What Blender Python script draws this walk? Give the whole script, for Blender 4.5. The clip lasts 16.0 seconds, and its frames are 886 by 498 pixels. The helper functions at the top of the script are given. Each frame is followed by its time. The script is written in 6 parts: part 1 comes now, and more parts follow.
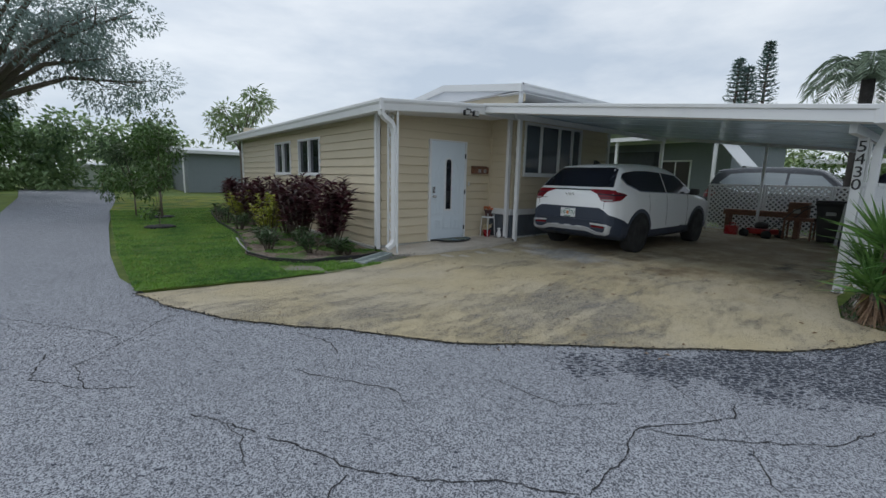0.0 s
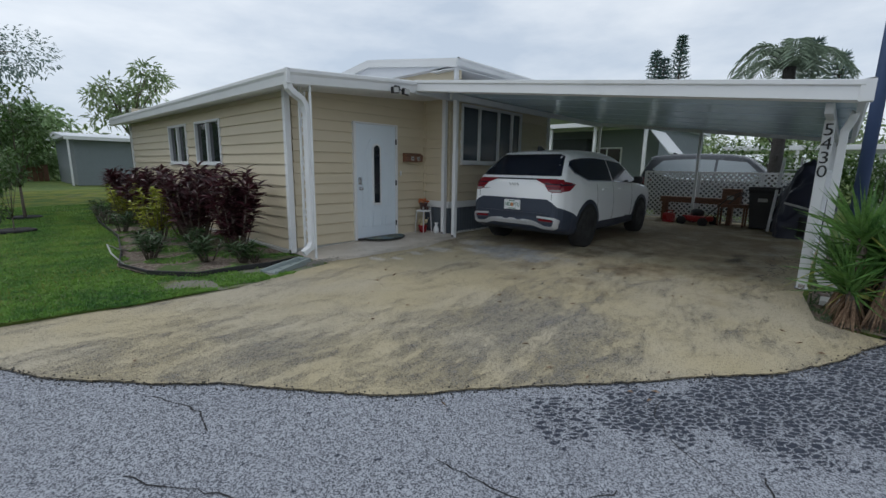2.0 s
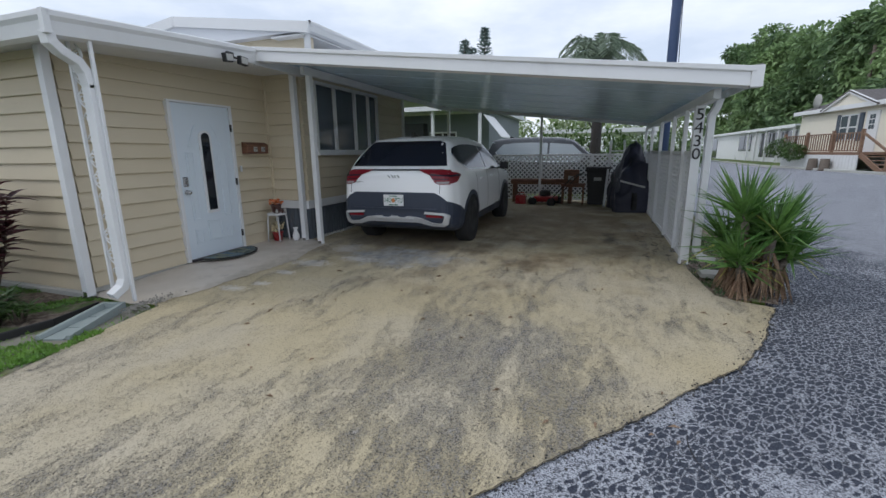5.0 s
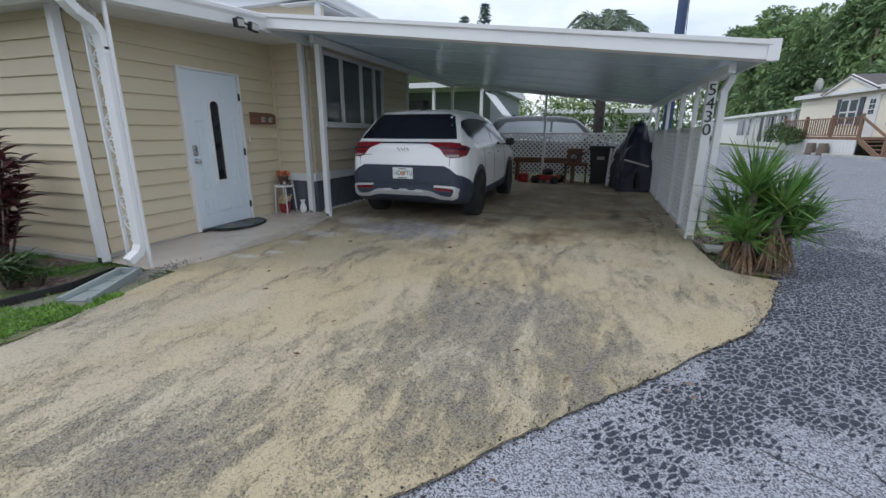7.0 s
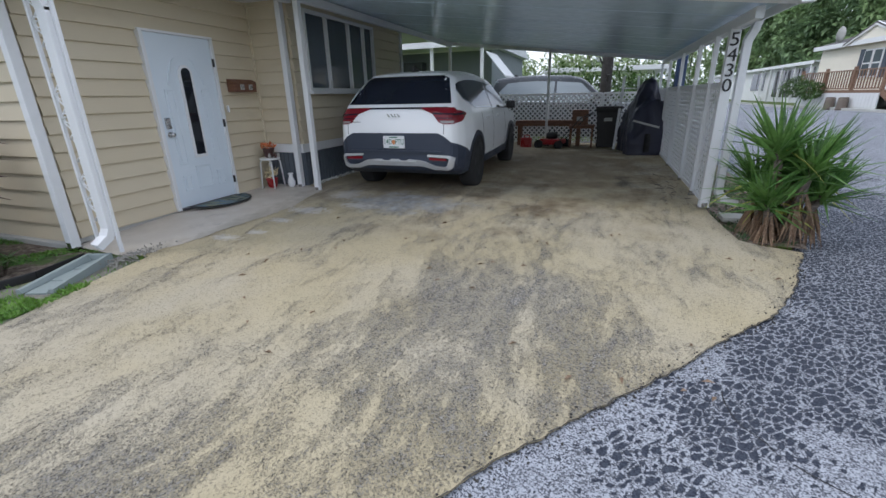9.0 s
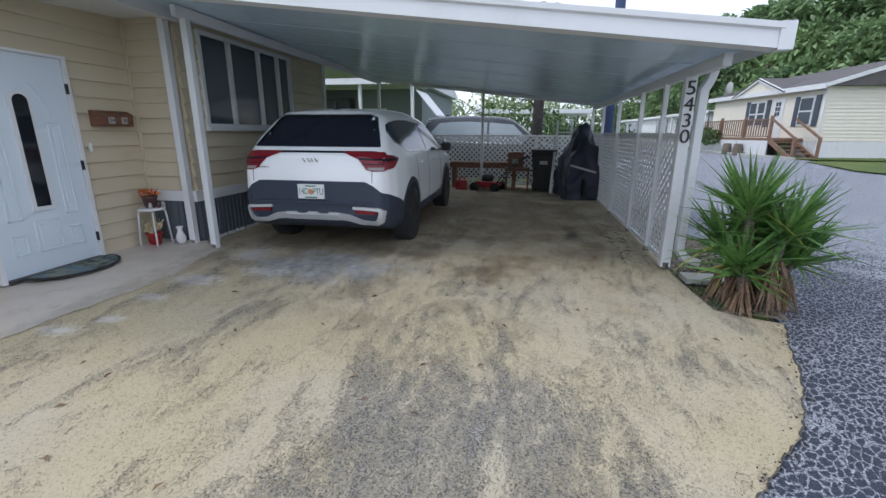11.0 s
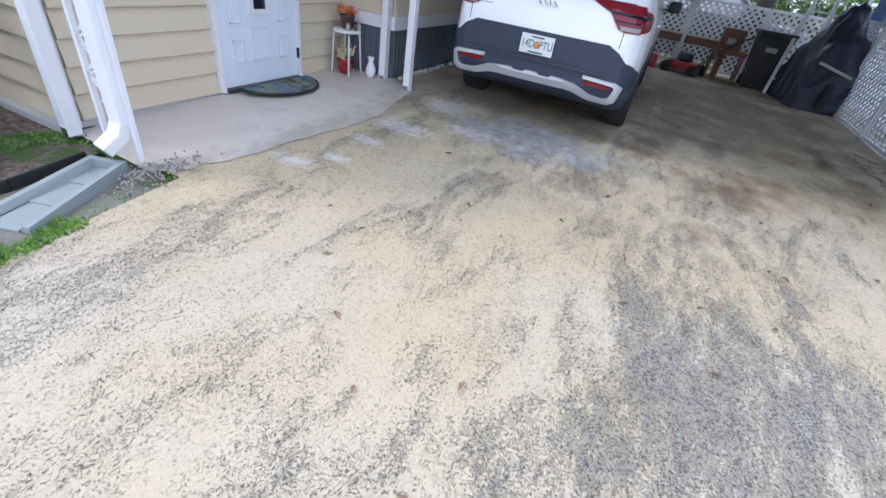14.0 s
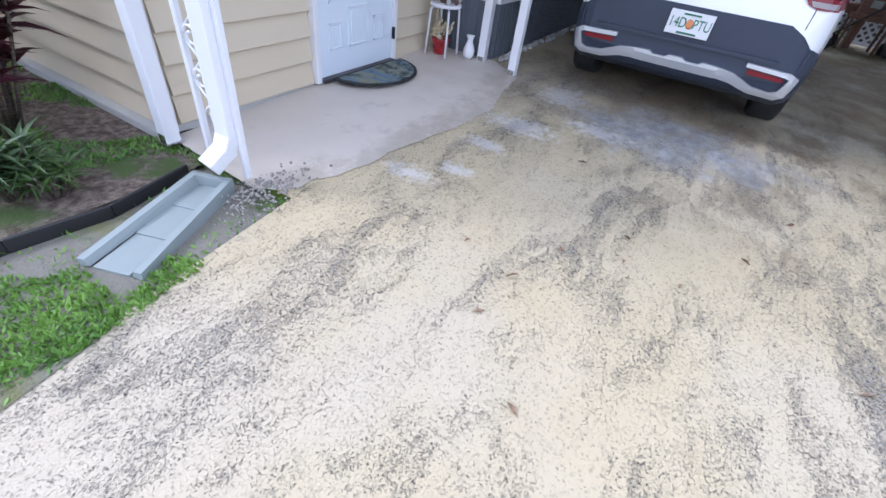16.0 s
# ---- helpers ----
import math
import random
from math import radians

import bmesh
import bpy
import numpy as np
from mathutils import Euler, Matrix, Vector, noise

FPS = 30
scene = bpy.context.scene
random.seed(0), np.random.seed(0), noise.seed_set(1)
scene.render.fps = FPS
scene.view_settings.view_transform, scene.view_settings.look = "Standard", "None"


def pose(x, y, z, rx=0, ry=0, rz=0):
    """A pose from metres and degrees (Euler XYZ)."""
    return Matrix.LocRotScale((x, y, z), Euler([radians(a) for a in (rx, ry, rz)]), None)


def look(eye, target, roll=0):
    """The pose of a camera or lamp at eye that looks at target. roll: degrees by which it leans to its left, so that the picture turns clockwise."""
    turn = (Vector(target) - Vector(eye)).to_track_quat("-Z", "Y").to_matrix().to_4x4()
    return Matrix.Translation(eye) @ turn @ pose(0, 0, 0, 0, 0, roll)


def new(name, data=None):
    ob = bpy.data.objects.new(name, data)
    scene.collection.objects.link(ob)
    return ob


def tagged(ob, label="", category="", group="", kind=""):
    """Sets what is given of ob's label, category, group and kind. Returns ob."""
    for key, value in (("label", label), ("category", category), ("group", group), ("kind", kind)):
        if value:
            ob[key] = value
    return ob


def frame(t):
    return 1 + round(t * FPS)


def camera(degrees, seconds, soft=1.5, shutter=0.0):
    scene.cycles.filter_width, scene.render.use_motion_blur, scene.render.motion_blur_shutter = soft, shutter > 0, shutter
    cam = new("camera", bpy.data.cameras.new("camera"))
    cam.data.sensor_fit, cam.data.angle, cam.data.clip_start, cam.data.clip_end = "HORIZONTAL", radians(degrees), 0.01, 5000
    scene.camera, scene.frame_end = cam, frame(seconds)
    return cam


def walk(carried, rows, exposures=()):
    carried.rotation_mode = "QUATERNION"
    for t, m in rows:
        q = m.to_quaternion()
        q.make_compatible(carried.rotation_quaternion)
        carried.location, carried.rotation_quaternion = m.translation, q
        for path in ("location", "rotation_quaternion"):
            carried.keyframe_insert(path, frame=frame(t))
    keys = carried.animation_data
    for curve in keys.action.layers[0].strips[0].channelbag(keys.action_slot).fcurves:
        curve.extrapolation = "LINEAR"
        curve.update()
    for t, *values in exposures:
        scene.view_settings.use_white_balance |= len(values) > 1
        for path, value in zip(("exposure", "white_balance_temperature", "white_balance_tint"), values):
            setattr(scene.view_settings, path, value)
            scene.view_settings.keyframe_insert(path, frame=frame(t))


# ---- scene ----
cam = camera(91.8, 16.0)
PATH = [
    (0, (-0.265, -0.038, 1.514), (0.976, 1.496, 1.187), 1.3),
    (0.5, (-0.089, 0.124, 1.495), (1.218, 1.599, 1.152), 1.3),
    (1, (0.078, 0.335, 1.506), (1.431, 1.765, 1.151), 1.0),
    (1.5, (0.279, 0.53, 1.515), (1.679, 1.906, 1.135), 1.0),
    (2, (0.513, 0.74, 1.527), (1.962, 2.067, 1.153), 0.9),
    (2.5, (0.63, 1.049, 1.521), (2.138, 2.313, 1.162), 0.2),
    (3, (0.679, 1.332, 1.564), (2.238, 2.536, 1.217), -1.2),
    (3.5, (0.845, 1.557, 1.577), (2.512, 2.603, 1.225), -1.4),
    (4, (0.999, 1.72, 1.598), (2.759, 2.595, 1.227), -1.2),
    (4.5, (1.028, 1.886, 1.607), (2.853, 2.606, 1.217), -1.0),
    (6.8, (0.862, 2.139, 1.501), (2.699, 2.743, 0.991), 0.2),
    (7, (0.861, 2.155, 1.496), (2.685, 2.787, 0.975), 0.2),
    (7.5, (0.883, 2.158, 1.487), (2.663, 2.88, 0.93), -0.2),
    (8, (0.902, 2.186, 1.489), (2.649, 2.945, 0.878), -0.0),
    (8.5, (0.991, 2.186, 1.488), (2.721, 2.947, 0.834), -0.6),
    (9, (1.251, 2.159, 1.495), (3.023, 2.801, 0.827), -1.3),
    (9.5, (1.501, 2.133, 1.519), (3.31, 2.678, 0.86), -0.8),
    (10, (1.754, 2.223, 1.512), (3.595, 2.695, 0.89), -0.8),
    (10.2, (1.867, 2.3, 1.523), (3.728, 2.728, 0.928), -0.9),
    (12.3, (2.377, 2.695, 1.606), (4.285, 3.011, 1.096), 0.9),
    (12.5, (2.331, 2.791, 1.582), (4.227, 3.112, 1.033), 1.3),
    (13, (2.204, 3.116, 1.558), (4.049, 3.477, 0.876), 3.6),
    (13.5, (2.207, 3.393, 1.546), (3.918, 3.964, 0.684), 6.3),
    (14, (2.366, 3.703, 1.485), (3.913, 4.298, 0.366), 9.7),
    (14.5, (2.395, 3.906, 1.459), (3.885, 4.482, 0.256), 10.7),
    (15, (2.452, 4.042, 1.484), (3.895, 4.674, 0.252), 6.5),
    (15.5, (2.495, 4.31, 1.466), (3.895, 4.961, 0.194), 7.2),
    (16, (2.615, 4.513, 1.464), (3.999, 5.21, 0.2), 8.4),
]
walk(cam, [(t, look(eye, target, roll)) for t, eye, target, roll in PATH],
     [(0, -0.1, 6220, 8), (3.5, -0.05, 6150, 9), (4.5, 0.15, 6150, 11), (7, 0.4, 6130, 12), (9.5, 0.6, 5980, 13), (12.5, 0.8, 5830, 14), (13.2, 1.04, 5730, 16), (14.2, 1.3, 5570, 19), (16, 1.37, 5500, 21)])

# ---------------------------------------------------------------- light
SUN_ELEV, SUN_AZ = 48.0, 118.0   # azimuth measured from +x towards +y
world = bpy.data.worlds.new("sky")
scene.world = world
world.use_nodes = True
wn, wl = world.node_tree.nodes, world.node_tree.links
wn.clear()
w_out, w_bg = wn.new("ShaderNodeOutputWorld"), wn.new("ShaderNodeBackground")
w_sky = wn.new("ShaderNodeTexSky")
w_sky.sky_type, w_sky.sun_disc = "NISHITA", False
w_sky.sun_elevation, w_sky.sun_rotation = radians(SUN_ELEV), radians(90 - SUN_AZ)
w_co, w_map, w_noise = wn.new("ShaderNodeTexCoord"), wn.new("ShaderNodeMapping"), wn.new("ShaderNodeTexNoise")
w_map.inputs["Scale"].default_value = (1.6, 1.6, 5.0)
w_noise.inputs["Scale"].default_value, w_noise.inputs["Detail"].default_value = 1.5, 7
w_noise.inputs["Roughness"].default_value = 0.55
w_ramp = wn.new("ShaderNodeValToRGB")
w_ramp.color_ramp.elements[0].position, w_ramp.color_ramp.elements[0].color = 0.34, (6.2, 6.9, 7.9, 1)
w_ramp.color_ramp.elements[1].position, w_ramp.color_ramp.elements[1].color = 0.66, (9.9, 10.1, 10.4, 1)
w_mix = wn.new("ShaderNodeMix")
w_mix.data_type = "RGBA"
w_mix.inputs["Factor"].default_value = 0.88
wl.new(w_co.outputs["Generated"], w_map.inputs["Vector"])
wl.new(w_map.outputs["Vector"], w_noise.inputs["Vector"])
wl.new(w_noise.outputs["Fac"], w_ramp.inputs["Fac"])
wl.new(w_sky.outputs["Color"], w_mix.inputs["A"])
wl.new(w_ramp.outputs["Color"], w_mix.inputs["B"])
wl.new(w_mix.outputs["Result"], w_bg.inputs["Color"])
w_bg.inputs["Strength"].default_value = 0.1
wl.new(w_bg.outputs["Background"], w_out.inputs["Surface"])

sun = new("sun", bpy.data.lights.new("sun", "SUN"))
sun.data.energy, sun.data.angle, sun.data.color = 0.75, radians(14), (1.0, 0.95, 0.88)
_s = Vector((math.cos(radians(SUN_ELEV)) * math.cos(radians(SUN_AZ)), math.cos(radians(SUN_ELEV)) * math.sin(radians(SUN_AZ)), math.sin(radians(SUN_ELEV))))
sun.matrix_world = look(_s * 40, (0, 0, 0))

# ---------------------------------------------------------------- materials
MATS = {}


class Nodes:
    """Short writing for node trees."""

    def __init__(self, name):
        self.m = bpy.data.materials.new(name)
        self.m.use_nodes = True
        self.t = self.m.node_tree
        self.b = self.t.nodes["Principled BSDF"]
        self.co = self.t.nodes.new("ShaderNodeTexCoord").outputs["Object"]

    def put(self, a, b):
        if hasattr(a, "is_output"):
            self.t.links.new(a, b)
        else:
            b.default_value = a

    def mapping(self, scale=(1, 1, 1), rot=0.0, co=None):
        n = self.t.nodes.new("ShaderNodeMapping")
        n.inputs["Scale"].default_value = scale
        n.inputs["Rotation"].default_value = (0, 0, rot)
        self.put(co or self.co, n.inputs["Vector"])
        return n.outputs["Vector"]

    def noise(self, scale, detail=4, rough=0.55, co=None, distort=0.0):
        n = self.t.nodes.new("ShaderNodeTexNoise")
        n.inputs["Scale"].default_value, n.inputs["Detail"].default_value = scale, detail
        n.inputs["Roughness"].default_value, n.inputs["Distortion"].default_value = rough, distort
        self.put(co or self.co, n.inputs["Vector"])
        return n.outputs["Fac"]

    def voronoi(self, scale, feature="F1", co=None, out="Distance"):
        n = self.t.nodes.new("ShaderNodeTexVoronoi")
        n.feature = feature
        n.inputs["Scale"].default_value = scale
        self.put(co or self.co, n.inputs["Vector"])
        return n.outputs[out]

    def ramp(self, fac, lo, hi, a=0.0, b=1.0):
        n = self.t.nodes.new("ShaderNodeMapRange")
        n.interpolation_type = "SMOOTHSTEP"
        for k, v in zip(("From Min", "From Max", "To Min", "To Max"), (lo, hi, a, b)):
            n.inputs[k].default_value = v
        self.put(fac, n.inputs["Value"])
        return n.outputs["Result"]

    def math(self, op, a, b=0.0):
        n = self.t.nodes.new("ShaderNodeMath")
        n.operation = op
        self.put(a, n.inputs[0])
        self.put(b, n.inputs[1])
        return n.outputs[0]

    def mix(self, fac, a, b, blend="MIX"):
        n = self.t.nodes.new("ShaderNodeMix")
        n.data_type, n.blend_type = "RGBA", blend
        self.put(fac, n.inputs["Factor"])
        self.put((*a, 1) if isinstance(a, tuple) else a, n.inputs["A"])
        self.put((*b, 1) if isinstance(b, tuple) else b, n.inputs["B"])
        return n.outputs["Result"]

    def spot(self, x, y, rx, ry, soft=0.5, wob=None, rot=0.0):
        """1 inside a patch at (x, y) that fades out over its rim."""
        sep = self.t.nodes.new("ShaderNodeVectorMath")
        sep.operation = "SUBTRACT"
        self.put(self.co, sep.inputs[0])
        sep.inputs[1].default_value = (x, y, 0)
        m = self.mapping((1 / rx, 1 / ry, 0), rot, sep.outputs[0])
        ln = self.t.nodes.new("ShaderNodeVectorMath")
        ln.operation = "LENGTH"
        self.put(m, ln.inputs[0])
        d = ln.outputs["Value"]
        if wob is not None:
            d = self.math("ADD", d, wob)
        return self.ramp(d, 1 - soft, 1 + soft, 1.0, 0.0)

    def end(self, color, rough=0.6, metal=0.0, bump=None, depth=0.004, spec=0.5):
        self.put((*color, 1) if isinstance(color, tuple) else color, self.b.inputs["Base Color"])
        self.put(rough, self.b.inputs["Roughness"])
        self.b.inputs["Metallic"].default_value = metal
        self.b.inputs["Specular IOR Level"].default_value = spec
        if bump is not None:
            n = self.t.nodes.new("ShaderNodeBump")
            n.inputs["Distance"].default_value = depth
            n.inputs["Strength"].default_value = 1.0
            self.put(bump, n.inputs["Height"])
            self.t.links.new(n.outputs["Normal"], self.b.inputs["Normal"])
        return self.m


def paint(name, c, rough=0.5, vary=0.12, dirt=0.25, metal=0.0, grain=60.0, depth=0.0008, spec=0.5, rnd=0.0):
    """A painted or plain surface: uneven tone, dirt blotches and fine grain."""
    if name in MATS:
        return MATS[name]
    n = Nodes(name)
    dark = tuple(v * (1 - vary) for v in c)
    col = n.mix(n.noise(2.2, 5), dark, c)
    col = n.mix(n.ramp(n.noise(0.9, 8, 0.68), 0.52, 0.78, 0, dirt), col, tuple(v * 0.55 + 0.02 for v in c))
    if rnd:
        info = n.t.nodes.new("ShaderNodeObjectInfo")
        col = n.mix(n.ramp(info.outputs["Random"], 0, 1, 0, rnd), col, tuple(v * 0.7 for v in c))
    r = n.ramp(n.noise(7, 4), 0.3, 0.7, rough * 0.85, min(1, rough * 1.15))
    MATS[name] = n.end(col, r, metal, n.noise(grain, 3), depth, spec)
    return MATS[name]


def leafy(name, c1, c2, rough=0.45, scale=3.0):
    if name in MATS:
        return MATS[name]
    n = Nodes(name)
    col = n.mix(n.ramp(n.noise(scale, 3, 0.6), 0.32, 0.68), c1, c2)
    col = n.mix(n.ramp(n.noise(scale * 9, 2), 0.4, 0.7, 0, 0.5), col, tuple(min(1, v * 1.5) for v in c2))
    m = n.end(col, rough)
    n.b.inputs["Subsurface Weight"].default_value = 0.0
    tr = n.t.nodes.new("ShaderNodeBsdfTranslucent")
    n.put(col, tr.inputs["Color"])
    mx = n.t.nodes.new("ShaderNodeMixShader")
    mx.inputs[0].default_value = 0.25
    n.t.links.new(n.b.outputs[0], mx.inputs[1])
    n.t.links.new(tr.outputs[0], mx.inputs[2])
    n.t.links.new(mx.outputs[0], n.t.nodes["Material Output"].inputs["Surface"])
    MATS[name] = m
    return m


def asphalt():
    n = Nodes("asphalt")
    agg = n.voronoi(150, "F1", out="Color")
    bw = n.t.nodes.new("ShaderNodeRGBToBW")
    n.put(agg, bw.inputs[0])
    col = n.mix(n.ramp(bw.outputs[0], 0.22, 0.72), (0.07, 0.075, 0.09), (0.46, 0.48, 0.525))
    col = n.mix(n.ramp(n.noise(0.45, 6, 0.6), 0.35, 0.7, 0, 0.3), col, (0.20, 0.21, 0.24))
    col = n.mix(n.ramp(n.noise(14, 5, 0.7), 0.50, 0.68, 0, 0.25), col, (0.13, 0.135, 0.15))
    # old sealer left along the drive, broken into a net of pale joints
    wob = n.ramp(n.noise(2.2, 6, 0.7), 0.2, 0.8, -0.6, 0.6)
    seal = n.spot(4.75, 0.25, 0.62, 0.62, 0.7, wob)
    for x, y, r, a in ((2.8, 1.85, 0.26, 0.6), (3.3, 1.42, 0.36, 0.85), (3.75, 1.0, 0.42, 1.0), (4.2, 0.62, 0.5, 1.0), (5.45, -0.15, 0.72, 1.0), (6.2, -0.5, 0.85, 1.0), (7.3, -0.8, 0.95, 0.9), (8.8, -1.1, 1.1, 0.75), (10.8, -1.3, 1.3, 0.6)):
        seal = n.math("MAXIMUM", seal, n.math("MULTIPLY", n.spot(x, y, r, r, 0.75, wob), a))
    warp = n.t.nodes.new("ShaderNodeVectorMath")
    warp.operation = "ADD"
    nz = n.t.nodes.new("ShaderNodeTexNoise")
    nz.inputs["Scale"].default_value, nz.inputs["Detail"].default_value = 7, 4
    n.put(n.co, nz.inputs["Vector"])
    sc = n.t.nodes.new("ShaderNodeVectorMath")
    sc.operation = "SCALE"
    sc.inputs["Scale"].default_value = 0.09
    n.put(nz.outputs["Color"], sc.inputs[0])
    n.put(n.mapping((0.9, 1.6, 1), 0.0, n.mapping((1, 1, 1), radians(35))), warp.inputs[0])
    n.put(sc.outputs[0], warp.inputs[1])
    edge = n.voronoi(16, "DISTANCE_TO_EDGE", warp.outputs[0])
    edge = n.math("SUBTRACT", edge, n.ramp(seal, 0.0, 0.75, 0.32, 0.0))
    edge = n.math("ADD", edge, n.ramp(n.noise(70, 4, 0.7), 0.3, 0.7, -0.07, 0.07))
    black = n.ramp(edge, 0.05, 0.13, 0.0, 0.9)
    col = n.mix(black, col, (0.026, 0.033, 0.052))
    rough = n.ramp(black, 0, 1, 0.9, 0.8)
    h = n.math("ADD", n.math("MULTIPLY", bw.outputs[0], 0.5), n.math("MULTIPLY", black, 0.4))
    return n.end(col, rough, 0, h, 0.014, 0.2)


def drive():
    """Worn tan sealer over grey aggregate, with streaks, scuffs and spills."""
    n = Nodes("worn_tan_drive")
    agg = n.voronoi(125, "F1", out="Color")
    bw = n.t.nodes.new("ShaderNodeRGBToBW")
    n.put(agg, bw.inputs[0])
    grey = n.mix(n.ramp(bw.outputs[0], 0.25, 0.75), (0.06, 0.06, 0.062), (0.35, 0.335, 0.315))
    tan = n.mix(n.noise(1.7, 6), (0.43, 0.36, 0.215), (0.53, 0.46, 0.315))
    tan = n.mix(n.ramp(n.noise(0.55, 4), 0.4, 0.65, 0, 0.6), tan, (0.49, 0.445, 0.36))
    tan = n.mix(n.ramp(bw.outputs[0], 0.0, 0.34, 0.68, 0.0), tan, (0.17, 0.15, 0.12))
    tan = n.mix(n.ramp(n.noise(26, 5, 0.7), 0.54, 0.7, 0, 0.5), tan, (0.27, 0.235, 0.17))
    big = n.noise(1.5, 10, 0.68, n.mapping((0.62, 1.5, 1)), 1.1)
    mid = n.noise(6.5, 8, 0.72, n.mapping((0.7, 1.5, 1)), 0.6)
    fine = n.noise(60, 4, 0.8)
    grit = n.noise(130, 2, 0.6)
    wear = n.math("MULTIPLY", n.math("SUBTRACT", big, 0.5), 0.8)
    for f, k in ((mid, 0.6), (fine, 0.75), (grit, 0.6)):
        wear = n.math("ADD", wear, n.math("MULTIPLY", n.math("SUBTRACT", f, 0.5), k))
    # bare tracks where cars turn in
    w1 = n.ramp(n.noise(1.6, 5), 0.25, 0.75, -0.6, 0.6)
    zone = n.spot(3.9, 3.0, 1.2, 0.7, 0.8, w1)
    for x, y, rx, ry, a in ((1.9, 3.9, 0.7, 0.5, 0.85), (1.45, 4.6, 0.6, 0.45, 0.7), (2.9, 4.2, 0.5, 0.3, 0.45), (3.6, 2.1, 0.7, 0.4, 0.75), (2.6, 2.9, 0.5, 0.35, 0.7), (8.2, 4.6, 2.6, 1.3, 0.9), (5.6, 5.5, 0.8, 0.3, 0.6)):
        zone = n.math("MAXIMUM", zone, n.math("MULTIPLY", n.spot(x, y, rx, ry, 0.7, w1), a))
    clean = n.spot(4.3, 4.75, 1.7, 1.0, 0.6, w1)
    wear = n.math("SUBTRACT", wear, n.math("MULTIPLY", clean, 0.05))
    bare = n.ramp(n.math("ADD", wear, n.math("MULTIPLY", zone, 0.12)), 0.0, 0.29, 0.0, 0.86)
    col = n.mix(bare, tan, grey)
    # brown film and oil under the roof; shade of car and carport painted in too
    oil_shade = n.spot(10.4, 4.3, 3.3, 2.2, 0.5, w1)
    col = n.mix(n.math("MULTIPLY", oil_shade, 0.6), col, n.mix(n.noise(1.4, 6, 0.65), (0.11, 0.085, 0.06), (0.33, 0.25, 0.14)))
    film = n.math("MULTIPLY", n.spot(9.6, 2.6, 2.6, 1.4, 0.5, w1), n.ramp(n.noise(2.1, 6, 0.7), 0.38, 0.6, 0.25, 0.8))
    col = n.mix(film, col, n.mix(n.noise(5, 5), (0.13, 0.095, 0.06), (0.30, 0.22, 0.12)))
    oil_shade = n.spot(8.3, 1.75, 0.35, 0.12, 0.6, w1)
    col = n.mix(n.math("MULTIPLY", oil_shade, 0.8), col, (0.06, 0.05, 0.04))
    # bluish cement smear behind the car and white chalky spots
    w2 = n.ramp(n.noise(4, 6, 0.7), 0.25, 0.75, -0.5, 0.5)
    smear = n.math("MULTIPLY", n.spot(6.3, 4.55, 0.42, 0.68, 0.5, w2), n.ramp(n.noise(9, 6, 0.7), 0.35, 0.6, 0.35, 0.8))
    col = n.mix(smear, col, n.mix(n.ramp(n.noise(6, 5, 0.7), 0.4, 0.65), (0.30, 0.32, 0.345), (0.47, 0.49, 0.50)))
    w3 = n.ramp(n.noise(17, 6, 0.75), 0.25, 0.75, -0.9, 0.9)
    for x, y, rx, ry in ((6.0, 5.05, 0.1, 0.2), (4.55, 5.8, 0.06, 0.13), (4.78, 5.6, 0.05, 0.08), (5.65, 5.55, 0.12, 0.22), (5.2, 5.62, 0.06, 0.12), (6.5, 5.5, 0.2, 0.16)):
        col = n.mix(n.math("MULTIPLY", n.spot(x, y, rx, ry, 0.7, w3), 0.7), col, (0.62, 0.61, 0.58))
    h = n.math("ADD", n.math("MULTIPLY", bw.outputs[0], 0.5), n.math("MULTIPLY", bare, -0.5))
    return n.end(col, n.ramp(bare, 0, 1, 0.72, 0.88), 0, h, 0.016, 0.3)


def lawn_soil():
    n = Nodes("lawn_soil")
    col = n.mix(n.ramp(n.noise(1.1, 6, 0.6), 0.35, 0.65), (0.06, 0.12, 0.025), (0.20, 0.21, 0.035))
    col = n.mix(n.ramp(n.noise(0.8, 5, 0.65), 0.55, 0.7), col, (0.17, 0.15, 0.10))
    w = n.ramp(n.noise(3, 5), 0.25, 0.75, -0.6, 0.6)
    col = n.mix(n.math("MULTIPLY", n.spot(2.9, 6.35, 1.3, 0.5, 0.6, w), 0.9), col, (0.25, 0.235, 0.21))
    return n.end(col, 0.95, 0, n.noise(45, 5, 0.7), 0.02, 0.2)


def mulch():
    n = Nodes("mulch")
    col = n.mix(n.ramp(n.noise(18, 5, 0.7), 0.35, 0.7), (0.11, 0.082, 0.066), (0.33, 0.275, 0.225))
    col = n.mix(n.ramp(n.noise(2.5, 5), 0.5, 0.62), col, (0.10, 0.15, 0.05))
    return n.end(col, 0.95, 0, n.noise(30, 6, 0.75), 0.03, 0.2)


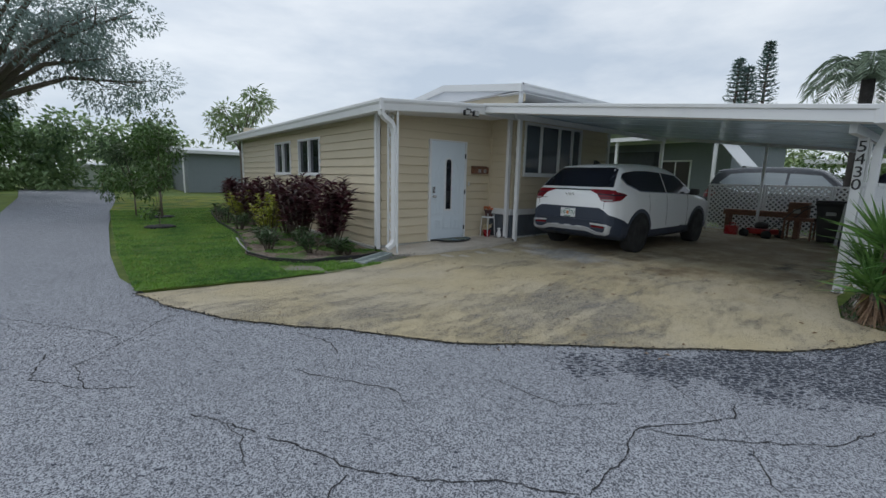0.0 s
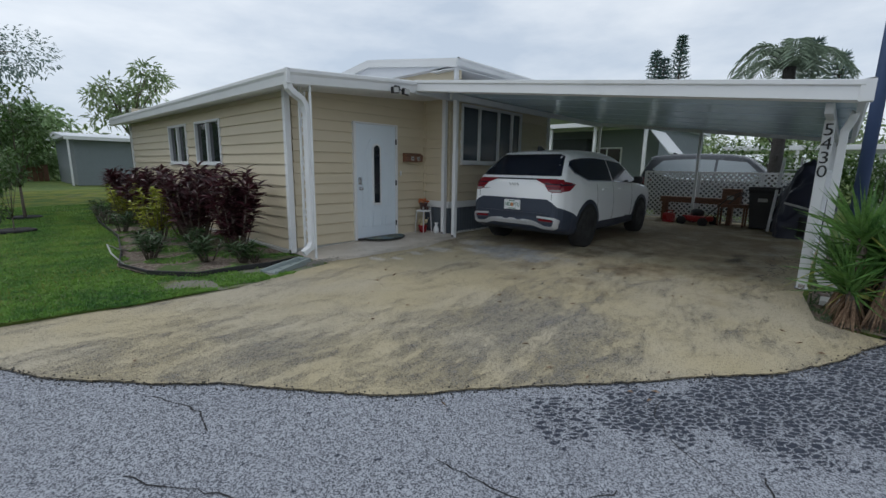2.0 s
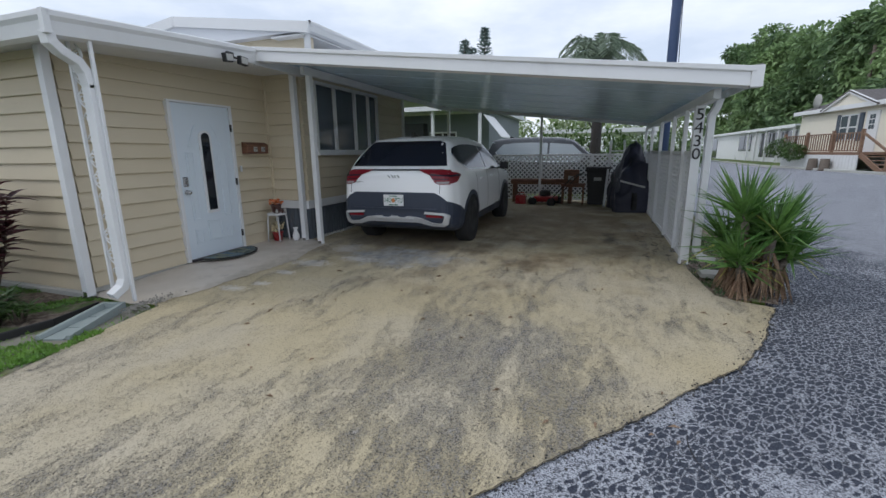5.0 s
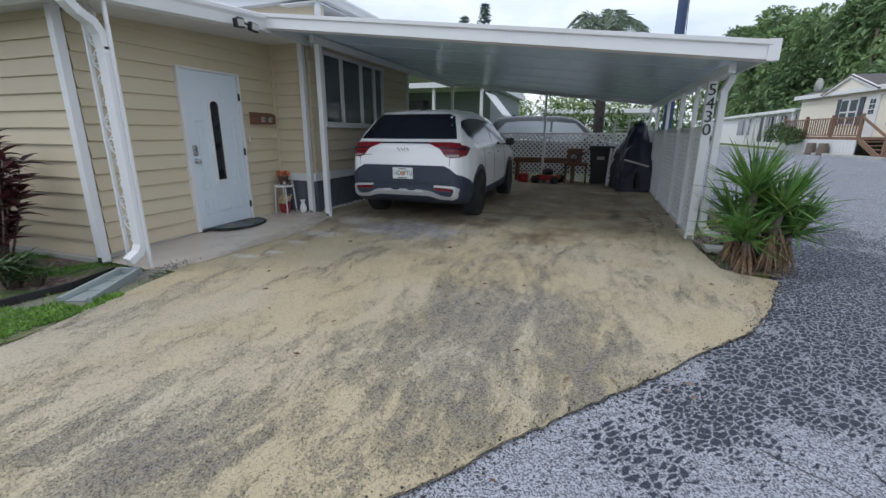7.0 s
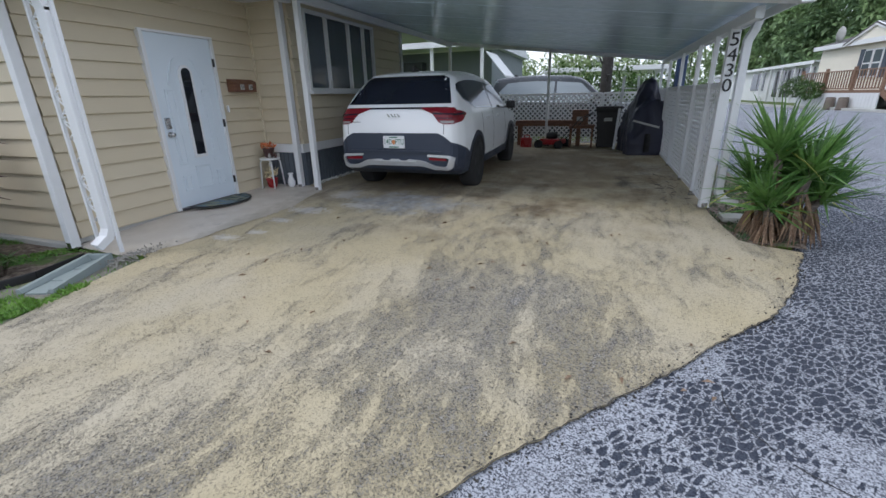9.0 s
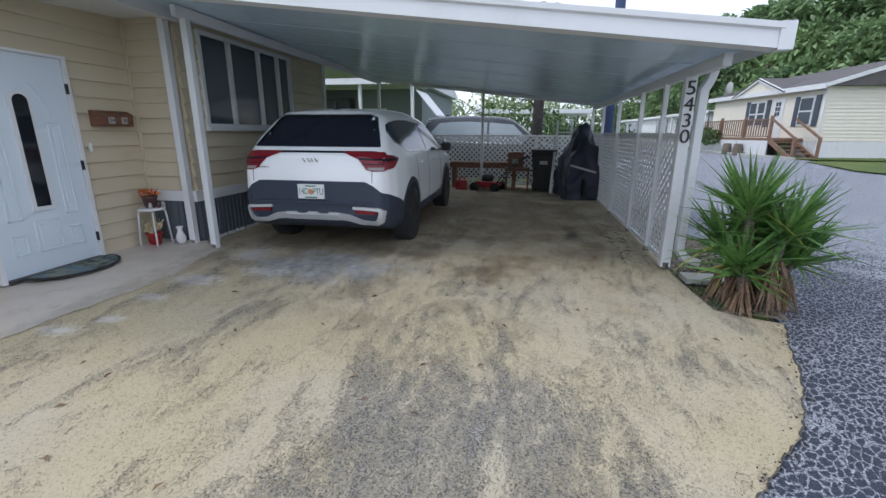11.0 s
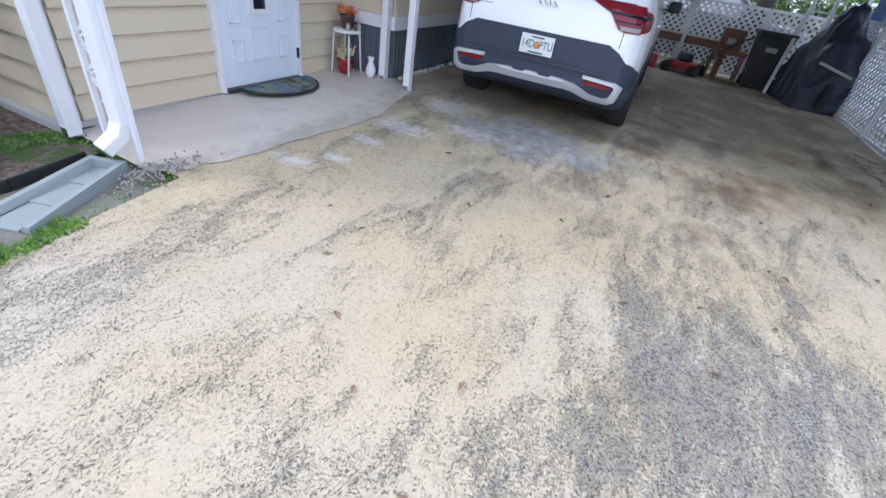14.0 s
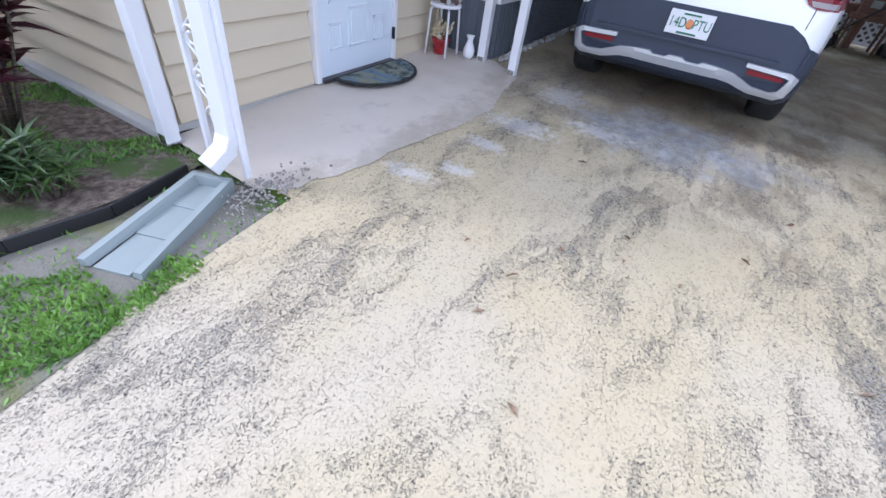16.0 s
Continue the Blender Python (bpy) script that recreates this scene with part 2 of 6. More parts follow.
def slab():
    n = Nodes("painted_slab")
    col = n.mix(n.noise(1.5, 6), (0.49, 0.445, 0.385), (0.59, 0.54, 0.475))
    col = n.mix(n.ramp(n.noise(4, 8, 0.7), 0.55, 0.7, 0, 0.5), col, (0.30, 0.29, 0.27))
    w = n.ramp(n.noise(6, 7, 0.7), 0.25, 0.75, -0.8, 0.8)
    for x, y, rx, ry in ((4.7, 6.02, 0.8, 0.12), (5.6, 5.92, 0.7, 0.14), (6.5, 6.05, 0.4, 0.18), (4.1, 6.2, 0.25, 0.12)):
        col = n.mix(n.math("MULTIPLY", n.spot(x, y, rx, ry, 0.8, w), 0.75), col, n.mix(n.noise(40, 4, 0.7), (0.27, 0.25, 0.22), (0.45, 0.40, 0.31)))
    return n.end(col, n.ramp(n.noise(5, 5), 0.3, 0.7, 0.35, 0.6), 0, n.noise(90, 4), 0.0015, 0.5)


def siding():
    n = Nodes("tan_lap_siding")
    info = n.t.nodes.new("ShaderNodeObjectInfo")
    col = n.mix(n.noise(1.2, 5), (0.55, 0.48, 0.35), (0.61, 0.54, 0.405))
    col = n.mix(n.ramp(info.outputs["Random"], 0, 1, 0, 0.35), col, (0.53, 0.45, 0.31))
    col = n.mix(n.ramp(n.noise(1.0, 7, 0.7, n.mapping((1, 1, 5))), 0.56, 0.8, 0, 0.3), col, (0.34, 0.29, 0.2))
    return n.end(col, 0.5, 0, n.noise(40, 3, 0.5, n.mapping((0.15, 0.15, 2))), 0.0012, 0.4)


def wood(name, a, b, scale=8.0):
    n = Nodes(name)
    g = n.noise(scale, 6, 0.65, n.mapping((1, 1, 9)))
    return n.end(n.mix(n.ramp(g, 0.35, 0.65), a, b), 0.65, 0, g, 0.002)


def glass_dark(name="dark_glass", c=(0.012, 0.014, 0.018), rough=0.04):
    if name not in MATS:
        n = Nodes(name)
        MATS[name] = n.end(n.mix(n.noise(0.8, 3), c, tuple(v * 1.6 for v in c)), n.ramp(n.noise(2, 4), 0.3, 0.7, rough, rough * 2.2), 0, None, 0, 0.6)
    return MATS[name]


M_ASPHALT, M_DRIVE, M_LAWN, M_MULCH, M_SLAB, M_SIDING = asphalt(), drive(), lawn_soil(), mulch(), slab(), siding()
M_WHITE = paint("white_trim", (0.72, 0.73, 0.74), 0.4, 0.06, 0.3)
M_ROOFW = paint("white_roof_metal", (0.66, 0.68, 0.72), 0.4, 0.08, 0.35)
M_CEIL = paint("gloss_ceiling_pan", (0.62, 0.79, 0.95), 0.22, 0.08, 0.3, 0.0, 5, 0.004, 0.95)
M_DOOR = paint("pale_blue_door", (0.66, 0.73, 0.79), 0.38, 0.04, 0.08)
M_BLACK = paint("black_plastic", (0.018, 0.018, 0.02), 0.5, 0.3, 0.3)
M_RUBBER = paint("rubber", (0.02, 0.02, 0.021), 0.85, 0.3, 0.4)
M_CHROME = paint("brushed_metal", (0.55, 0.55, 0.56), 0.25, 0.1, 0.2, 1.0)
M_SILVER = paint("silver_trim", (0.62, 0.63, 0.65), 0.35, 0.05, 0.1, 0.5)
M_CARW = paint("white_car_paint", (0.84, 0.85, 0.86), 0.16, 0.03, 0.05, 0.0, 300, 0.0001, 0.6)
M_CARCLAD = paint("dark_blue_grey_cladding", (0.03, 0.04, 0.065), 0.42, 0.1, 0.1)
M_TAIL = paint("red_lamp", (0.22, 0.010, 0.02), 0.1, 0.3, 0.1, 0, 20, 0.002)
M_SKIRT = paint("blue_grey_skirting", (0.115, 0.135, 0.16), 0.5, 0.2, 0.3)
M_CONC = paint("grey_concrete", (0.47, 0.475, 0.45), 0.85, 0.2, 0.5, 0, 90, 0.003)
M_BLOCKP = paint("pale_plastic_splash", (0.27, 0.315, 0.31), 0.55, 0.1, 0.35)
M_COVER = paint("black_nylon_cover", (0.020, 0.022, 0.045), 0.5, 0.4, 0.1)
M_WOODB = wood("brown_wood", (0.10, 0.045, 0.028), (0.21, 0.10, 0.06))
M_BARK = wood("bark", (0.07, 0.055, 0.045), (0.19, 0.155, 0.125), 14)
M_DECK = wood("stained_deck_wood", (0.15, 0.085, 0.055), (0.27, 0.165, 0.11))
M_RED = paint("red_glazed", (0.33, 0.02, 0.025), 0.3)
M_CREAM = paint("cream_siding", (0.80, 0.76, 0.65), 0.6)
M_SHINGLE = paint("grey_shingle", (0.13, 0.12, 0.12), 0.9, 0.3, 0.5, 0, 30, 0.01)
M_NHOUSE = paint("blue_grey_wall", (0.20, 0.23, 0.25), 0.7, 0.1, 0.3)
M_GLASS = glass_dark()
M_CARGLASS = glass_dark("tinted_car_glass", (0.008, 0.010, 0.018), 0.06)
M_CARGLASS.node_tree.nodes["Principled BSDF"].inputs["Specular IOR Level"].default_value = 0.28
M_GLASSB = glass_dark("blue_grey_glass", (0.06, 0.075, 0.09), 0.05)
M_CURTAIN = paint("pale_interior", (0.42, 0.42, 0.40), 0.8)

# ---------------------------------------------------------------- mesh tools


class Mesh:
    """Collects pieces of geometry that become one mesh."""

    def __init__(self):
        self.v, self.f, self.mi, self.mats, self.sm = [], [], [], [], []

    def slot(self, m):
        if m not in self.mats:
            self.mats.append(m)
        return self.mats.index(m)

    def add(self, v, f, m, smooth=False):
        k, s = len(self.v), self.slot(m)
        self.v += [tuple(p) for p in v]
        self.f += [tuple(i + k for i in q) for q in f]
        self.mi += [s] * len(f)
        self.sm += [smooth] * len(f)
        return self

    def box(self, x0, x1, y0, y1, z0, z1, m, bevel=0.0, mat=None):
        bm = bmesh.new()
        bmesh.ops.create_cube(bm, size=1)
        for p in bm.verts:
            p.co = Vector(((x0 + x1) / 2 + p.co.x * (x1 - x0), (y0 + y1) / 2 + p.co.y * (y1 - y0), (z0 + z1) / 2 + p.co.z * (z1 - z0)))
        if bevel:
            bmesh.ops.bevel(bm, geom=bm.edges[:], offset=bevel, segments=2, affect="EDGES", profile=0.6)
        if mat is not None:
            bm.transform(mat)
        bm.verts.index_update()
        self.add([p.co for p in bm.verts], [[q.index for q in f.verts] for f in bm.faces], m)
        bm.free()
        return self

    def beam(self, a, b, w, h, m, up=(0, 0, 1), bevel=0.0):
        """A bar of section w x h from a to b."""
        a, b = Vector(a), Vector(b)
        d = b - a
        x = d.normalized()
        y = Vector(up).cross(x)
        if y.length < 1e-4:
            y = Vector((0, 1, 0)).cross(x)
        y.normalize()
        z = x.cross(y)
        mt = Matrix((x, y, z)).transposed().to_4x4()
        mt.translation = (a + b) / 2
        return self.box(-d.length / 2, d.length / 2, -w / 2, w / 2, -h / 2, h / 2, m, bevel, mt)

    def tube(self, pts, r, m, n=8, caps=True):
        pts = [Vector(p) for p in pts]
        rs = r if isinstance(r, (list, tuple)) else [r] * len(pts)
        v, f = [], []
        ref = Vector((0.31, 0.17, 0.93))
        for i, p in enumerate(pts):
            d = (pts[min(i + 1, len(pts) - 1)] - pts[max(i - 1, 0)]).normalized()
            a = ref.cross(d)
            if a.length < 0.05:
                a = Vector((1, 0, 0)).cross(d)
            a.normalize()
            b = d.cross(a)
            for k in range(n):
                t = 2 * math.pi * k / n
                v.append(p + (a * math.cos(t) + b * math.sin(t)) * rs[i])
        for i in range(len(pts) - 1):
            for k in range(n):
                f.append((i * n + k, i * n + (k + 1) % n, (i + 1) * n + (k + 1) % n, (i + 1) * n + k))
        if caps:
            f += [tuple(range(n))[::-1], tuple(range((len(pts) - 1) * n, len(pts) * n))]
        return self.add(v, f, m, True)

    def lathe(self, prof, m, at=(0, 0, 0), n=20):
        """Profile of (radius, z) turned round the upright through at."""
        v, f = [], []
        for r, z in prof:
            for k in range(n):
                t = 2 * math.pi * k / n
                v.append((at[0] + r * math.cos(t), at[1] + r * math.sin(t), at[2] + z))
        for i in range(len(prof) - 1):
            for k in range(n):
                f.append((i * n + k, i * n + (k + 1) % n, (i + 1) * n + (k + 1) % n, (i + 1) * n + k))
        f += [tuple(range(n))[::-1], tuple(range((len(prof) - 1) * n, len(prof) * n))]
        return self.add(v, f, m, True)

    def prism(self, outline, a, b, m, axis="z"):
        """A flat outline pushed from a to b along an axis."""
        k = len(outline)

        def at(p, d):
            return {"z": (p[0], p[1], d), "x": (d, p[0], p[1]), "y": (p[0], d, p[1])}[axis]

        v = [at(p, a) for p in outline] + [at(p, b) for p in outline]
        f = [tuple(range(k))[::-1], tuple(range(k, 2 * k))] + [(i, (i + 1) % k, (i + 1) % k + k, i + k) for i in range(k)]
        return self.add(v, f, m)

    def make(self, name, parent=None, at=None):
        me = bpy.data.meshes.new(name)
        o = Vector(at) if at is not None else Vector((0, 0, 0))
        me.from_pydata([(p[0] - o.x, p[1] - o.y, p[2] - o.z) for p in self.v], [], self.f)
        for m in self.mats:
            me.materials.append(m)
        me.polygons.foreach_set("material_index", self.mi)
        me.polygons.foreach_set("use_smooth", self.sm)
        bm = bmesh.new()
        bm.from_mesh(me)
        bmesh.ops.recalc_face_normals(bm, faces=bm.faces[:])
        bm.to_mesh(me)
        bm.free()
        ob = new(name, me)
        ob.location = o
        if parent is not None:
            ob.parent = parent
            ob.location = o - parent.location if at is not None else (0, 0, 0)
        return ob


def thing(name, at, label, category, group="", turn=0.0):
    e = new(name)
    e.location = at
    e.rotation_euler = (0, 0, radians(turn))
    e.empty_display_size = 0.1
    return tagged(e, label, category, group)


def sheet(name, outline, z, m, height=None, step=None, kind="structure", label=""):
    """A ground sheet inside an outline, cut by a grid where it has relief."""
    bm = bmesh.new()
    f = bm.faces.new([bm.verts.new((x, y, 0)) for x, y in outline])
    if step:
        for ax in (0, 1):
            lo, hi = min(p[ax] for p in outline), max(p[ax] for p in outline)
            k = lo + step
            while k < hi:
                no = (1, 0, 0) if ax == 0 else (0, 1, 0)
                bmesh.ops.bisect_plane(bm, geom=bm.verts[:] + bm.edges[:] + bm.faces[:], plane_co=tuple(k * c for c in no), plane_no=no)
                k += step
    bmesh.ops.triangulate(bm, faces=[f for f in bm.faces if len(f.verts) > 4])
    for p in bm.verts:
        p.co.z = z + (height(p.co.x, p.co.y) if height else 0)
    bmesh.ops.recalc_face_normals(bm, faces=bm.faces[:])
    if sum(f.normal.z for f in bm.faces) < 0:
        bmesh.ops.reverse_faces(bm, faces=bm.faces[:])
    me = bpy.data.meshes.new(name)
    for f in bm.faces:
        f.smooth = True
    bm.to_mesh(me)
    bm.free()
    me.materials.append(m)
    return tagged(new(name, me), label, "", "", kind)


def leaves(name, pos, dirs, length, width, m, parent=None, at=None, fold=0.15, droop=0.0, seg=1):
    """Many leaf blades in one mesh: at pos, pointing along dirs. Arrays of n rows."""
    n = len(pos)
    pos, d = np.asarray(pos, float), np.asarray(dirs, float)
    d = d / np.maximum(np.linalg.norm(d, axis=1, keepdims=True), 1e-6)
    L = np.broadcast_to(np.asarray(length, float), (n,))[:, None]
    W = np.broadcast_to(np.asarray(width, float), (n,))[:, None]
    ref = np.random.normal(size=(n, 3)) * 0.35 + np.array([0, 0, 1.0])
    side = np.cross(d, ref)
    side /= np.maximum(np.linalg.norm(side, axis=1, keepdims=True), 1e-6)
    up = np.cross(side, d)
    down = np.array([0, 0, -1.0])
    rows = []
    if seg == 1:
        mid = pos + d * L * 0.5 + down * droop * L * 0.25
        tip = pos + d * L + down * droop * L
        rows = [pos, mid - side * W * 0.5 + up * W * fold, tip, mid + side * W * 0.5 + up * W * fold]
        V = np.stack(rows, 1).reshape(-1, 3)
        k = np.arange(n)[:, None] * 4
        F = np.concatenate([k + np.array([[0, 1, 2]]), k + np.array([[0, 2, 3]])], 0)
    else:
        for i in range(seg + 1):
            s = i / seg
            c = pos + d * L * s + down * droop * L * s * s
            w = W * (0.55 + 0.45 * math.sin(math.pi * min(1, s * 1.4 + 0.15))) * (1 - s ** 3) * 0.5 + 0.0008
            rows += [c - side * w + up * w * fold, c - up * w * fold, c + side * w + up * w * fold]
        V = np.stack(rows, 1).reshape(-1, 3)
        k = np.arange(n)[:, None] * (3 * (seg + 1))
        F = []
        for i in range(seg):
            a = 3 * i
            for q in ((a, a + 1, a + 4), (a, a + 4, a + 3), (a + 1, a + 2, a + 5), (a + 1, a + 5, a + 4)):
                F.append(k + np.array([q]))
        F = np.concatenate(F, 0)
    o = np.array(at if at is not None else (0, 0, 0), float)
    V = V - o
    me = bpy.data.meshes.new(name)
    me.vertices.add(len(V))
    me.vertices.foreach_set("co", V.astype(np.float32).ravel())
    me.loops.add(len(F) * 3)
    me.loops.foreach_set("vertex_index", F.astype(np.int32).ravel())
    me.polygons.add(len(F))
    me.polygons.foreach_set("loop_start", np.arange(0, len(F) * 3, 3, dtype=np.int32))
    me.update(calc_edges=True)
    me.materials.append(m)
    ob = new(name, me)
    ob.location = o
    if parent is not None:
        ob.parent = parent
        ob.location = o - np.array(parent.location) if at is not None else (0, 0, 0)
    return ob


def text(body, size, m, name, parent, at, rot, extrude=0.004, wide=1.0):
    cu = bpy.data.curves.new(name, "FONT")
    cu.body, cu.size, cu.extrude, cu.align_x, cu.align_y = body, size, extrude, "CENTER", "CENTER"
    tmp = new(name, cu)
    bpy.context.view_layer.update()
    me = bpy.data.meshes.new_from_object(tmp.evaluated_get(bpy.context.evaluated_depsgraph_get()))
    bpy.data.objects.remove(tmp)
    me.materials.clear()
    me.materials.append(m)
    ob = new(name, me)
    ob.parent = parent
    ob.location = at
    ob.rotation_euler = [radians(a) for a in rot]
    ob.scale = (wide, 1, 1)
    return ob


def rise(x, y):
    """Height of the drive above the road."""
    h = 0.022 + 0.06 * (x - 3.9) + 0.018 * (y - 1.5)
    k = 0.05
    lo = 0.012
    h = lo + k * math.log1p(math.exp(min(40, (h - lo) / k)))
    hi = 0.215
    h = hi - k * math.log1p(math.exp(min(40, (hi - h) / k)))
    # it feathers out to the road along its curved edge
    d = 9.0
    for (x0, y0), (x1, y1) in zip(LIP, LIP[1:]):
        q = ((x - x0) * (x1 - x0) + (y - y0) * (y1 - y0)) / ((x1 - x0) ** 2 + (y1 - y0) ** 2)
        q = min(1, max(0, q))
        d = min(d, math.hypot(x - x0 - q * (x1 - x0), y - y0 - q * (y1 - y0)))
    s = min(1, d / 1.1)
    return h * s * s * (3 - 2 * s) + 0.006


LIP = [(0.02, 6.36), (0.68, 4.72), (1.5, 3.77), (2.4, 2.62), (3.66, 1.62), (4.52, 0.9), (5.57, 0.4), (6.05, 0.22)]


def lawn_rise(x, y):
    return 0.035 + 0.012 * min(max(x, 0), 4) + 0.012 * noise.noise(Vector((x * 0.9, y * 0.9, 0)))


FLOOR = 0.2

# ---------------------------------------------------------------- ground and roads
M_GRASSFAR = leafy("far_grass", (0.06, 0.11, 0.025), (0.13, 0.17, 0.04), 0.9, 0.4)
sheet("ground", [(-500, -500), (700, -500), (700, 500), (-500, 500)], -0.05, M_GRASSFAR)


def far_rise(x, y):
    """The road climbs gently to the lots over the way."""
    q = min(1, max(0, (-y - 1.5) / 6.5)) * min(1, max(0, (x - 8) / 10))
    return 0.5 * q * q * (3 - 2 * q)


sheet("road", [(-14, -11), (10, -10.6), (15, -9.4), (24, -9.2), (34, -8.0), (50, -8.4), (75, -8.8), (75, -1.5), (30, -0.6), (15, -0.35), (9, -0.15), (6.6, 0.1), (5.7, 0.45), (4.7, 0.95), (3.8, 1.6),
               (2.7, 2.6), (1.7, 3.7), (0.75, 4.8), (0.15, 6.2), (-0.1, 7.5), (-0.15, 9.7), (-0.05, 15), (0.6, 30), (0.9, 44), (-4.6, 44), (-3.4, 31), (-2.6, 16), (-3.2, 8), (-6, 4), (-14, 2)], 0.0, M_ASPHALT, far_rise, 1.5)
DRIVE = [(0.02, 6.36), (0.1, 6.1), (0.3, 5.5), (0.68, 4.72), (1.1, 4.2), (1.5, 3.77), (1.95, 3.15), (2.4, 2.62), (2.8, 2.33), (3.2, 2.0), (3.66, 1.62), (4.1, 1.25), (4.52, 0.9), (5.0, 0.63), (5.57, 0.4), (6.05, 0.22), (6.1, 0.75), (6.75, 0.9),
         (14.2, 0.9), (14.2, 6.6), (6.9, 6.6), (6.9, 7.3), (3.92, 7.3), (3.92, 6.12), (3.3, 6.07), (2.5, 5.99), (1.5, 6.08), (0.8, 6.22)]
ROADSIDE = []
for (x0, y0), (x1, y1) in zip(DRIVE[:15], DRIVE[1:16]):
    k = max(2, int(math.hypot(x1 - x0, y1 - y0) / 0.06))
    for i in range(k):
        x, y = x0 + (x1 - x0) * i / k, y0 + (y1 - y0) * i / k
        w = 0.035 * noise.noise(Vector((x * 2.6, y * 2.6, 5))) + 0.022 * noise.noise(Vector((x * 13, y * 13, 7)))
        ROADSIDE.append((x + 0.62 * w, y + 0.78 * w))
DRIVE = ROADSIDE + DRIVE[15:]
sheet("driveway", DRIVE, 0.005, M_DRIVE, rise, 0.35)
# broken lip of the drive against the road
lip = Mesh()
random.seed(4)
for (x0, y0), (x1, y1) in zip(ROADSIDE, ROADSIDE[1:]):
    k = 1
    for i in range(k):
        s, e = i / k, (i + 1) / k
        nx, ny = (y1 - y0), -(x1 - x0)
        q = math.hypot(nx, ny)
        nx, ny = -nx / q, -ny / q
        j0, j1 = random.uniform(0.004, 0.03), random.uniform(0.004, 0.03)
        ax, ay, bx, by = x0 + (x1 - x0) * s, y0 + (y1 - y0) * s, x0 + (x1 - x0) * e, y0 + (y1 - y0) * e
        lip.add([(ax, ay, 0.014 + rise(ax, ay)), (bx, by, 0.014 + rise(bx, by)), (bx + nx * j1, by + ny * j1, 0.002), (ax + nx * j0, ay + ny * j0, 0.002)], [(0, 1, 2, 3)], paint("dark_crumbled_edge", (0.10, 0.095, 0.085), 0.95, 0.3, 0.4, 0, 50, 0.01))
tagged(lip.make("driveway_edge"), "", "", "", "structure")
# crumbs broken off along that edge
gv = Mesh()
M_CRUMB = paint("dark_asphalt_crumb", (0.085, 0.08, 0.075), 0.95, 0.4, 0.3)
for x, y in ROADSIDE:
    for i in range(4):
        d, r = random.gauss(-0.01, 0.035), random.uniform(0.003, 0.009)
        cx, cy = x + 0.62 * d + random.uniform(-0.03, 0.03), y + 0.78 * d + random.uniform(-0.03, 0.03)
        gv.lathe([(0.001, -r), (r, 0), (0.001, r * 0.8)], M_CRUMB, (cx, cy, 0.016 if d > 0 else 0.006), 5)
tagged(gv.make("crumbled_asphalt"), "dark crumbs of asphalt along the drive's broken edge", "gravel", "", "stuff")
edge = [(3.9, 7.2), (3.85, 6.35), (3.98, 6.17), (4.4, 6.05), (4.9, 5.98), (5.3, 5.87), (5.8, 5.85), (6.3, 5.98), (6.6, 6.0), (6.75, 6.2), (6.9, 6.45)]
rag = []
for (x0, y0), (x1, y1) in zip(edge[1:], edge[2:]):
    k = max(2, int(math.hypot(x1 - x0, y1 - y0) / 0.035))
    for i in range(k):
        x, y = x0 + (x1 - x0) * i / k, y0 + (y1 - y0) * i / k
        rag.append((x, y + 0.045 * noise.noise(Vector((x * 5, 1.0, 0))) + 0.03 * noise.noise(Vector((x * 21, 4.0, 0)))))
sheet("patio", [edge[0], *rag, edge[-1], (6.9, 7.2)], 0.010, M_SLAB, rise, 0.3)
LAWN = [(0.02, 6.35), (0.4, 6.29), (0.8, 6.19), (1.15, 6.15), (1.5, 6.03), (2.0, 6.01), (2.5, 5.93), (2.9, 5.99), (3.3, 6.02), (3.9, 6.09), (3.9, 18.5), (6, 19), (6, 30), (0.7, 30), (0.1, 20), (0.03, 15), (-0.05, 9.7), (0.0, 7.4)]
sheet("lawn", LAWN, 0.0, M_LAWN, lawn_rise, 0.5)
sheet("flower_bed", [(2.35, 6.75), (2.9, 6.75), (3.95, 6.75), (3.95, 17), (2.9, 17), (2.5, 14), (2.3, 11), (2.0, 9.2), (1.75, 8.1), (1.9, 7.4)], 0.03, M_MULCH, lawn_rise, 0.5)
sheet("planting_strip", [(6.02, 0.2), (6.12, 0.72), (6.75, 0.86), (14, 0.86), (14, -0.2), (9, -0.1), (7, 0.03)], 0.05, M_MULCH, lambda x, y: 0.03 * noise.noise(Vector((x * 3, y * 3, 0))), 0.3)

# cracks in the road
cr = Mesh()
M_CRACK = paint("crack_shadow_dirt", (0.03, 0.03, 0.034), 0.95, 0.3, 0.3)
random.seed(9)


def crack(points, w=0.008):
    pts = []
    for a, b in zip(points, points[1:]):
        k = max(2, int(math.dist(a, b) / 0.05))
        for i in range(k):
            s = i / k
            pts.append((a[0] + (b[0] - a[0]) * s + random.uniform(-0.014, 0.014), a[1] + (b[1] - a[1]) * s + random.uniform(-0.014, 0.014)))
    for a, b in zip(pts, pts[1:]):
        d = (b[0] - a[0], b[1] - a[1])
        q = math.hypot(*d) or 1
        nx, ny = -d[1] / q, d[0] / q
        u = w * random.uniform(0.25, 0.75)
        cr.add([(a[0] - nx * u, a[1] - ny * u, 0.003), (b[0] - nx * u, b[1] - ny * u, 0.003), (b[0] + nx * u, b[1] + ny * u, 0.003), (a[0] + nx * u, a[1] + ny * u, 0.003)], [(0, 1, 2, 3)], M_CRACK)


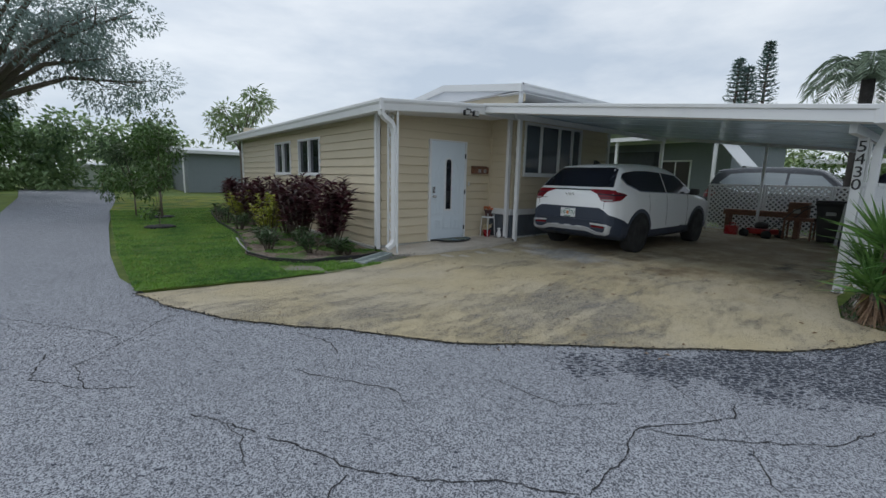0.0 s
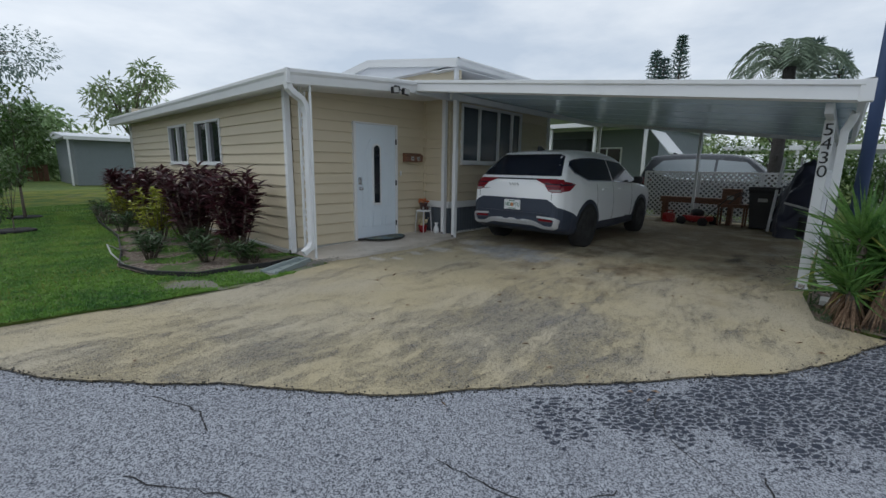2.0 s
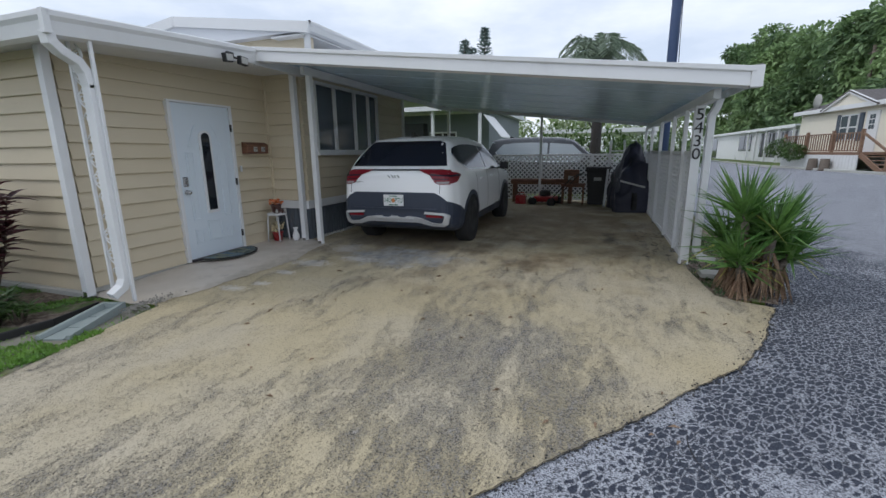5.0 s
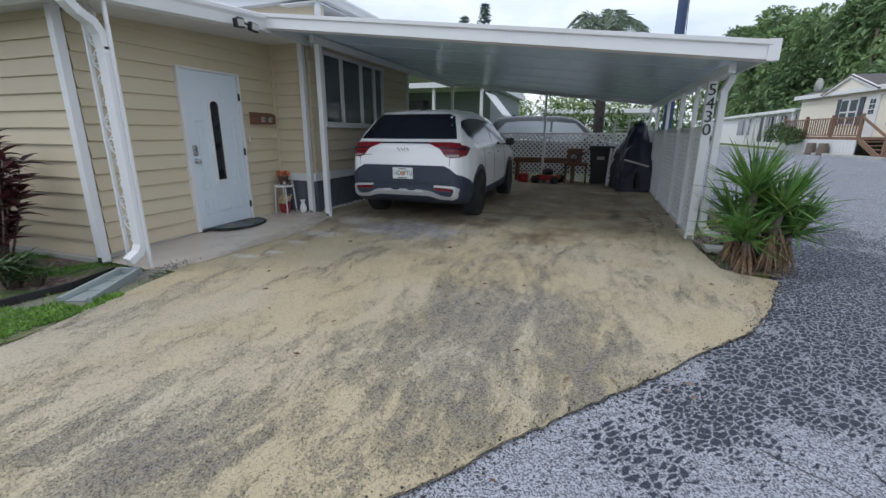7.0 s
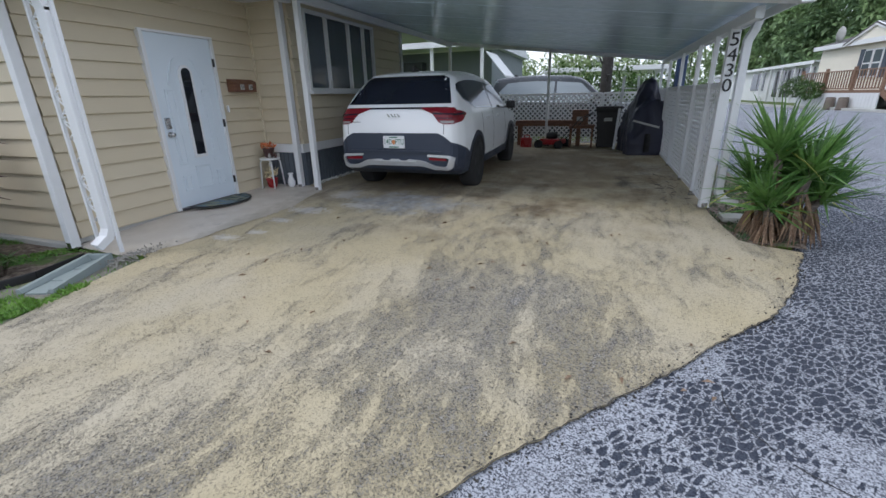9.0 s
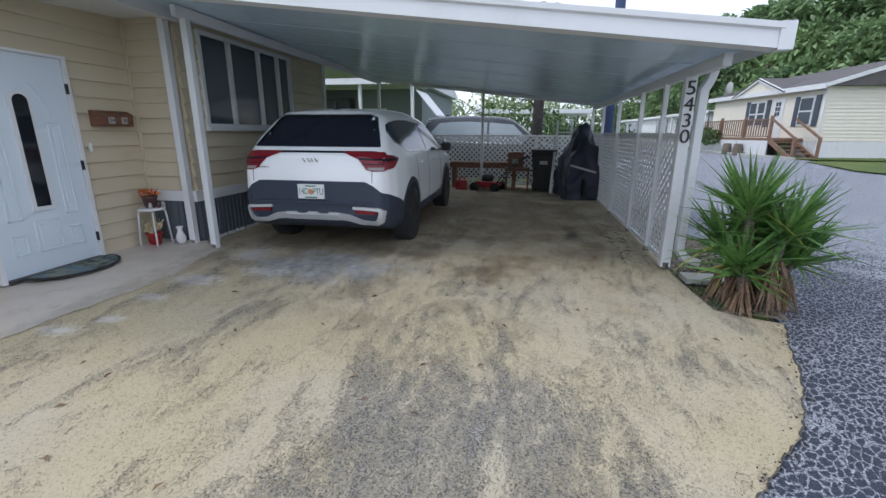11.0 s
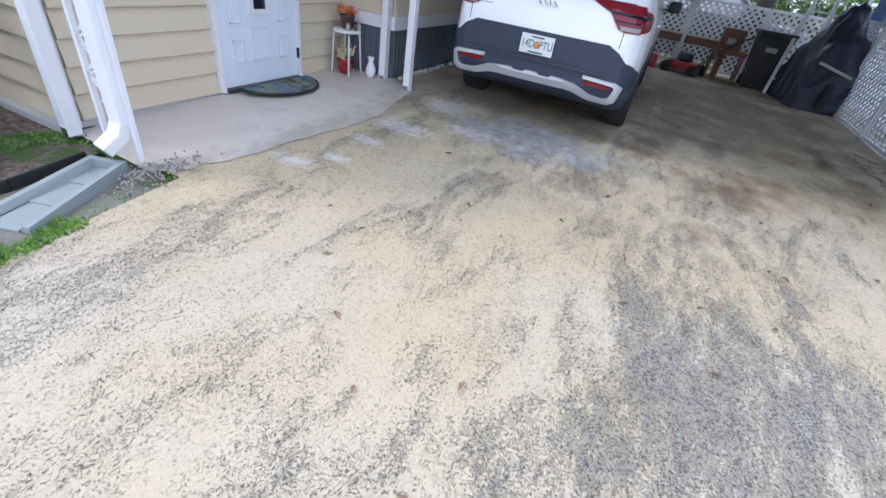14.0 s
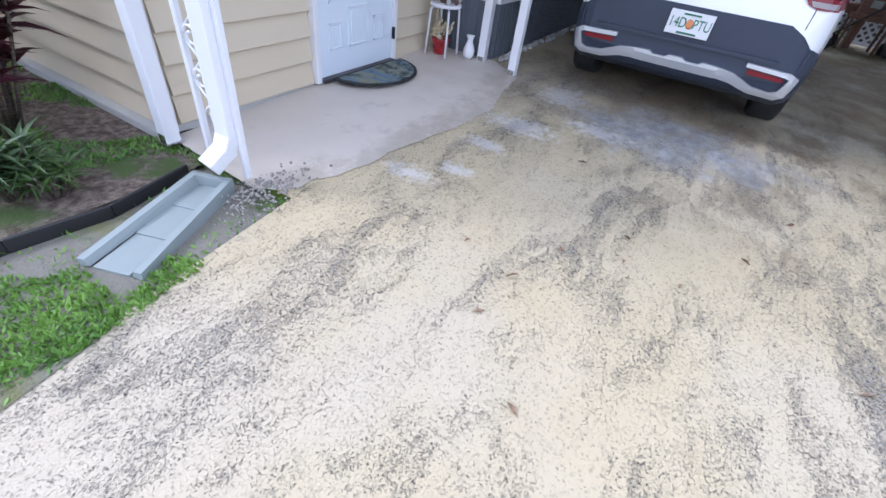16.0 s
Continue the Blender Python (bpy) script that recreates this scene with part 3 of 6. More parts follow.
for c in ([(-0.76, 5.56), (-0.3, 4.95), (-0.17, 4.59), (-0.5, 4.2), (-0.44, 3.69), (-0.1, 3.5)], [(-0.17, 4.59), (0.24, 5.18), (0.45, 5.1)], [(-0.76, 5.56), (-1.4, 6.4), (-1.3, 7.5)], [(-0.7, 4.6), (-0.75, 4.1), (-0.44, 3.69)],
          [(0.39, 2.4), (0.55, 2.1), (0.65, 1.83), (0.93, 1.51), (1.2, 1.3), (1.47, 0.95)], [(1.47, 0.95), (1.9, 1.0), (2.25, 1.1), (2.6, 0.9), (2.88, 0.77), (3.1, 0.85)], [(2.25, 1.1), (2.5, 0.75), (3.02, 0.29), (3.6, 0.1), (4.3, -0.4)], [(2.62, 0.6), (2.3, 0.42), (2.2, 0.1), (1.9, -0.4)],
          [(0.83, 3.15), (1.1, 2.7), (1.3, 2.41), (1.25, 2.15)], [(1.99, 2.12), (2.05, 1.75), (2.1, 1.53), (2.5, 1.3)], [(0.1, 2.9), (0.39, 2.4)], [(-1.0, 2.0), (-0.4, 1.6), (0.2, 1.5), (0.65, 1.83)], [(1.15, 3.9), (1.3, 3.5), (1.25, 3.2)]):
    crack(c)
for i in range(16):
    x, y = random.uniform(-2.5, 3.2), random.uniform(-1.2, 6)
    if y > 5.2 - 1.1 * x:
        continue
    a, c = random.uniform(0, 6.28), [(x, y)]
    for q in range(random.randint(2, 5)):
        a += random.uniform(-0.7, 0.7)
        c.append((c[-1][0] + 0.28 * math.cos(a), c[-1][1] + 0.28 * math.sin(a)))
        if c[-1][1] > 5.2 - 1.1 * c[-1][0]:
            break
    crack(c, 0.005)
tagged(cr.make("road_crack"), "", "", "", "structure")

# ---------------------------------------------------------------- house: walls
BOARD = 0.172


def lap_wall(name, axis, plane, a, b, z0, z1, facing, holes=(), label="", thick=0.12):
    """A wall of lapped boards. axis: 'x' or 'y', along which it runs; holes: (a, b, z0, z1)."""
    core = Mesh()
    cuts = sorted({a, b, *[h[0] for h in holes], *[h[1] for h in holes]})
    for u0, u1 in zip(cuts, cuts[1:]):
        spans = [(z0, z1)]
        for h in holes:
            if h[0] <= u0 and h[1] >= u1:
                spans = [p for s in spans for p in ((s[0], min(s[1], h[2])), (max(s[0], h[3]), s[1])) if p[1] - p[0] > 0.01]
        for s in spans:
            p0, p1 = plane, plane - facing * thick
            if axis == "x":
                core.box(u0, u1, min(p0, p1), max(p0, p1), s[0], s[1], M_SIDING)
            else:
                core.box(min(p0, p1), max(p0, p1), u0, u1, s[0], s[1], M_SIDING)
    wall = tagged(core.make(name), label, "", "", "structure")
    z, row = z0, 0
    while z < z1 - 0.02:
        top = min(z + BOARD, z1)
        spans = [(a, b)]
        for h in holes:
            if h[2] < top - 0.03 and h[3] > z + 0.03:
                spans = [p for s in spans for p in ((s[0], min(s[1], h[0])), (max(s[0], h[1]), s[1])) if p[1] - p[0] > 0.01]
        for u0, u1 in spans:
            m = Mesh()
            o = [(0.002, top - z + 0.004), (0.028, 0.016), (0.029, 0.004), (0.024, 0.0), (0.002, 0.0)]
            v = [((u, plane + facing * p, z + q) if axis == "x" else (plane + facing * p, u, z + q)) for u in (u0 + 0.002, u1 - 0.002) for p, q in o]
            m.add(v, [(0, 1, 2, 3, 4), (9, 8, 7, 6, 5), *[(i, (i + 1) % 5, (i + 1) % 5 + 5, i + 5) for i in range(5)]], M_SIDING)
            m.make("siding_board", wall)
        z += BOARD
        row += 1
    return wall


DOOR = (5.09, 6.10, 0.2, 2.29)
lap_wall("wall_entry", "x", 7.13, 3.97, 6.88, 0.2, 2.86, -1, [DOOR])
WINS = [(9.82, 11.2, 1.52, 2.4), (11.76, 13.02, 1.52, 2.4)]
lap_wall("wall_garden", "y", 3.95, 7.13, 16.6, 0.16, 2.74, -1, WINS)
lap_wall("wall_return", "y", 6.88, 6.47, 7.13, 0.86, 2.95, -1)
BAY = (7.2, 9.35, 1.62, 2.76)
lap_wall("wall_carport", "x", 6.45, 6.88, 10.62, 0.86, 3.15, -1, [BAY])
back = Mesh()
back.box(4.0, 10.6, 16.5, 16.6, 0.1, 3.1, M_SIDING).box(10.52, 10.62, 6.45, 16.5, 0.1, 3.1, M_SIDING)
tagged(back.make("wall_rear"), "", "", "", "structure")
fd = Mesh()
fd.box(3.86, 4.05, 7.12, 16.6, 0.0, 0.16, M_CONC, 0.01).box(3.93, 6.88, 7.12, 7.25, 0.05, 0.2, M_CONC)
fd.make("house_footing")["kind"] = "structure"
# skirting of ribbed panels below a white band
sk = Mesh()
sk.box(6.88, 10.6, 6.45, 6.5, 0.1, 0.74, M_SKIRT)
sk.box(6.88, 6.93, 6.502, 7.12, 0.1, 0.74, M_SKIRT)
skirt = tagged(sk.make("wall_skirting"), "", "", "", "structure")
rib = Mesh()
for i in range(46):
    rib.box(6.9 + i * 0.08, 6.925 + i * 0.08, 6.437, 6.452, 0.2, 0.74, M_SKIRT, 0.003)
for i in range(8):
    rib.box(6.867, 6.882, 6.5 + i * 0.08, 6.525 + i * 0.08, 0.2, 0.74, M_SKIRT, 0.003)
tagged(rib.make("panel_rib", skirt), "", "", "", "stuff")
bd = Mesh()
bd.box(6.84, 10.62, 6.415, 6.45, 0.73, 0.86, M_WHITE, 0.004).box(6.845, 6.88, 6.452, 7.12, 0.73, 0.858, M_WHITE, 0.004)
tagged(bd.make("trim"), "", "", "", "structure")
# pebble edging along the skirting
random.seed(3)
pe = Mesh()
for i in range(60):
    x = 6.95 + i * 0.06 + random.uniform(-0.02, 0.02)
    r = random.uniform(0.02, 0.042)
    pe.lathe([(0.001, -r * 0.7), (r * 0.8, -r * 0.4), (r, 0), (r * 0.7, r * 0.5), (0.001, r * 0.7)], M_CONC, (x, 6.36 + random.uniform(-0.03, 0.03), FLOOR + 0.035), 7)
tagged(pe.make("edging_pebbles"), "row of small grey pebbles along the skirting", "pebbles", "", "stuff")

# corner boards
tr = Mesh()
tr.box(3.905, 3.95, 7.10, 7.2, 0.16, 2.7, M_WHITE, 0.004)
tr.box(3.905, 3.95, 16.5, 16.62, 0.16, 2.7, M_WHITE, 0.004)
tr.box(6.84, 6.88, 7.085, 7.13, 0.2, 2.9, M_SIDING, 0.004)
tr.box(10.55, 10.65, 6.40, 6.45, 0.2, 3.1, M_WHITE, 0.004)
tagged(tr.make("trim"), "", "", "", "structure")

# ---------------------------------------------------------------- roofs
rf = Mesh()
rf.prism([(3.56, 2.66), (3.56, 2.74), (6.4, 2.93), (10.6, 3.1), (10.6, 3.0), (6.4, 2.83)], 6.40, 17.0, M_ROOFW, "y")
tagged(rf.make("roof_addition"), "", "", "", "structure")


def gutter(m, a, b, h, out, m_=M_WHITE):
    """Boxy gutter with a rolled lip along a to b, its face set out from the eave."""
    a, b = Vector(a), Vector(b)
    o = Vector(out)
    for (d0, z0), (d1, z1) in (((0.0, 0.0), (0.0, h)), ((0.0, 0.0), (0.06, 0.02)), ((0.06, 0.02), (0.075, h * 0.62)), ((0.075, h * 0.62), (0.095, h * 0.8)), ((0.095, h * 0.8), (0.095, h)), ((0.095, h), (0.08, h + 0.012)), ((0.08, h + 0.012), (0.0, h))):
        p = [a + o * d0 + Vector((0, 0, z0)), b + o * d0 + Vector((0, 0, z0)), b + o * d1 + Vector((0, 0, z1)), a + o * d1 + Vector((0, 0, z1))]
        m.add(p, [(0, 1, 2, 3)], m_)
    return m


gt = Mesh()
gutter(gt, (3.60, 6.36, 2.58), (3.60, 17.0, 2.58), 0.2, (-1, 0, 0))
gutter(gt, (3.54, 6.42, 2.58), (5.92, 6.42, 2.76), 0.2, (0, -1, 0))
gt.box(3.505, 3.56, 6.325, 6.38, 2.6, 2.79, M_WHITE, 0.004)
gt.box(5.9, 6.9, 6.36, 6.44, 2.76, 2.98, M_WHITE, 0.004)
tagged(gt.make("gutter"), "", "", "", "structure")
so = Mesh()
so.prism([(3.6, 2.645), (6.4, 2.81), (6.88, 2.83), (6.88, 2.815), (6.4, 2.79), (3.6, 2.625)], 6.42, 7.13, M_WHITE, "y")
so.prism([(3.6, 2.645), (3.95, 2.66), (3.95, 2.645), (3.6, 2.63)], 7.13, 16.9, M_WHITE, "y")
tagged(so.make("soffit"), "", "", "", "structure")

mr = Mesh()
mr.prism([(5.85, 3.24), (5.85, 3.31), (8.2, 3.62), (10.6, 3.3), (10.6, 3.2)], 6.35, 16.0, M_ROOFW, "x")
tagged(mr.make("roof_main"), "", "", "", "structure")
mg = Mesh()
gutter(mg, (6.35, 5.87, 3.22), (16.0, 5.87, 3.22), 0.13, (0, -1, 0))
mg.beam((6.33, 5.8, 3.27), (6.33, 8.2, 3.58), 0.05, 0.14, M_WHITE, (0, 0, 1)).beam((6.33, 8.2, 3.58), (6.33, 10.6, 3.26), 0.05, 0.14, M_WHITE)
mg.prism([(5.9, 3.05), (5.9, 3.22), (8.2, 3.54), (10.5, 3.22), (10.5, 3.0)], 6.5, 6.56, M_SIDING, "x")
mg.prism([(6.35, 3.19), (16, 3.19), (16, 3.21), (6.35, 3.21)], 5.87, 6.45, M_WHITE, "y")
mg.tube([(6.42, 5.9, 3.22), (6.42, 5.9, 2.98)], 0.045, M_WHITE, 10)
tagged(mg.make("fascia_main"), "", "", "", "structure")

# carport roof: pans running the slope, glossy beneath
CX0, CX1, CYL, CYR = 5.98, 13.1, 6.38, 0.74
ZL, ZR = 2.9, 2.25


def cz(y):
    return ZR + (ZL - ZR) * (y - CYR) / (CYL - CYR)


cp = Mesh()
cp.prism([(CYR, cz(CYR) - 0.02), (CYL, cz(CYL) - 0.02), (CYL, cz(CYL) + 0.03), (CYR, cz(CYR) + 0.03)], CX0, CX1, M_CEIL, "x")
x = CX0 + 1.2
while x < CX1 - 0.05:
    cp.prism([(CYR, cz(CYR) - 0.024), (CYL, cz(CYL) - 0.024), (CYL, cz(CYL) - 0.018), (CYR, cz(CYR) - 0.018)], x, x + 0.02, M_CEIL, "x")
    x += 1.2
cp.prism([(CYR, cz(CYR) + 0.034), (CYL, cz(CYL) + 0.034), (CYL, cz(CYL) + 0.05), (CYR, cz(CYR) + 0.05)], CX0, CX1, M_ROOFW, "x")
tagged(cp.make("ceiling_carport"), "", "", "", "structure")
fa = Mesh()
sec = [(5.9, -0.085), (5.985, -0.1), (5.985, 0.085), (5.93, 0.095), (5.885, 0.085), (5.885, 0.045), (5.905, 0.03)]
v = [(p, y, cz(y) + q) for y in (CYR - 0.03, CYL + 0.02) for p, q in sec]
k = len(sec)
fa.add(v, [tuple(range(k)), tuple(range(2 * k - 1, k - 1, -1)), *[(i, (i + 1) % k, (i + 1) % k + k, i + k) for i in range(k)]], M_WHITE)
gutter(fa, (5.9, CYR, ZR - 0.1), (CX1, CYR, ZR - 0.1), 0.19, (0, -1, 0))
fa.box(5.89, 5.985, CYR - 0.1, CYR, ZR - 0.1, ZR + 0.09, M_WHITE, 0.004)
fa.box(CX1 - 0.03, CX1, CYR, CYL, ZR - 0.1, ZR, M_WHITE)
fa.v = [p if not (abs(p[0] - CX1) < 0.05 and p[1] > 6 and p[2] < 2.5) else (p[0], p[1], p[2] + ZL - ZR) for p in fa.v]
tagged(fa.make("fascia_carport"), "", "", "", "structure")
hb = Mesh()
hb.box(6.2, CX1, 0.895, 0.965, 2.09, 2.19, M_WHITE, 0.006)
hb.box(6.5, CX1, 6.06, 6.12, 2.72, 2.83, M_WHITE, 0.006)
tagged(hb.make("beam_carport"), "", "", "", "structure")

# ---------------------------------------------------------------- posts and lattice
post_m = {}


def post(x, y, z0, z1, w=0.075, label="square white painted wooden carport post"):
    e = thing("carport_post", (x, y, z0), label, "post", "posts of the carport")
    m = Mesh()
    m.box(-w / 2, w / 2, -w / 2, w / 2, 0, z1 - z0, M_WHITE, 0.006)
    m.make("shaft", e)
    m = Mesh()
    m.box(-w / 2 - 0.012, w / 2 + 0.012, -w / 2 - 0.012, w / 2 + 0.012, 0, 0.012, M_CHROME, 0.002)
    m.box(-w / 2 - 0.003, w / 2 + 0.003, -0.03, 0.03, 0.012, 0.06, M_CHROME, 0.002)
    m.make("base_bracket", e)
    return e


post(6.65, 6.09, FLOOR, 2.73)
post(6.80, 6.50, FLOOR, 2.80, 0.08)
post(3.86, 7.06, 0.14, 2.64, 0.085, "white painted corner post of the house with a rusted foot bracket")
number_post = post(6.98, 0.93, 0.19, 2.1, 0.1, "white carport post with black house numbers")
for i, ch in enumerate("5430"):
    text(ch, 0.185, M_BLACK, "house_number", number_post, (-0.058, 0.0, 1.80 - i * 0.15), (90, 0, -90), 0.006, 1.05)
FPOSTS = [7.62, 8.62, 10.07, 11.6, 13.0]
for x in FPOSTS:
    post(x, 0.955, FLOOR, 2.1, 0.052)
post(13.0, 3.5, FLOOR, cz(3.5) - 0.03, 0.06)
post(13.0, 6.1, FLOOR, 2.73, 0.07)


def lattice(name, at, turn, length, z0, z1, label):
    e = thing(name, at, label, "lattice fence", "lattice panels", turn)
    m = Mesh()
    H = z1 - z0
    pitch, w = 0.125, 0.038
    for sgn, dy in ((1, 0.0), (-1, 0.007)):
        k = -H
        while k < length + H:
            pts = []
            x0, x1 = (k, k + H) if sgn > 0 else (k + H, k)
            # clip to the panel
            lo, hi = 0.0, 1.0
            dx = x1 - x0
            for lim, g in ((0.02, 1), (length - 0.02, -1)):
                s = (lim - x0) / dx
                if dx * g > 0:
                    lo = max(lo, s)
                else:
                    hi = min(hi, s)
            if hi - lo > 0.03:
                m.beam((x0 + dx * lo, dy, z0 + H * lo), (x0 + dx * hi, dy, z0 + H * hi), 0.006, w, M_WHITE, (0, 0, 1))
            k += pitch
    tagged(m.make("lattice_slats", e), "", "", "", "stuff")
    m = Mesh()
    for a, b in ((z0 - 0.02, z0 + 0.03), (z1 - 0.03, z1 + 0.02)):
        m.box(0, length, -0.012, 0.018, a, b, M_WHITE, 0.003)
    for a, b in ((0, 0.035), (length - 0.035, length)):
        m.box(a, b, -0.01, 0.016, z0, z1, M_WHITE, 0.003)
    m.make("frame", e)
    return e


prev = 7.03
for x in FPOSTS:
    lattice("lattice_panel", (prev, 0.93, FLOOR), 0, x - 0.035 - prev, 0.06, 1.36, "white painted diagonal lattice panel between carport posts")
    prev = x + 0.035
for y in (0.98, 2.2, 3.55):
    lattice("lattice_panel", (13.55, y, FLOOR), 90, 1.33 if y > 1 else 1.2, 0.08, 1.3, "white painted diagonal lattice panel closing the carport")
    post(13.58, y + 1.34 if y > 1 else 2.18, FLOOR, 1.5, 0.06)

# ---------------------------------------------------------------- entrance
door = thing("door_1", (5.595, 7.1, 0.2), "closed pale blue panelled entrance door with an arched glass strip", "door")
door["kind"] = "structure"
m = Mesh()
m.box(-0.455, 0.455, -0.012, 0.035, 0.03, 2.06, M_DOOR, 0.004)
leaf = m.make("leaf", door)


def arch(x, z0, z1, w, n=10):
    """Outline of an upright strip with a round head."""
    r = w / 2
    return [(x - r, z0), (x + r, z0)] + [(x + r * math.cos(math.pi * i / n), z1 - r + r * math.sin(math.pi * i / n)) for i in range(n + 1)]


m = Mesh()
m.prism(arch(0, 0.62, 1.73, 0.2), -0.028, -0.008, M_WHITE, "y")
m.make("glass_frame", door)
m = Mesh()
m.prism(arch(0, 0.66, 1.70, 0.13), -0.034, -0.02, M_GLASS, "y")
m.make("glass_strip", door)
m = Mesh()
M_PANEL = M_DOOR
for x0, x1, z0, z1 in ((-0.33, -0.2, 0.22, 0.42), (-0.12, 0.12, 0.22, 0.52), (0.2, 0.33, 0.22, 0.42), (-0.33, -0.2, 0.55, 1.45), (0.2, 0.33, 0.55, 1.45)):
    for a, b, c, d in ((x0, x1, z0, z0 + 0.018), (x0, x1, z1 - 0.018, z1), (x0, x0 + 0.018, z0, z1), (x1 - 0.018, x1, z0, z1)):
        m.box(a, b, -0.02, -0.01, c, d, M_DOOR, 0.004)
    m.box(x0 + 0.035, x1 - 0.035, -0.019, -0.01, z0 + 0.035, z1 - 0.035, M_DOOR, 0.005)
for s in (-1, 1):
    pts = [(s * (0.265 - 0.16 * t), 1.5 + 0.3 * math.sin(t * math.pi / 2)) for t in [i / 8 for i in range(9)]]
    for (a, b), (c, d) in zip(pts, pts[1:]):
        m.beam((a, -0.013, b), (c, -0.013, d), 0.014, 0.02, M_DOOR, (0, 1, 0), 0.003)
m.make("raised_panel", door)
m = Mesh()
for a, b, c, d in ((-0.505, -0.457, 0, 2.061), (0.457, 0.505, 0, 2.061), (-0.505, 0.505, 2.062, 2.09)):
    m.box(a, b, -0.035, 0.06, c, d, M_WHITE, 0.004)
m.make("frame", door)
m = Mesh()
m.box(-0.46, 0.46, -0.06, 0.02, 0.0, 0.03, paint("bronze_sill", (0.05, 0.045, 0.05), 0.4), 0.004)
m.make("threshold", door)
m = Mesh()
m.box(-0.415, -0.345, -0.03, -0.01, 1.0, 1.13, M_CHROME, 0.01)
m.lathe([(0.03, 0), (0.032, 0.01), (0.012, 0.015), (0.012, 0.04), (0.028, 0.05), (0.03, 0.065), (0.015, 0.075)], M_CHROME, (0, 0, 0), 14)
k = 5 * 14 + 0
n0 = len(m.v) - 7 * 14
m.v = m.v[:n0] + [(-0.38 + p[0], -0.012 - p[2], 0.93 + p[1]) for p in m.v[n0:]]
m.make("lock_and_knob", door)
m = Mesh()
for z in (0.25, 1.02, 1.78):
    m.box(0.45, 0.47, -0.045, -0.02, z - 0.05, z + 0.05, M_BLACK, 0.004)
m.make("hinge", door)

mat_ = thing("doormat", (5.66, 7.02, 0.2), "half-round dark doormat with a printed garden scene", "doormat")
m = Mesh()
n = 24
m.prism([(0.45 * math.cos(math.pi + math.pi * i / n), 0.40 * math.sin(math.pi + math.pi * i / n)) for i in range(n + 1)], 0.022, 0.032, M_RUBBER, "z")
m.make("rubber_rim", mat_)


def mat_print():
    q = Nodes("printed_mat")
    c = q.mix(q.ramp(q.noise(5, 4, 0.6, q.mapping((3, 0.8, 1))), 0.4, 0.6), (0.10, 0.16, 0.22), (0.20, 0.21, 0.15))
    c = q.mix(q.ramp(q.noise(9, 5, 0.7), 0.5, 0.62), c, (0.03, 0.05, 0.045))
    return q.end(c, 0.95, 0, q.noise(150, 3), 0.002)


m = Mesh()
m.prism([(0.41 * math.cos(math.pi + math.pi * i / n), -0.015 + 0.36 * math.sin(math.pi + math.pi * i / n)) for i in range(n + 1)], 0.033, 0.037, mat_print(), "z")
m.make("printed_pile", mat_)

mb = thing("mailbox", (6.48, 7.1, 1.62), "brown wooden wall mailbox with small white number tags", "mailbox")
m = Mesh()
m.prism([(0.0, 0.0), (0.0, 0.17), (-0.035, 0.17), (-0.11, 0.13), (-0.10, 0.0)], -0.22, 0.22, M_WOODB, "x")
m.make("body", mb)
m = Mesh()
for dx in (-0.06, 0.10):
    m = Mesh()
    m.box(dx - 0.035, dx + 0.035, -0.116, -0.103, 0.03, 0.10, M_CURTAIN, 0.002)
    m.make("number_tag", mb)
text("54", 0.06, M_BLACK, "tag_number", mb, (-0.06, -0.118, 0.065), (90, 0, 0), 0.001)
text("30", 0.06, M_BLACK, "tag_number", mb, (0.10, -0.118, 0.065), (90, 0, 0), 0.001)
bell = thing("door_bell", (6.2, 7.1, 1.4), "small white plastic door bell button", "door bell")
Mesh().box(-0.015, 0.015, -0.015, 0.01, -0.045, 0.045, M_WHITE, 0.004).make("body", bell)

# garden windows
for i, (a, b, z0, z1) in enumerate(WINS):
    w = thing("window_%d" % (i + 1), (3.95, (a + b) / 2, z0), "white framed two-pane sliding window", "window")
    w["kind"] = "structure"
    h, H = (b - a) / 2, z1 - z0
    m = Mesh()
    for c, d, e, f in ((-h, h, 0, 0.05), (-h, h, H - 0.05, H), (-h, -h + 0.05, 0.051, H - 0.051), (h - 0.05, h, 0.051, H - 0.051), (-0.03, 0.03, 0.051, H - 0.051)):
        m.box(-0.04, 0.05, c, d, e, f, M_WHITE, 0.004)
    m.box(-0.06, 0.0, -h - 0.03, h + 0.03, -0.03, 0.0, M_WHITE, 0.004)
    m.make("frame", w)
    for s in (-1, 1):
        m = Mesh()
        m.box(0.02, 0.026, min(s * 0.03, s * (h - 0.05)), max(s * 0.03, s * (h - 0.05)), 0.05, H - 0.05, M_GLASS)
        m.make("pane", w)
    m = Mesh()
    m.box(0.06, 0.08, -h, h, 0, H, paint("dark_curtain", (0.05, 0.055, 0.06), 0.9))
    m.make("blind", w)

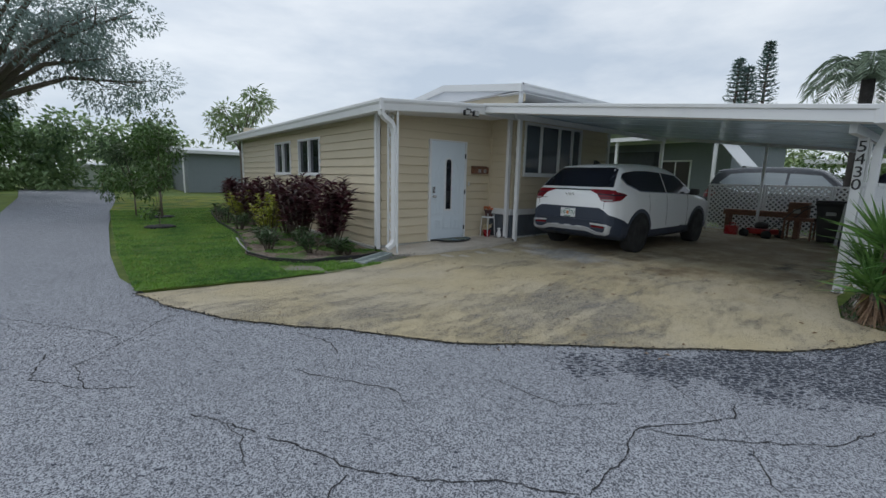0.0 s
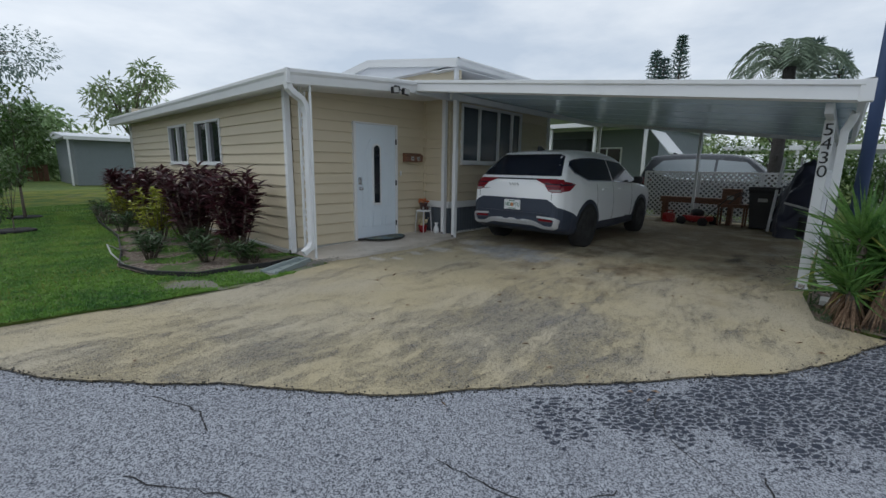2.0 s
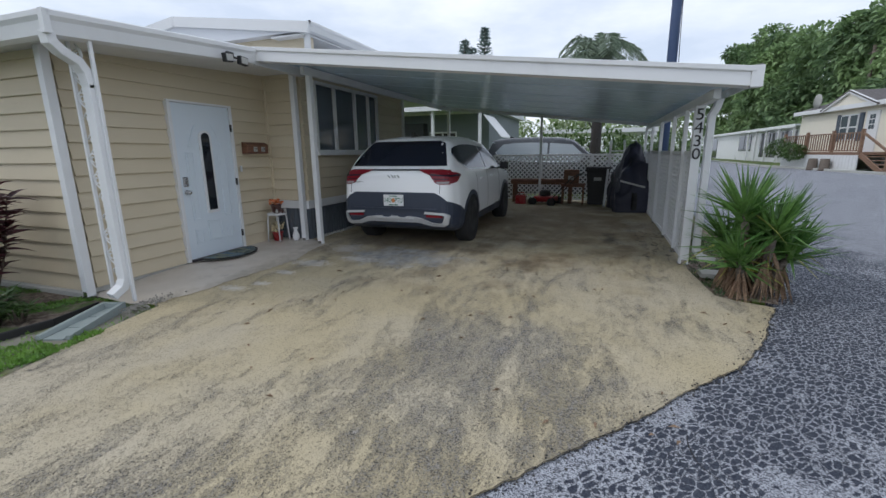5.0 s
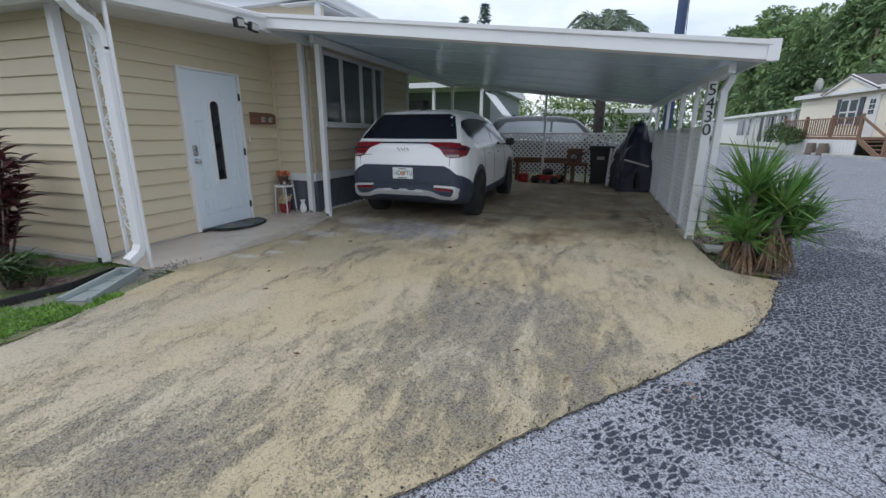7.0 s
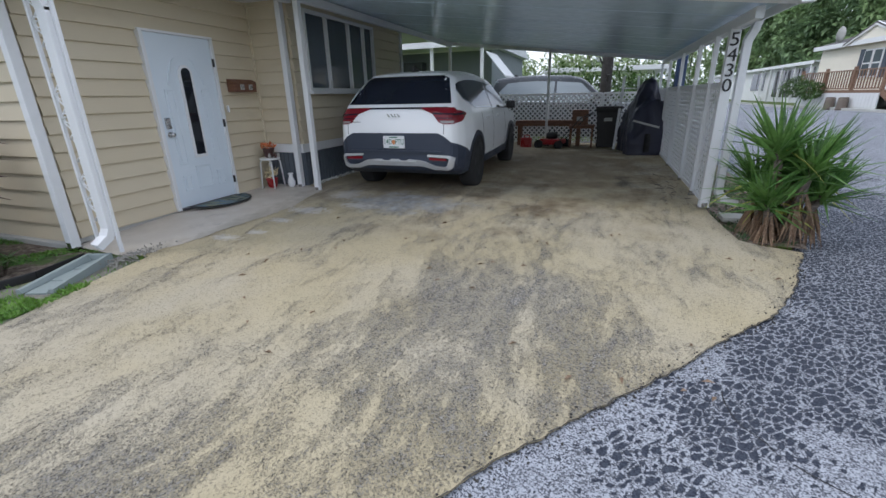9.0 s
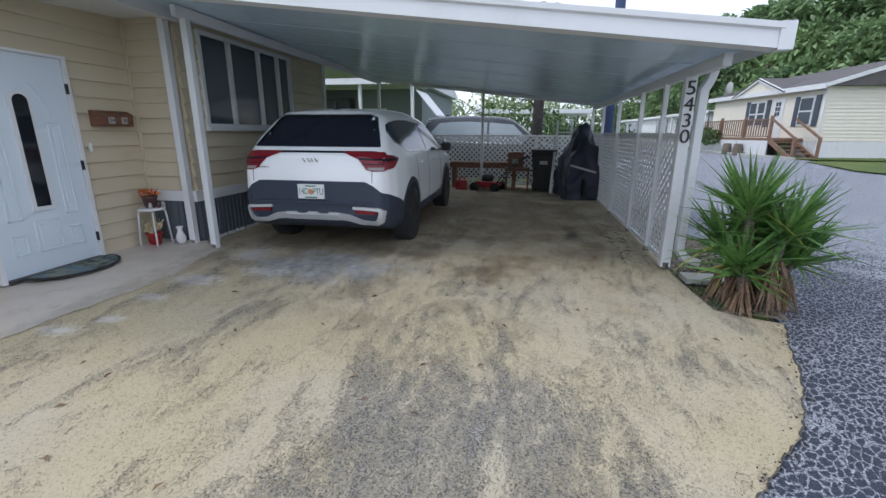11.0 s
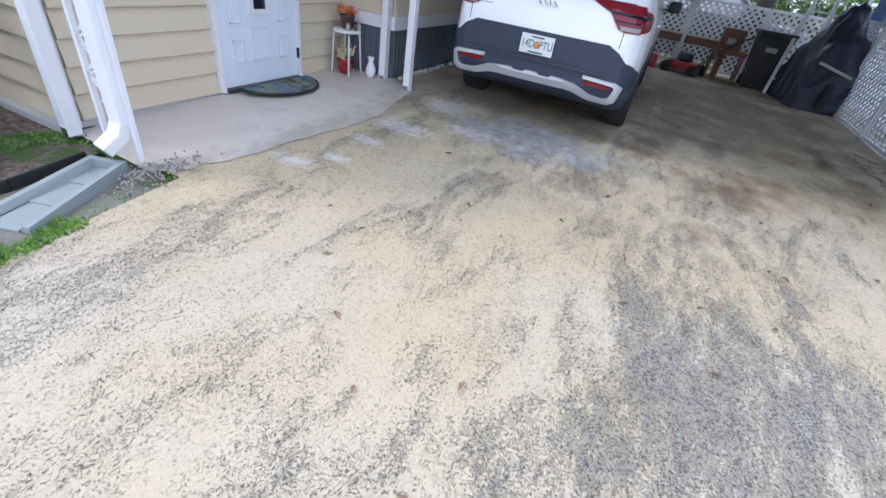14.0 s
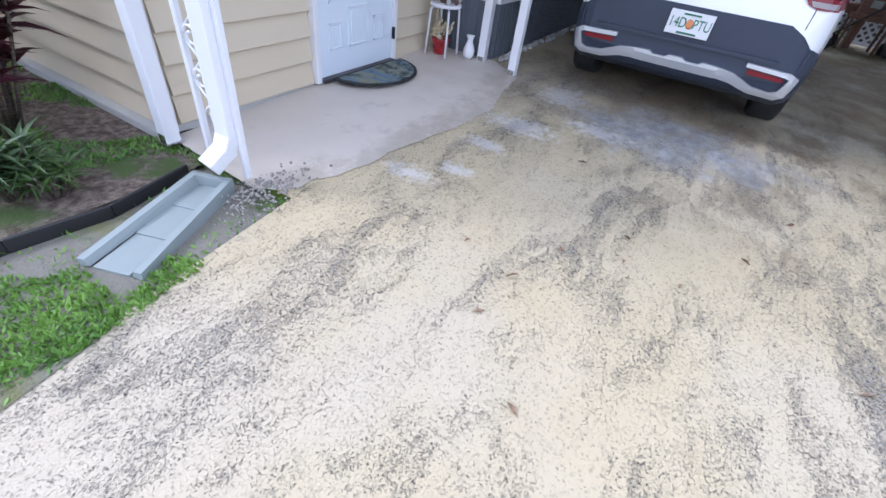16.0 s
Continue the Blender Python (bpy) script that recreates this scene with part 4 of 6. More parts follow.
# carport windows
w = thing("window_3", (7.2, 6.45, 1.62), "band of white framed dark carport windows", "window")
w["kind"] = "structure"
H = BAY[3] - BAY[2]
m = Mesh()
for a, b in ((0, 0.05), (H - 0.05, H)):
    m.box(0, 2.15, -0.05, 0.05, a, b, M_WHITE, 0.004)
m.box(-0.02, 2.17, -0.09, 0.0, -0.04, 0.0, M_WHITE, 0.004)
edges = [0.0, 0.56, 1.23, 1.74, 2.1]
for x in edges:
    m.box(x, x + 0.05, -0.05, 0.05, 0.051, H - 0.051, M_WHITE, 0.004)
m.make("frame", w)
for a, b in zip(edges, edges[1:]):
    m = Mesh()
    m.box(a + 0.05, b, 0.0, 0.006, 0.05, H - 0.05, M_GLASSB)
    m.make("pane", w)
# dark sheet stands in for the shade of the room behind the panes
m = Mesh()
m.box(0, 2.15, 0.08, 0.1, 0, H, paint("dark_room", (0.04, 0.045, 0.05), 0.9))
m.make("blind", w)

# floodlight at the eave
fl = thing("flood_lamp", (5.44, 6.33, 2.78), "dark twin-head floodlight under the eave corner", "flood lamp")
m = Mesh()
m.box(-0.05, 0.05, -0.02, 0.03, -0.03, 0.05, M_BLACK, 0.01)
m.make("mount", fl)
for s in (-1, 1):
    m = Mesh()
    m.beam((s * 0.03, -0.01, 0.0), (s * 0.09, -0.06, -0.03), 0.02, 0.02, M_BLACK)
    m.box(s * 0.12 - 0.065, s * 0.12 + 0.065, -0.11, -0.05, -0.08, 0.02, M_BLACK, 0.012, Matrix.Rotation(radians(s * 6), 4, "Y"))
    m.box(s * 0.12 - 0.05, s * 0.12 + 0.05, -0.118, -0.108, -0.068, 0.008, M_CURTAIN, 0.004, Matrix.Rotation(radians(s * 6), 4, "Y"))
    m.make("lamp_head", fl)

# scrolled iron column with a rain pipe
ic = thing("iron_column", (3.88, 6.55, 0.15), "white scrolled wrought iron porch column", "column")
m = Mesh()
m.box(-0.015, 0.015, -0.165, -0.135, 0, 2.5, M_WHITE, 0.004).box(-0.015, 0.015, 0.135, 0.165, 0, 2.5, M_WHITE, 0.004)
m.make("bar", ic)
m = Mesh()
for j in range(6):
    z0 = 0.2 + j * 0.38
    s = 1 if j % 2 else -1
    pts = []
    for i in range(19):
        t = i / 18
        pts.append((0, 0.05 + s * 0.075 * math.sin(t * 2 * math.pi), z0 + 0.36 * t))
    m.tube(pts, 0.007, M_WHITE, 6)
    for zc, d in ((z0 + 0.09, 1), (z0 + 0.27, -1)):
        pts = []
        for i in range(15):
            a = i / 14 * 2.6 * math.pi
            r = 0.058 * (1 - 0.72 * i / 14)
            pts.append((0, 0.06 + s * d * 0.02 + r * math.cos(a), zc + r * math.sin(a)))
        m.tube(pts, 0.007, M_WHITE, 6)
tagged(m.make("scroll", ic), "", "", "", "")
dp = thing("downspout", (3.86, 6.47, 0.15), "white square rain pipe with elbows from the gutter corner", "downspout")


def pipe(mm, pts, w, d):
    for a, b in zip(pts, pts[1:]):
        e = (Vector(b) - Vector(a)).normalized() * 0.018
        mm.beam(Vector(a) - e, Vector(b) + e, w, d, M_WHITE, (0, 1, 0) if abs(e.z) > 0.005 else (0, 0, 1), 0.008)


m = Mesh()
pipe(m, [(-0.30, -0.06, 2.47), (-0.29, -0.06, 2.40), (-0.22, -0.05, 2.34), (-0.08, -0.01, 2.28), (-0.02, 0.0, 2.2), (0.0, 0.0, 2.08), (0.0, 0.0, 0.24), (-0.03, 0.01, 0.16), (-0.12, 0.02, 0.10)], 0.075, 0.11)
m.make("pipe", dp)

sb = thing("splash_block", (3.76, 6.53, 0.075), "pale grey plastic splash block on the soil", "splash block", "", 200)
m = Mesh()
L, W0, W1, h = 0.72, 0.115, 0.15, 0.075
for s in (-1, 1):
    m.add([(0, s * W0, 0), (L, s * W1, 0), (L, s * W1, h * 0.6), (0, s * W0, h + 0.02), (0, s * (W0 - 0.035), h + 0.02), (L, s * (W1 - 0.035), h * 0.6), (L, s * (W1 - 0.05), 0.012), (0, s * (W0 - 0.05), 0.03)],
          [(0, 1, 2, 3), (3, 2, 5, 4), (4, 5, 6, 7), (0, 3, 4, 7), (1, 6, 5, 2), (0, 7, 6, 1)], M_BLOCKP)
m.box(0, 0.035, -W0, W0, 0, h + 0.02, M_BLOCKP, 0.005)
for i in range(3):
    x0, x1 = i * L / 3, (i + 1) * L / 3
    m.box(x0, x1, -W0 + 0.03, W0 - 0.03, 0.0, 0.035 - i * 0.009, M_BLOCKP, 0.003)
m.make("body", sb)
gv = Mesh()
random.seed(8)
for i in range(260):
    x, y = random.gauss(3.87, 0.13), random.gauss(6.27, 0.07)
    r = random.uniform(0.004, 0.011)
    gv.lathe([(0.001, -r), (r, 0), (0.001, r * 0.8)], paint("gravel_stone", (0.30, 0.285, 0.255), 0.9), (x, y, rise(x, y) + 0.02), 6)
tagged(gv.make("gravel"), "loose pale gravel beside the patio corner", "gravel", "", "stuff")

# plant stool, pots and vase
st = thing("plant_stool", (6.62, 6.88, 0.22), "small white metal stool carrying pots", "stool")
m = Mesh()
m.lathe([(0.14, 0.43), (0.15, 0.435), (0.15, 0.455), (0.14, 0.46)], M_WHITE, (0, 0, 0), 20)
m.make("seat", st)
for a in range(4):
    t = math.pi / 4 + a * math.pi / 2
    m = Mesh()
    m.tube([(0.11 * math.cos(t), 0.11 * math.sin(t), 0.44), (0.14 * math.cos(t), 0.14 * math.sin(t), 0.40), (0.165 * math.cos(t), 0.165 * math.sin(t), 0.0)], 0.011, M_WHITE, 8)
    m.make("leg", st)
POTP = [(0.05, 0), (0.065, 0.02), (0.08, 0.12), (0.088, 0.125), (0.088, 0.14), (0.07, 0.14), (0.06, 0.125)]
M_DPOT = paint("dark_brown_pot", (0.10, 0.05, 0.045), 0.4)
M_ORANGE = leafy("orange_petals", (0.55, 0.12, 0.03), (0.70, 0.25, 0.10))
M_CREAMF = leafy("cream_petals", (0.60, 0.50, 0.30), (0.70, 0.62, 0.42))


def flower_pot(at, pm, fm, label, sc=1.0, spread=0.09, n=60, tall=0.06):
    e = thing("flower_pot", at, label, "flower pot")
    m = Mesh()
    m.lathe([(r * sc, z * sc) for r, z in POTP], pm, (0, 0, 0), 18)
    m.make("pot", e)
    a = np.random.uniform(0, 6.28, n)
    r = np.sqrt(np.random.uniform(0, 1, n)) * spread
    p = np.stack([r * np.cos(a), r * np.sin(a), 0.14 * sc + np.random.uniform(0.0, tall, n)], 1)
    leaves("blossom", p, np.random.normal(size=(n, 3)) * 0.6 + np.array([0, 0, 0.6]), 0.05, 0.035, fm, e)
    return e


np.random.seed(1)
flower_pot((6.62, 6.88, 0.68), M_DPOT, M_ORANGE, "brown pot with orange artificial flowers on the stool", 1.0, 0.1, 70)
flower_pot((6.62, 6.90, 0.22), M_RED, M_CREAMF, "red glazed pot with cream artificial flowers under the stool", 1.05, 0.1, 70, 0.13)
for dx, dy in ((-0.09, -0.08), (0.09, -0.09), (0.0, -0.11)):
    j = thing("small_jar", (6.62 + dx, 6.88 + dy, 0.68), "small glazed ornament jar on the stool", "jar", "jars on the stool")
    Mesh().lathe([(0.015, 0), (0.024, 0.02), (0.022, 0.045), (0.012, 0.055), (0.015, 0.07)], M_CURTAIN if dx else M_DPOT, (0, 0, 0), 12).make("body", j)
va = thing("vase", (6.72, 6.62, 0.22), "white ceramic vase standing on the patio", "vase")
Mesh().lathe([(0.03, 0), (0.052, 0.03), (0.058, 0.08), (0.04, 0.13), (0.026, 0.165), (0.03, 0.19), (0.042, 0.215), (0.036, 0.215), (0.024, 0.18)], M_WHITE, (0, 0, 0), 20).make("body", va)

# ---------------------------------------------------------------- cars
from mathutils.bvhtree import BVHTree


def ip(x, xs, ys):
    return float(np.interp(x, xs, ys))


def car(at, turn, label, body_mat, suv=False, plate=False, glass=M_CARGLASS):
    e = thing("car", at, label, "car", "", turn)
    TX = [0.0, 0.02, 0.05, 0.10, 0.2, 0.35, 0.5, 0.62, 0.9, 1.5, 2.1, 2.55, 2.8, 3.1, 3.45, 3.6, 4.0, 4.35, 4.55, 4.66]
    TZ = [0.9, 1.02, 1.10, 1.16, 1.25, 1.38, 1.51, 1.60, 1.635, 1.66, 1.655, 1.61, 1.5, 1.32, 1.12, 1.07, 1.02, 0.93, 0.82, 0.7]
    if suv:
        TX = [0.0, 0.02, 0.05, 0.10, 0.16, 0.24, 0.3, 0.36, 0.9, 1.5, 2.3, 2.7, 2.9, 3.2, 3.45, 3.6, 4.0, 4.45, 4.6, 4.66]
        TZ = [0.9, 1.02, 1.12, 1.22, 1.38, 1.55, 1.66, 1.72, 1.76, 1.77, 1.75, 1.69, 1.56, 1.32, 1.15, 1.1, 1.07, 1.02, 0.9, 0.7]
    WX, WW = [0, 0.03, 0.1, 0.3, 0.7, 1.2, 3.4, 4.0, 4.35, 4.55, 4.66], [0.74, 0.80, 0.855, 0.905, 0.93, 0.925, 0.925, 0.92, 0.87, 0.76, 0.6]
    BX, BZ = [0, 0.06, 0.3, 0.7, 3.9, 4.4, 4.66], [0.48, 0.36, 0.27, 0.24, 0.24, 0.28, 0.45]
    GZ = [0.2, 0.3, 0.5, 0.75, 0.95, 1.08, 1.2, 1.35, 1.5, 1.62, 1.78]
    GW = [0.9, 0.96, 0.995, 1.0, 0.985, 0.955, 0.90, 0.83, 0.755, 0.68, 0.60]
    xs = sorted({0, 0.006, 0.015, 0.03, *np.round(np.linspace(0.05, 0.7, 14), 3), *np.round(np.linspace(0.8, 4.3, 30), 3), 4.4, 4.48, 4.55, 4.6, 4.64, 4.66})
    N, T = 26, 8
    V, rows = [], []
    for x in xs:
        zt, zb, W = ip(x, TX, TZ), ip(x, BX, BZ), ip(x, WX, WW)
        r = 0.09
        half = []
        for i in range(N):
            z = zb + (zt - zb) * i / (N - 1)
            w = W * ip(z, GZ, GW)
            if z > zt - r:
                w -= 0.11 * (1 - math.sqrt(max(0, 1 - ((z - zt + r) / r) ** 2)))
            if z < zb + 0.06:
                w -= 0.05 * (1 - (z - zb) / 0.06) ** 2
            half.append((w, z))
        wt = half[-1][0]
        for i in range(1, T):
            s = 1 - i / T
            half.append((wt * s, zt + 0.02 * (1 - s * s)))
        ring = [(x, w, z) for w, z in half] + [(x, -w, z) for w, z in half[::-1]]
        rows.append(len(ring))
        V += ring
    R = rows[0]
    F = [(i * R + k, i * R + (k + 1) % R, (i + 1) * R + (k + 1) % R, (i + 1) * R + k) for i in range(len(xs) - 1) for k in range(R)]
    F += [tuple(range(R))[::-1], tuple(range((len(xs) - 1) * R, len(xs) * R))]
    m = Mesh()
    m.add(V, F, body_mat, True)
    dark = m.slot(M_CARCLAD)
    for q, f in enumerate(F):
        cz_ = sum(V[i][2] for i in f) / len(f)
        cx_ = sum(V[i][0] for i in f) / len(f)
        if cz_ < 0.42:
            m.mi[q] = dark
    m.make("body", e)
    tree = BVHTree.FromPolygons([Vector(p) for p in V], F)

    def skin(name, outline, side, mat, off=0.006, step=0.06, label=""):
        """A thin panel laid on the body: outline in (y, z) from behind, or (x, z) from a side (+1, -1)."""
        bm = bmesh.new()
        bm.faces.new([bm.verts.new((p[0], p[1], 0)) for p in outline])
        for ax in (0, 1):
            lo, hi = min(p[ax] for p in outline), max(p[ax] for p in outline)
            k = math.floor(lo / step) * step + step
            no = (1, 0, 0) if ax == 0 else (0, 1, 0)
            while k < hi:
                bmesh.ops.bisect_plane(bm, geom=bm.verts[:] + bm.edges[:] + bm.faces[:], plane_co=tuple(k * c for c in no), plane_no=no)
                k += step
        for p in bm.verts:
            if side == 0:
                o, d = Vector((-2, p.co.x, p.co.y)), Vector((1, 0, 0))
            else:
                o, d = Vector((p.co.x, 3 * side, p.co.y)), Vector((0, -side, 0))
            hit, nor, _, _ = tree.ray_cast(o, d)
            if hit is None:
                hit, nor, _, _ = tree.find_nearest(o + d * (2.05 if side == 0 else 2.1))
            p.co = hit - d * off
        bmesh.ops.recalc_face_normals(bm, faces=bm.faces[:])
        ext = bmesh.ops.extrude_face_region(bm, geom=bm.faces[:])
        dirv = Vector((1, 0, 0)) if side == 0 else Vector((0, -side, 0))
        for p in ext["geom"]:
            if isinstance(p, bmesh.types.BMVert):
                p.co += dirv * (off + 0.01)
        bmesh.ops.recalc_face_normals(bm, faces=bm.faces[:])
        me = bpy.data.meshes.new(name)
        bm.to_mesh(me)
        bm.free()
        me.materials.append(mat)
        ob = new(name, me)
        ob.parent = e
        if label:
            tagged(ob, label)
        return ob

    hi = 0.1 if suv else 0.0
    # rear
    skin("rear_window", [(-0.75, 1.215), (0.75, 1.215), (0.70, 1.34), (0.61, 1.54 + hi), (0.53, 1.57 + hi), (-0.53, 1.57 + hi), (-0.61, 1.54 + hi), (-0.70, 1.34)], 0, glass, 0.008)
    skin("spoiler", [(-0.57, 1.575 + hi), (0.57, 1.575 + hi), (0.54, 1.60 + hi), (-0.54, 1.60 + hi)], 0, body_mat, 0.06)
    skin("lamp_bar", [(-0.72, 1.152), (0.72, 1.152), (0.72, 1.174), (-0.72, 1.174)], 0, glass, 0.008)
    for s in (-1, 1):
        skin("tail_lamp", [(s * 0.38, 1.174), (s * 0.38, 1.152), (s * 0.54, 1.09), (s * 0.64, 0.98), (s * 0.70, 0.962), (s * 0.83, 0.962), (s * 0.85, 1.08), (s * 0.80, 1.165)], 0, M_TAIL, 0.012, 0.04)
        skin("lamp_lens", [(s * 0.665, 0.975), (s * 0.82, 0.972), (s * 0.82, 1.005), (s * 0.645, 1.005)], 0, paint("smoked_lens", (0.30, 0.26, 0.26), 0.15), 0.016, 0.04)
        skin("lamp_rib", [(s * 0.56, 1.085), (s * 0.81, 1.075), (s * 0.81, 1.095), (s * 0.53, 1.105)], 0, glass, 0.016, 0.04)
        skin("lamp_rib", [(s * 0.60, 1.035), (s * 0.81, 1.03), (s * 0.81, 1.04), (s * 0.59, 1.045)], 0, glass, 0.016, 0.04)
        skin("tail_lamp", [(0.06, 0.97), (0.24, 0.985), (0.46, 1.085), (0.32, 1.12), (0.06, 1.15)], s, M_TAIL, 0.008, 0.04)
        skin("lamp_rib", [(0.08, 1.065), (0.40, 1.075), (0.36, 1.095), (0.08, 1.09)], s, glass, 0.012, 0.04)
        skin("bumper_side", [(0.03, 0.36), (0.52, 0.36), (0.50, 0.56), (0.36, 0.63), (0.03, 0.73)], s, M_CARCLAD, 0.01, 0.05)
        skin("tailgate_gap", [(s * 0.695, 0.84), (s * 0.702, 0.84), (s * 0.702, 0.962), (s * 0.695, 0.962)], 0, M_BLACK, 0.002)
    skin("bumper_cladding", [(-0.80, 0.36), (0.80, 0.36), (0.83, 0.50), (0.83, 0.70), (0.72, 0.80), (0.62, 0.85), (-0.62, 0.85), (-0.72, 0.80), (-0.83, 0.70), (-0.83, 0.50)], 0, M_CARCLAD, 0.012)
    skin("bumper_step", [(-0.62, 0.60), (0.62, 0.60), (0.66, 0.625), (-0.66, 0.625)], 0, M_CARCLAD, 0.035)
    for s in (-1, 1):
        loop = [(0.48, 0.58), (0.77, 0.568), (0.84, 0.53), (0.81, 0.40), (0.75, 0.365), (0.57, 0.37), (0.42, 0.415), (0.30, 0.425), (0.30, 0.505), (0.43, 0.49), (0.58, 0.425), (0.70, 0.415), (0.745, 0.435), (0.775, 0.525), (0.74, 0.54), (0.48, 0.552)]
        skin("bumper_trim", [(s * y, z) for y, z in loop], 0, M_SILVER, 0.045, 0.05)
        skin("rear_reflector", [(s * 0.50, 0.505), (s * 0.50, 0.54), (s * 0.73, 0.53), (s * 0.745, 0.50)], 0, M_TAIL, 0.03, 0.05)
    skin("skid_plate", [(-0.31, 0.42), (0.31, 0.42), (0.31, 0.505), (0.2, 0.51), (0.17, 0.49), (0.08, 0.49), (0.05, 0.51), (-0.05, 0.51), (-0.08, 0.49), (-0.17, 0.49), (-0.2, 0.51), (-0.31, 0.505)], 0, M_SILVER, 0.048)
    if plate:
        x0 = -0.035
        m = Mesh()
        m.box(x0, x0 + 0.02, -0.155, 0.155, 0.655, 0.815, M_WHITE, 0.004)
        m.make("licence_plate", e)
        M_GREEN = paint("plate_green", (0.03, 0.16, 0.09), 0.5)
        text("14D", 0.098, M_GREEN, "plate_text", e, (x0 - 0.003, 0.085, 0.735), (90, 0, -90), 0.001, 0.72)
        text("PTU", 0.098, M_GREEN, "plate_text", e, (x0 - 0.003, -0.085, 0.735), (90, 0, -90), 0.001, 0.72)
        m = Mesh()
        m.lathe([(0.001, 0), (0.022, 0.001), (0.026, 0.004), (0.001, 0.005)], paint("plate_orange", (0.65, 0.25, 0.10), 0.5), (0, 0, 0), 10)
        m.v = [(x0 - 0.004 + p[2] * 0.1, p[0], 0.735 + p[1] * 1.3) for p in m.v]
        m.make("plate_emblem", e)
        m = Mesh()
        m.box(x0 - 0.004, x0, -0.07, 0.07, 0.665, 0.678, M_GREEN)
        m.make("plate_strip", e)
        m = Mesh()
        m.box(x0 - 0.004, x0, -0.06, 0.06, 0.79, 0.802, M_GREEN)
        m.make("plate_strip", e)
        m = Mesh()
        for y0, y1 in ((-0.09, -0.055), (-0.03, -0.018), (0.0, 0.035), (0.055, 0.09)):
            m.beam((-0.012 + 0.012, y0, 1.055), (-0.012 + 0.012, y1, 1.095), 0.012, 0.012, M_CHROME)
        m.make("maker_badge", e)
        skin("model_badge", [(0.5, 0.985), (0.74, 0.985), (0.74, 1.0), (0.5, 1.0)], 0, M_CHROME, 0.004)
    # sides
    for s in (-1, 1):
        zt = 1.53 + hi
        skin("side_glass", [(0.44, 1.385), (0.55, 1.28), (0.95, 1.155), (1.9, 1.115), (2.0, 1.115), (2.0, zt - 0.02), (1.5, zt), (1.0, zt - 0.01), (0.66, zt - 0.04), (0.52, 1.46)], s, glass, 0.006)
        skin("side_glass", [(2.06, 1.115), (3.2, 1.10), (3.18, 1.16), (2.72, zt - 0.07), (2.06, zt - 0.02)], s, glass, 0.006)
        skin("window_trim", [(0.42, 1.37), (0.53, 1.262), (0.95, 1.135), (3.28, 1.075), (3.28, 1.09), (0.96, 1.155), (0.55, 1.28), (0.44, 1.385)], s, M_CHROME, 0.009)
        for x0, x1 in ((1.28, 1.288), (2.02, 2.028), (3.02, 3.028)):
            skin("door_gap", [(x0, 0.42), (x1, 0.42), (x1, 1.08), (x0, 1.08)], s, M_BLACK, 0.002)
        skin("sill_cladding", [(1.3, 0.26), (3.25, 0.26), (3.22, 0.42), (1.42, 0.42)], s, M_CARCLAD, 0.008)
        for xh in (1.5, 2.3):
            m = Mesh()
            w = ip(xh, WX, WW) * ip(0.98, GZ, GW)
            m.box(xh, xh + 0.2, s * w - 0.005, s * w + 0.03 * 1, 0.965, 0.99, body_mat, 0.008) if s > 0 else m.box(xh, xh + 0.2, s * w - 0.03, s * w + 0.005, 0.965, 0.99, body_mat, 0.008)
            m.make("door_handle", e)
        m = Mesh()
        m.box(2.98, 3.14, min(s * 0.93, s * 1.09), max(s * 0.93, s * 1.09), 1.07, 1.21, M_BLACK, 0.035)
        m.beam((3.1, s * 0.85, 1.09), (3.1, s * 0.97, 1.11), 0.06, 0.03, M_BLACK)
        m.make("wing_mirror", e)
        for xc in (0.93, 3.61):
            skin("wheel_arch", [(xc + 0.49 * math.cos(a), 0.34 + 0.49 * math.sin(a)) for a in [radians(d) for d in range(-15, 196, 15)]], s, M_CARCLAD, 0.006)
            skin("wheel_well", [(xc + 0.42 * math.cos(a), 0.34 + 0.42 * math.sin(a)) for a in [radians(d) for d in range(-15, 196, 15)]], s, M_RUBBER, 0.008)
            hub = new("wheel")
            hub.parent = e
            hub.location = (xc, s * 0.825, 0.352)
            m = Mesh()
            prof = [(0.22, -0.11), (0.33, -0.115), (0.35, -0.09), (0.352, 0.0), (0.35, 0.09), (0.33, 0.115), (0.235, 0.11), (0.23, 0.05)]
            m.lathe(prof, M_RUBBER, (0, 0, 0), 32)
            m.v = [(p[0], p[2], p[1]) for p in m.v]
            m.make("tyre", hub)
            m = Mesh()
            m.lathe([(0.23, 0.0), (0.235, 0.1), (0.222, 0.105), (0.21, 0.04)], M_SILVER, (0, 0, 0), 32)
            for a in range(5):
                t = a * 2 * math.pi / 5
                for dt in (-0.13, 0.13):
                    m.beam((0.05 * math.cos(t), 0.05 * math.sin(t), 0.085), (0.225 * math.cos(t + dt), 0.225 * math.sin(t + dt), 0.09), 0.03, 0.02, M_SILVER)
            m.lathe([(0.05, 0.06), (0.05, 0.1), (0.03, 0.105)], M_SILVER, (0, 0, 0), 16)
            m.v = [(p[0], s * p[2], p[1]) for p in m.v]
            m.make("rim", hub)
    m = Mesh()
    m.prism([(0.74, 1.62 + hi), (0.98, 1.65 + hi), (0.80, 1.72 + hi), (0.76, 1.72 + hi)], -0.02, 0.02, M_BLACK, "y")
    m.make("aerial_fin", e)
    return e


car((6.64, 4.77, FLOOR), 0.8, "white compact car with tinted windows parked under the carport", M_CARW, False, True)

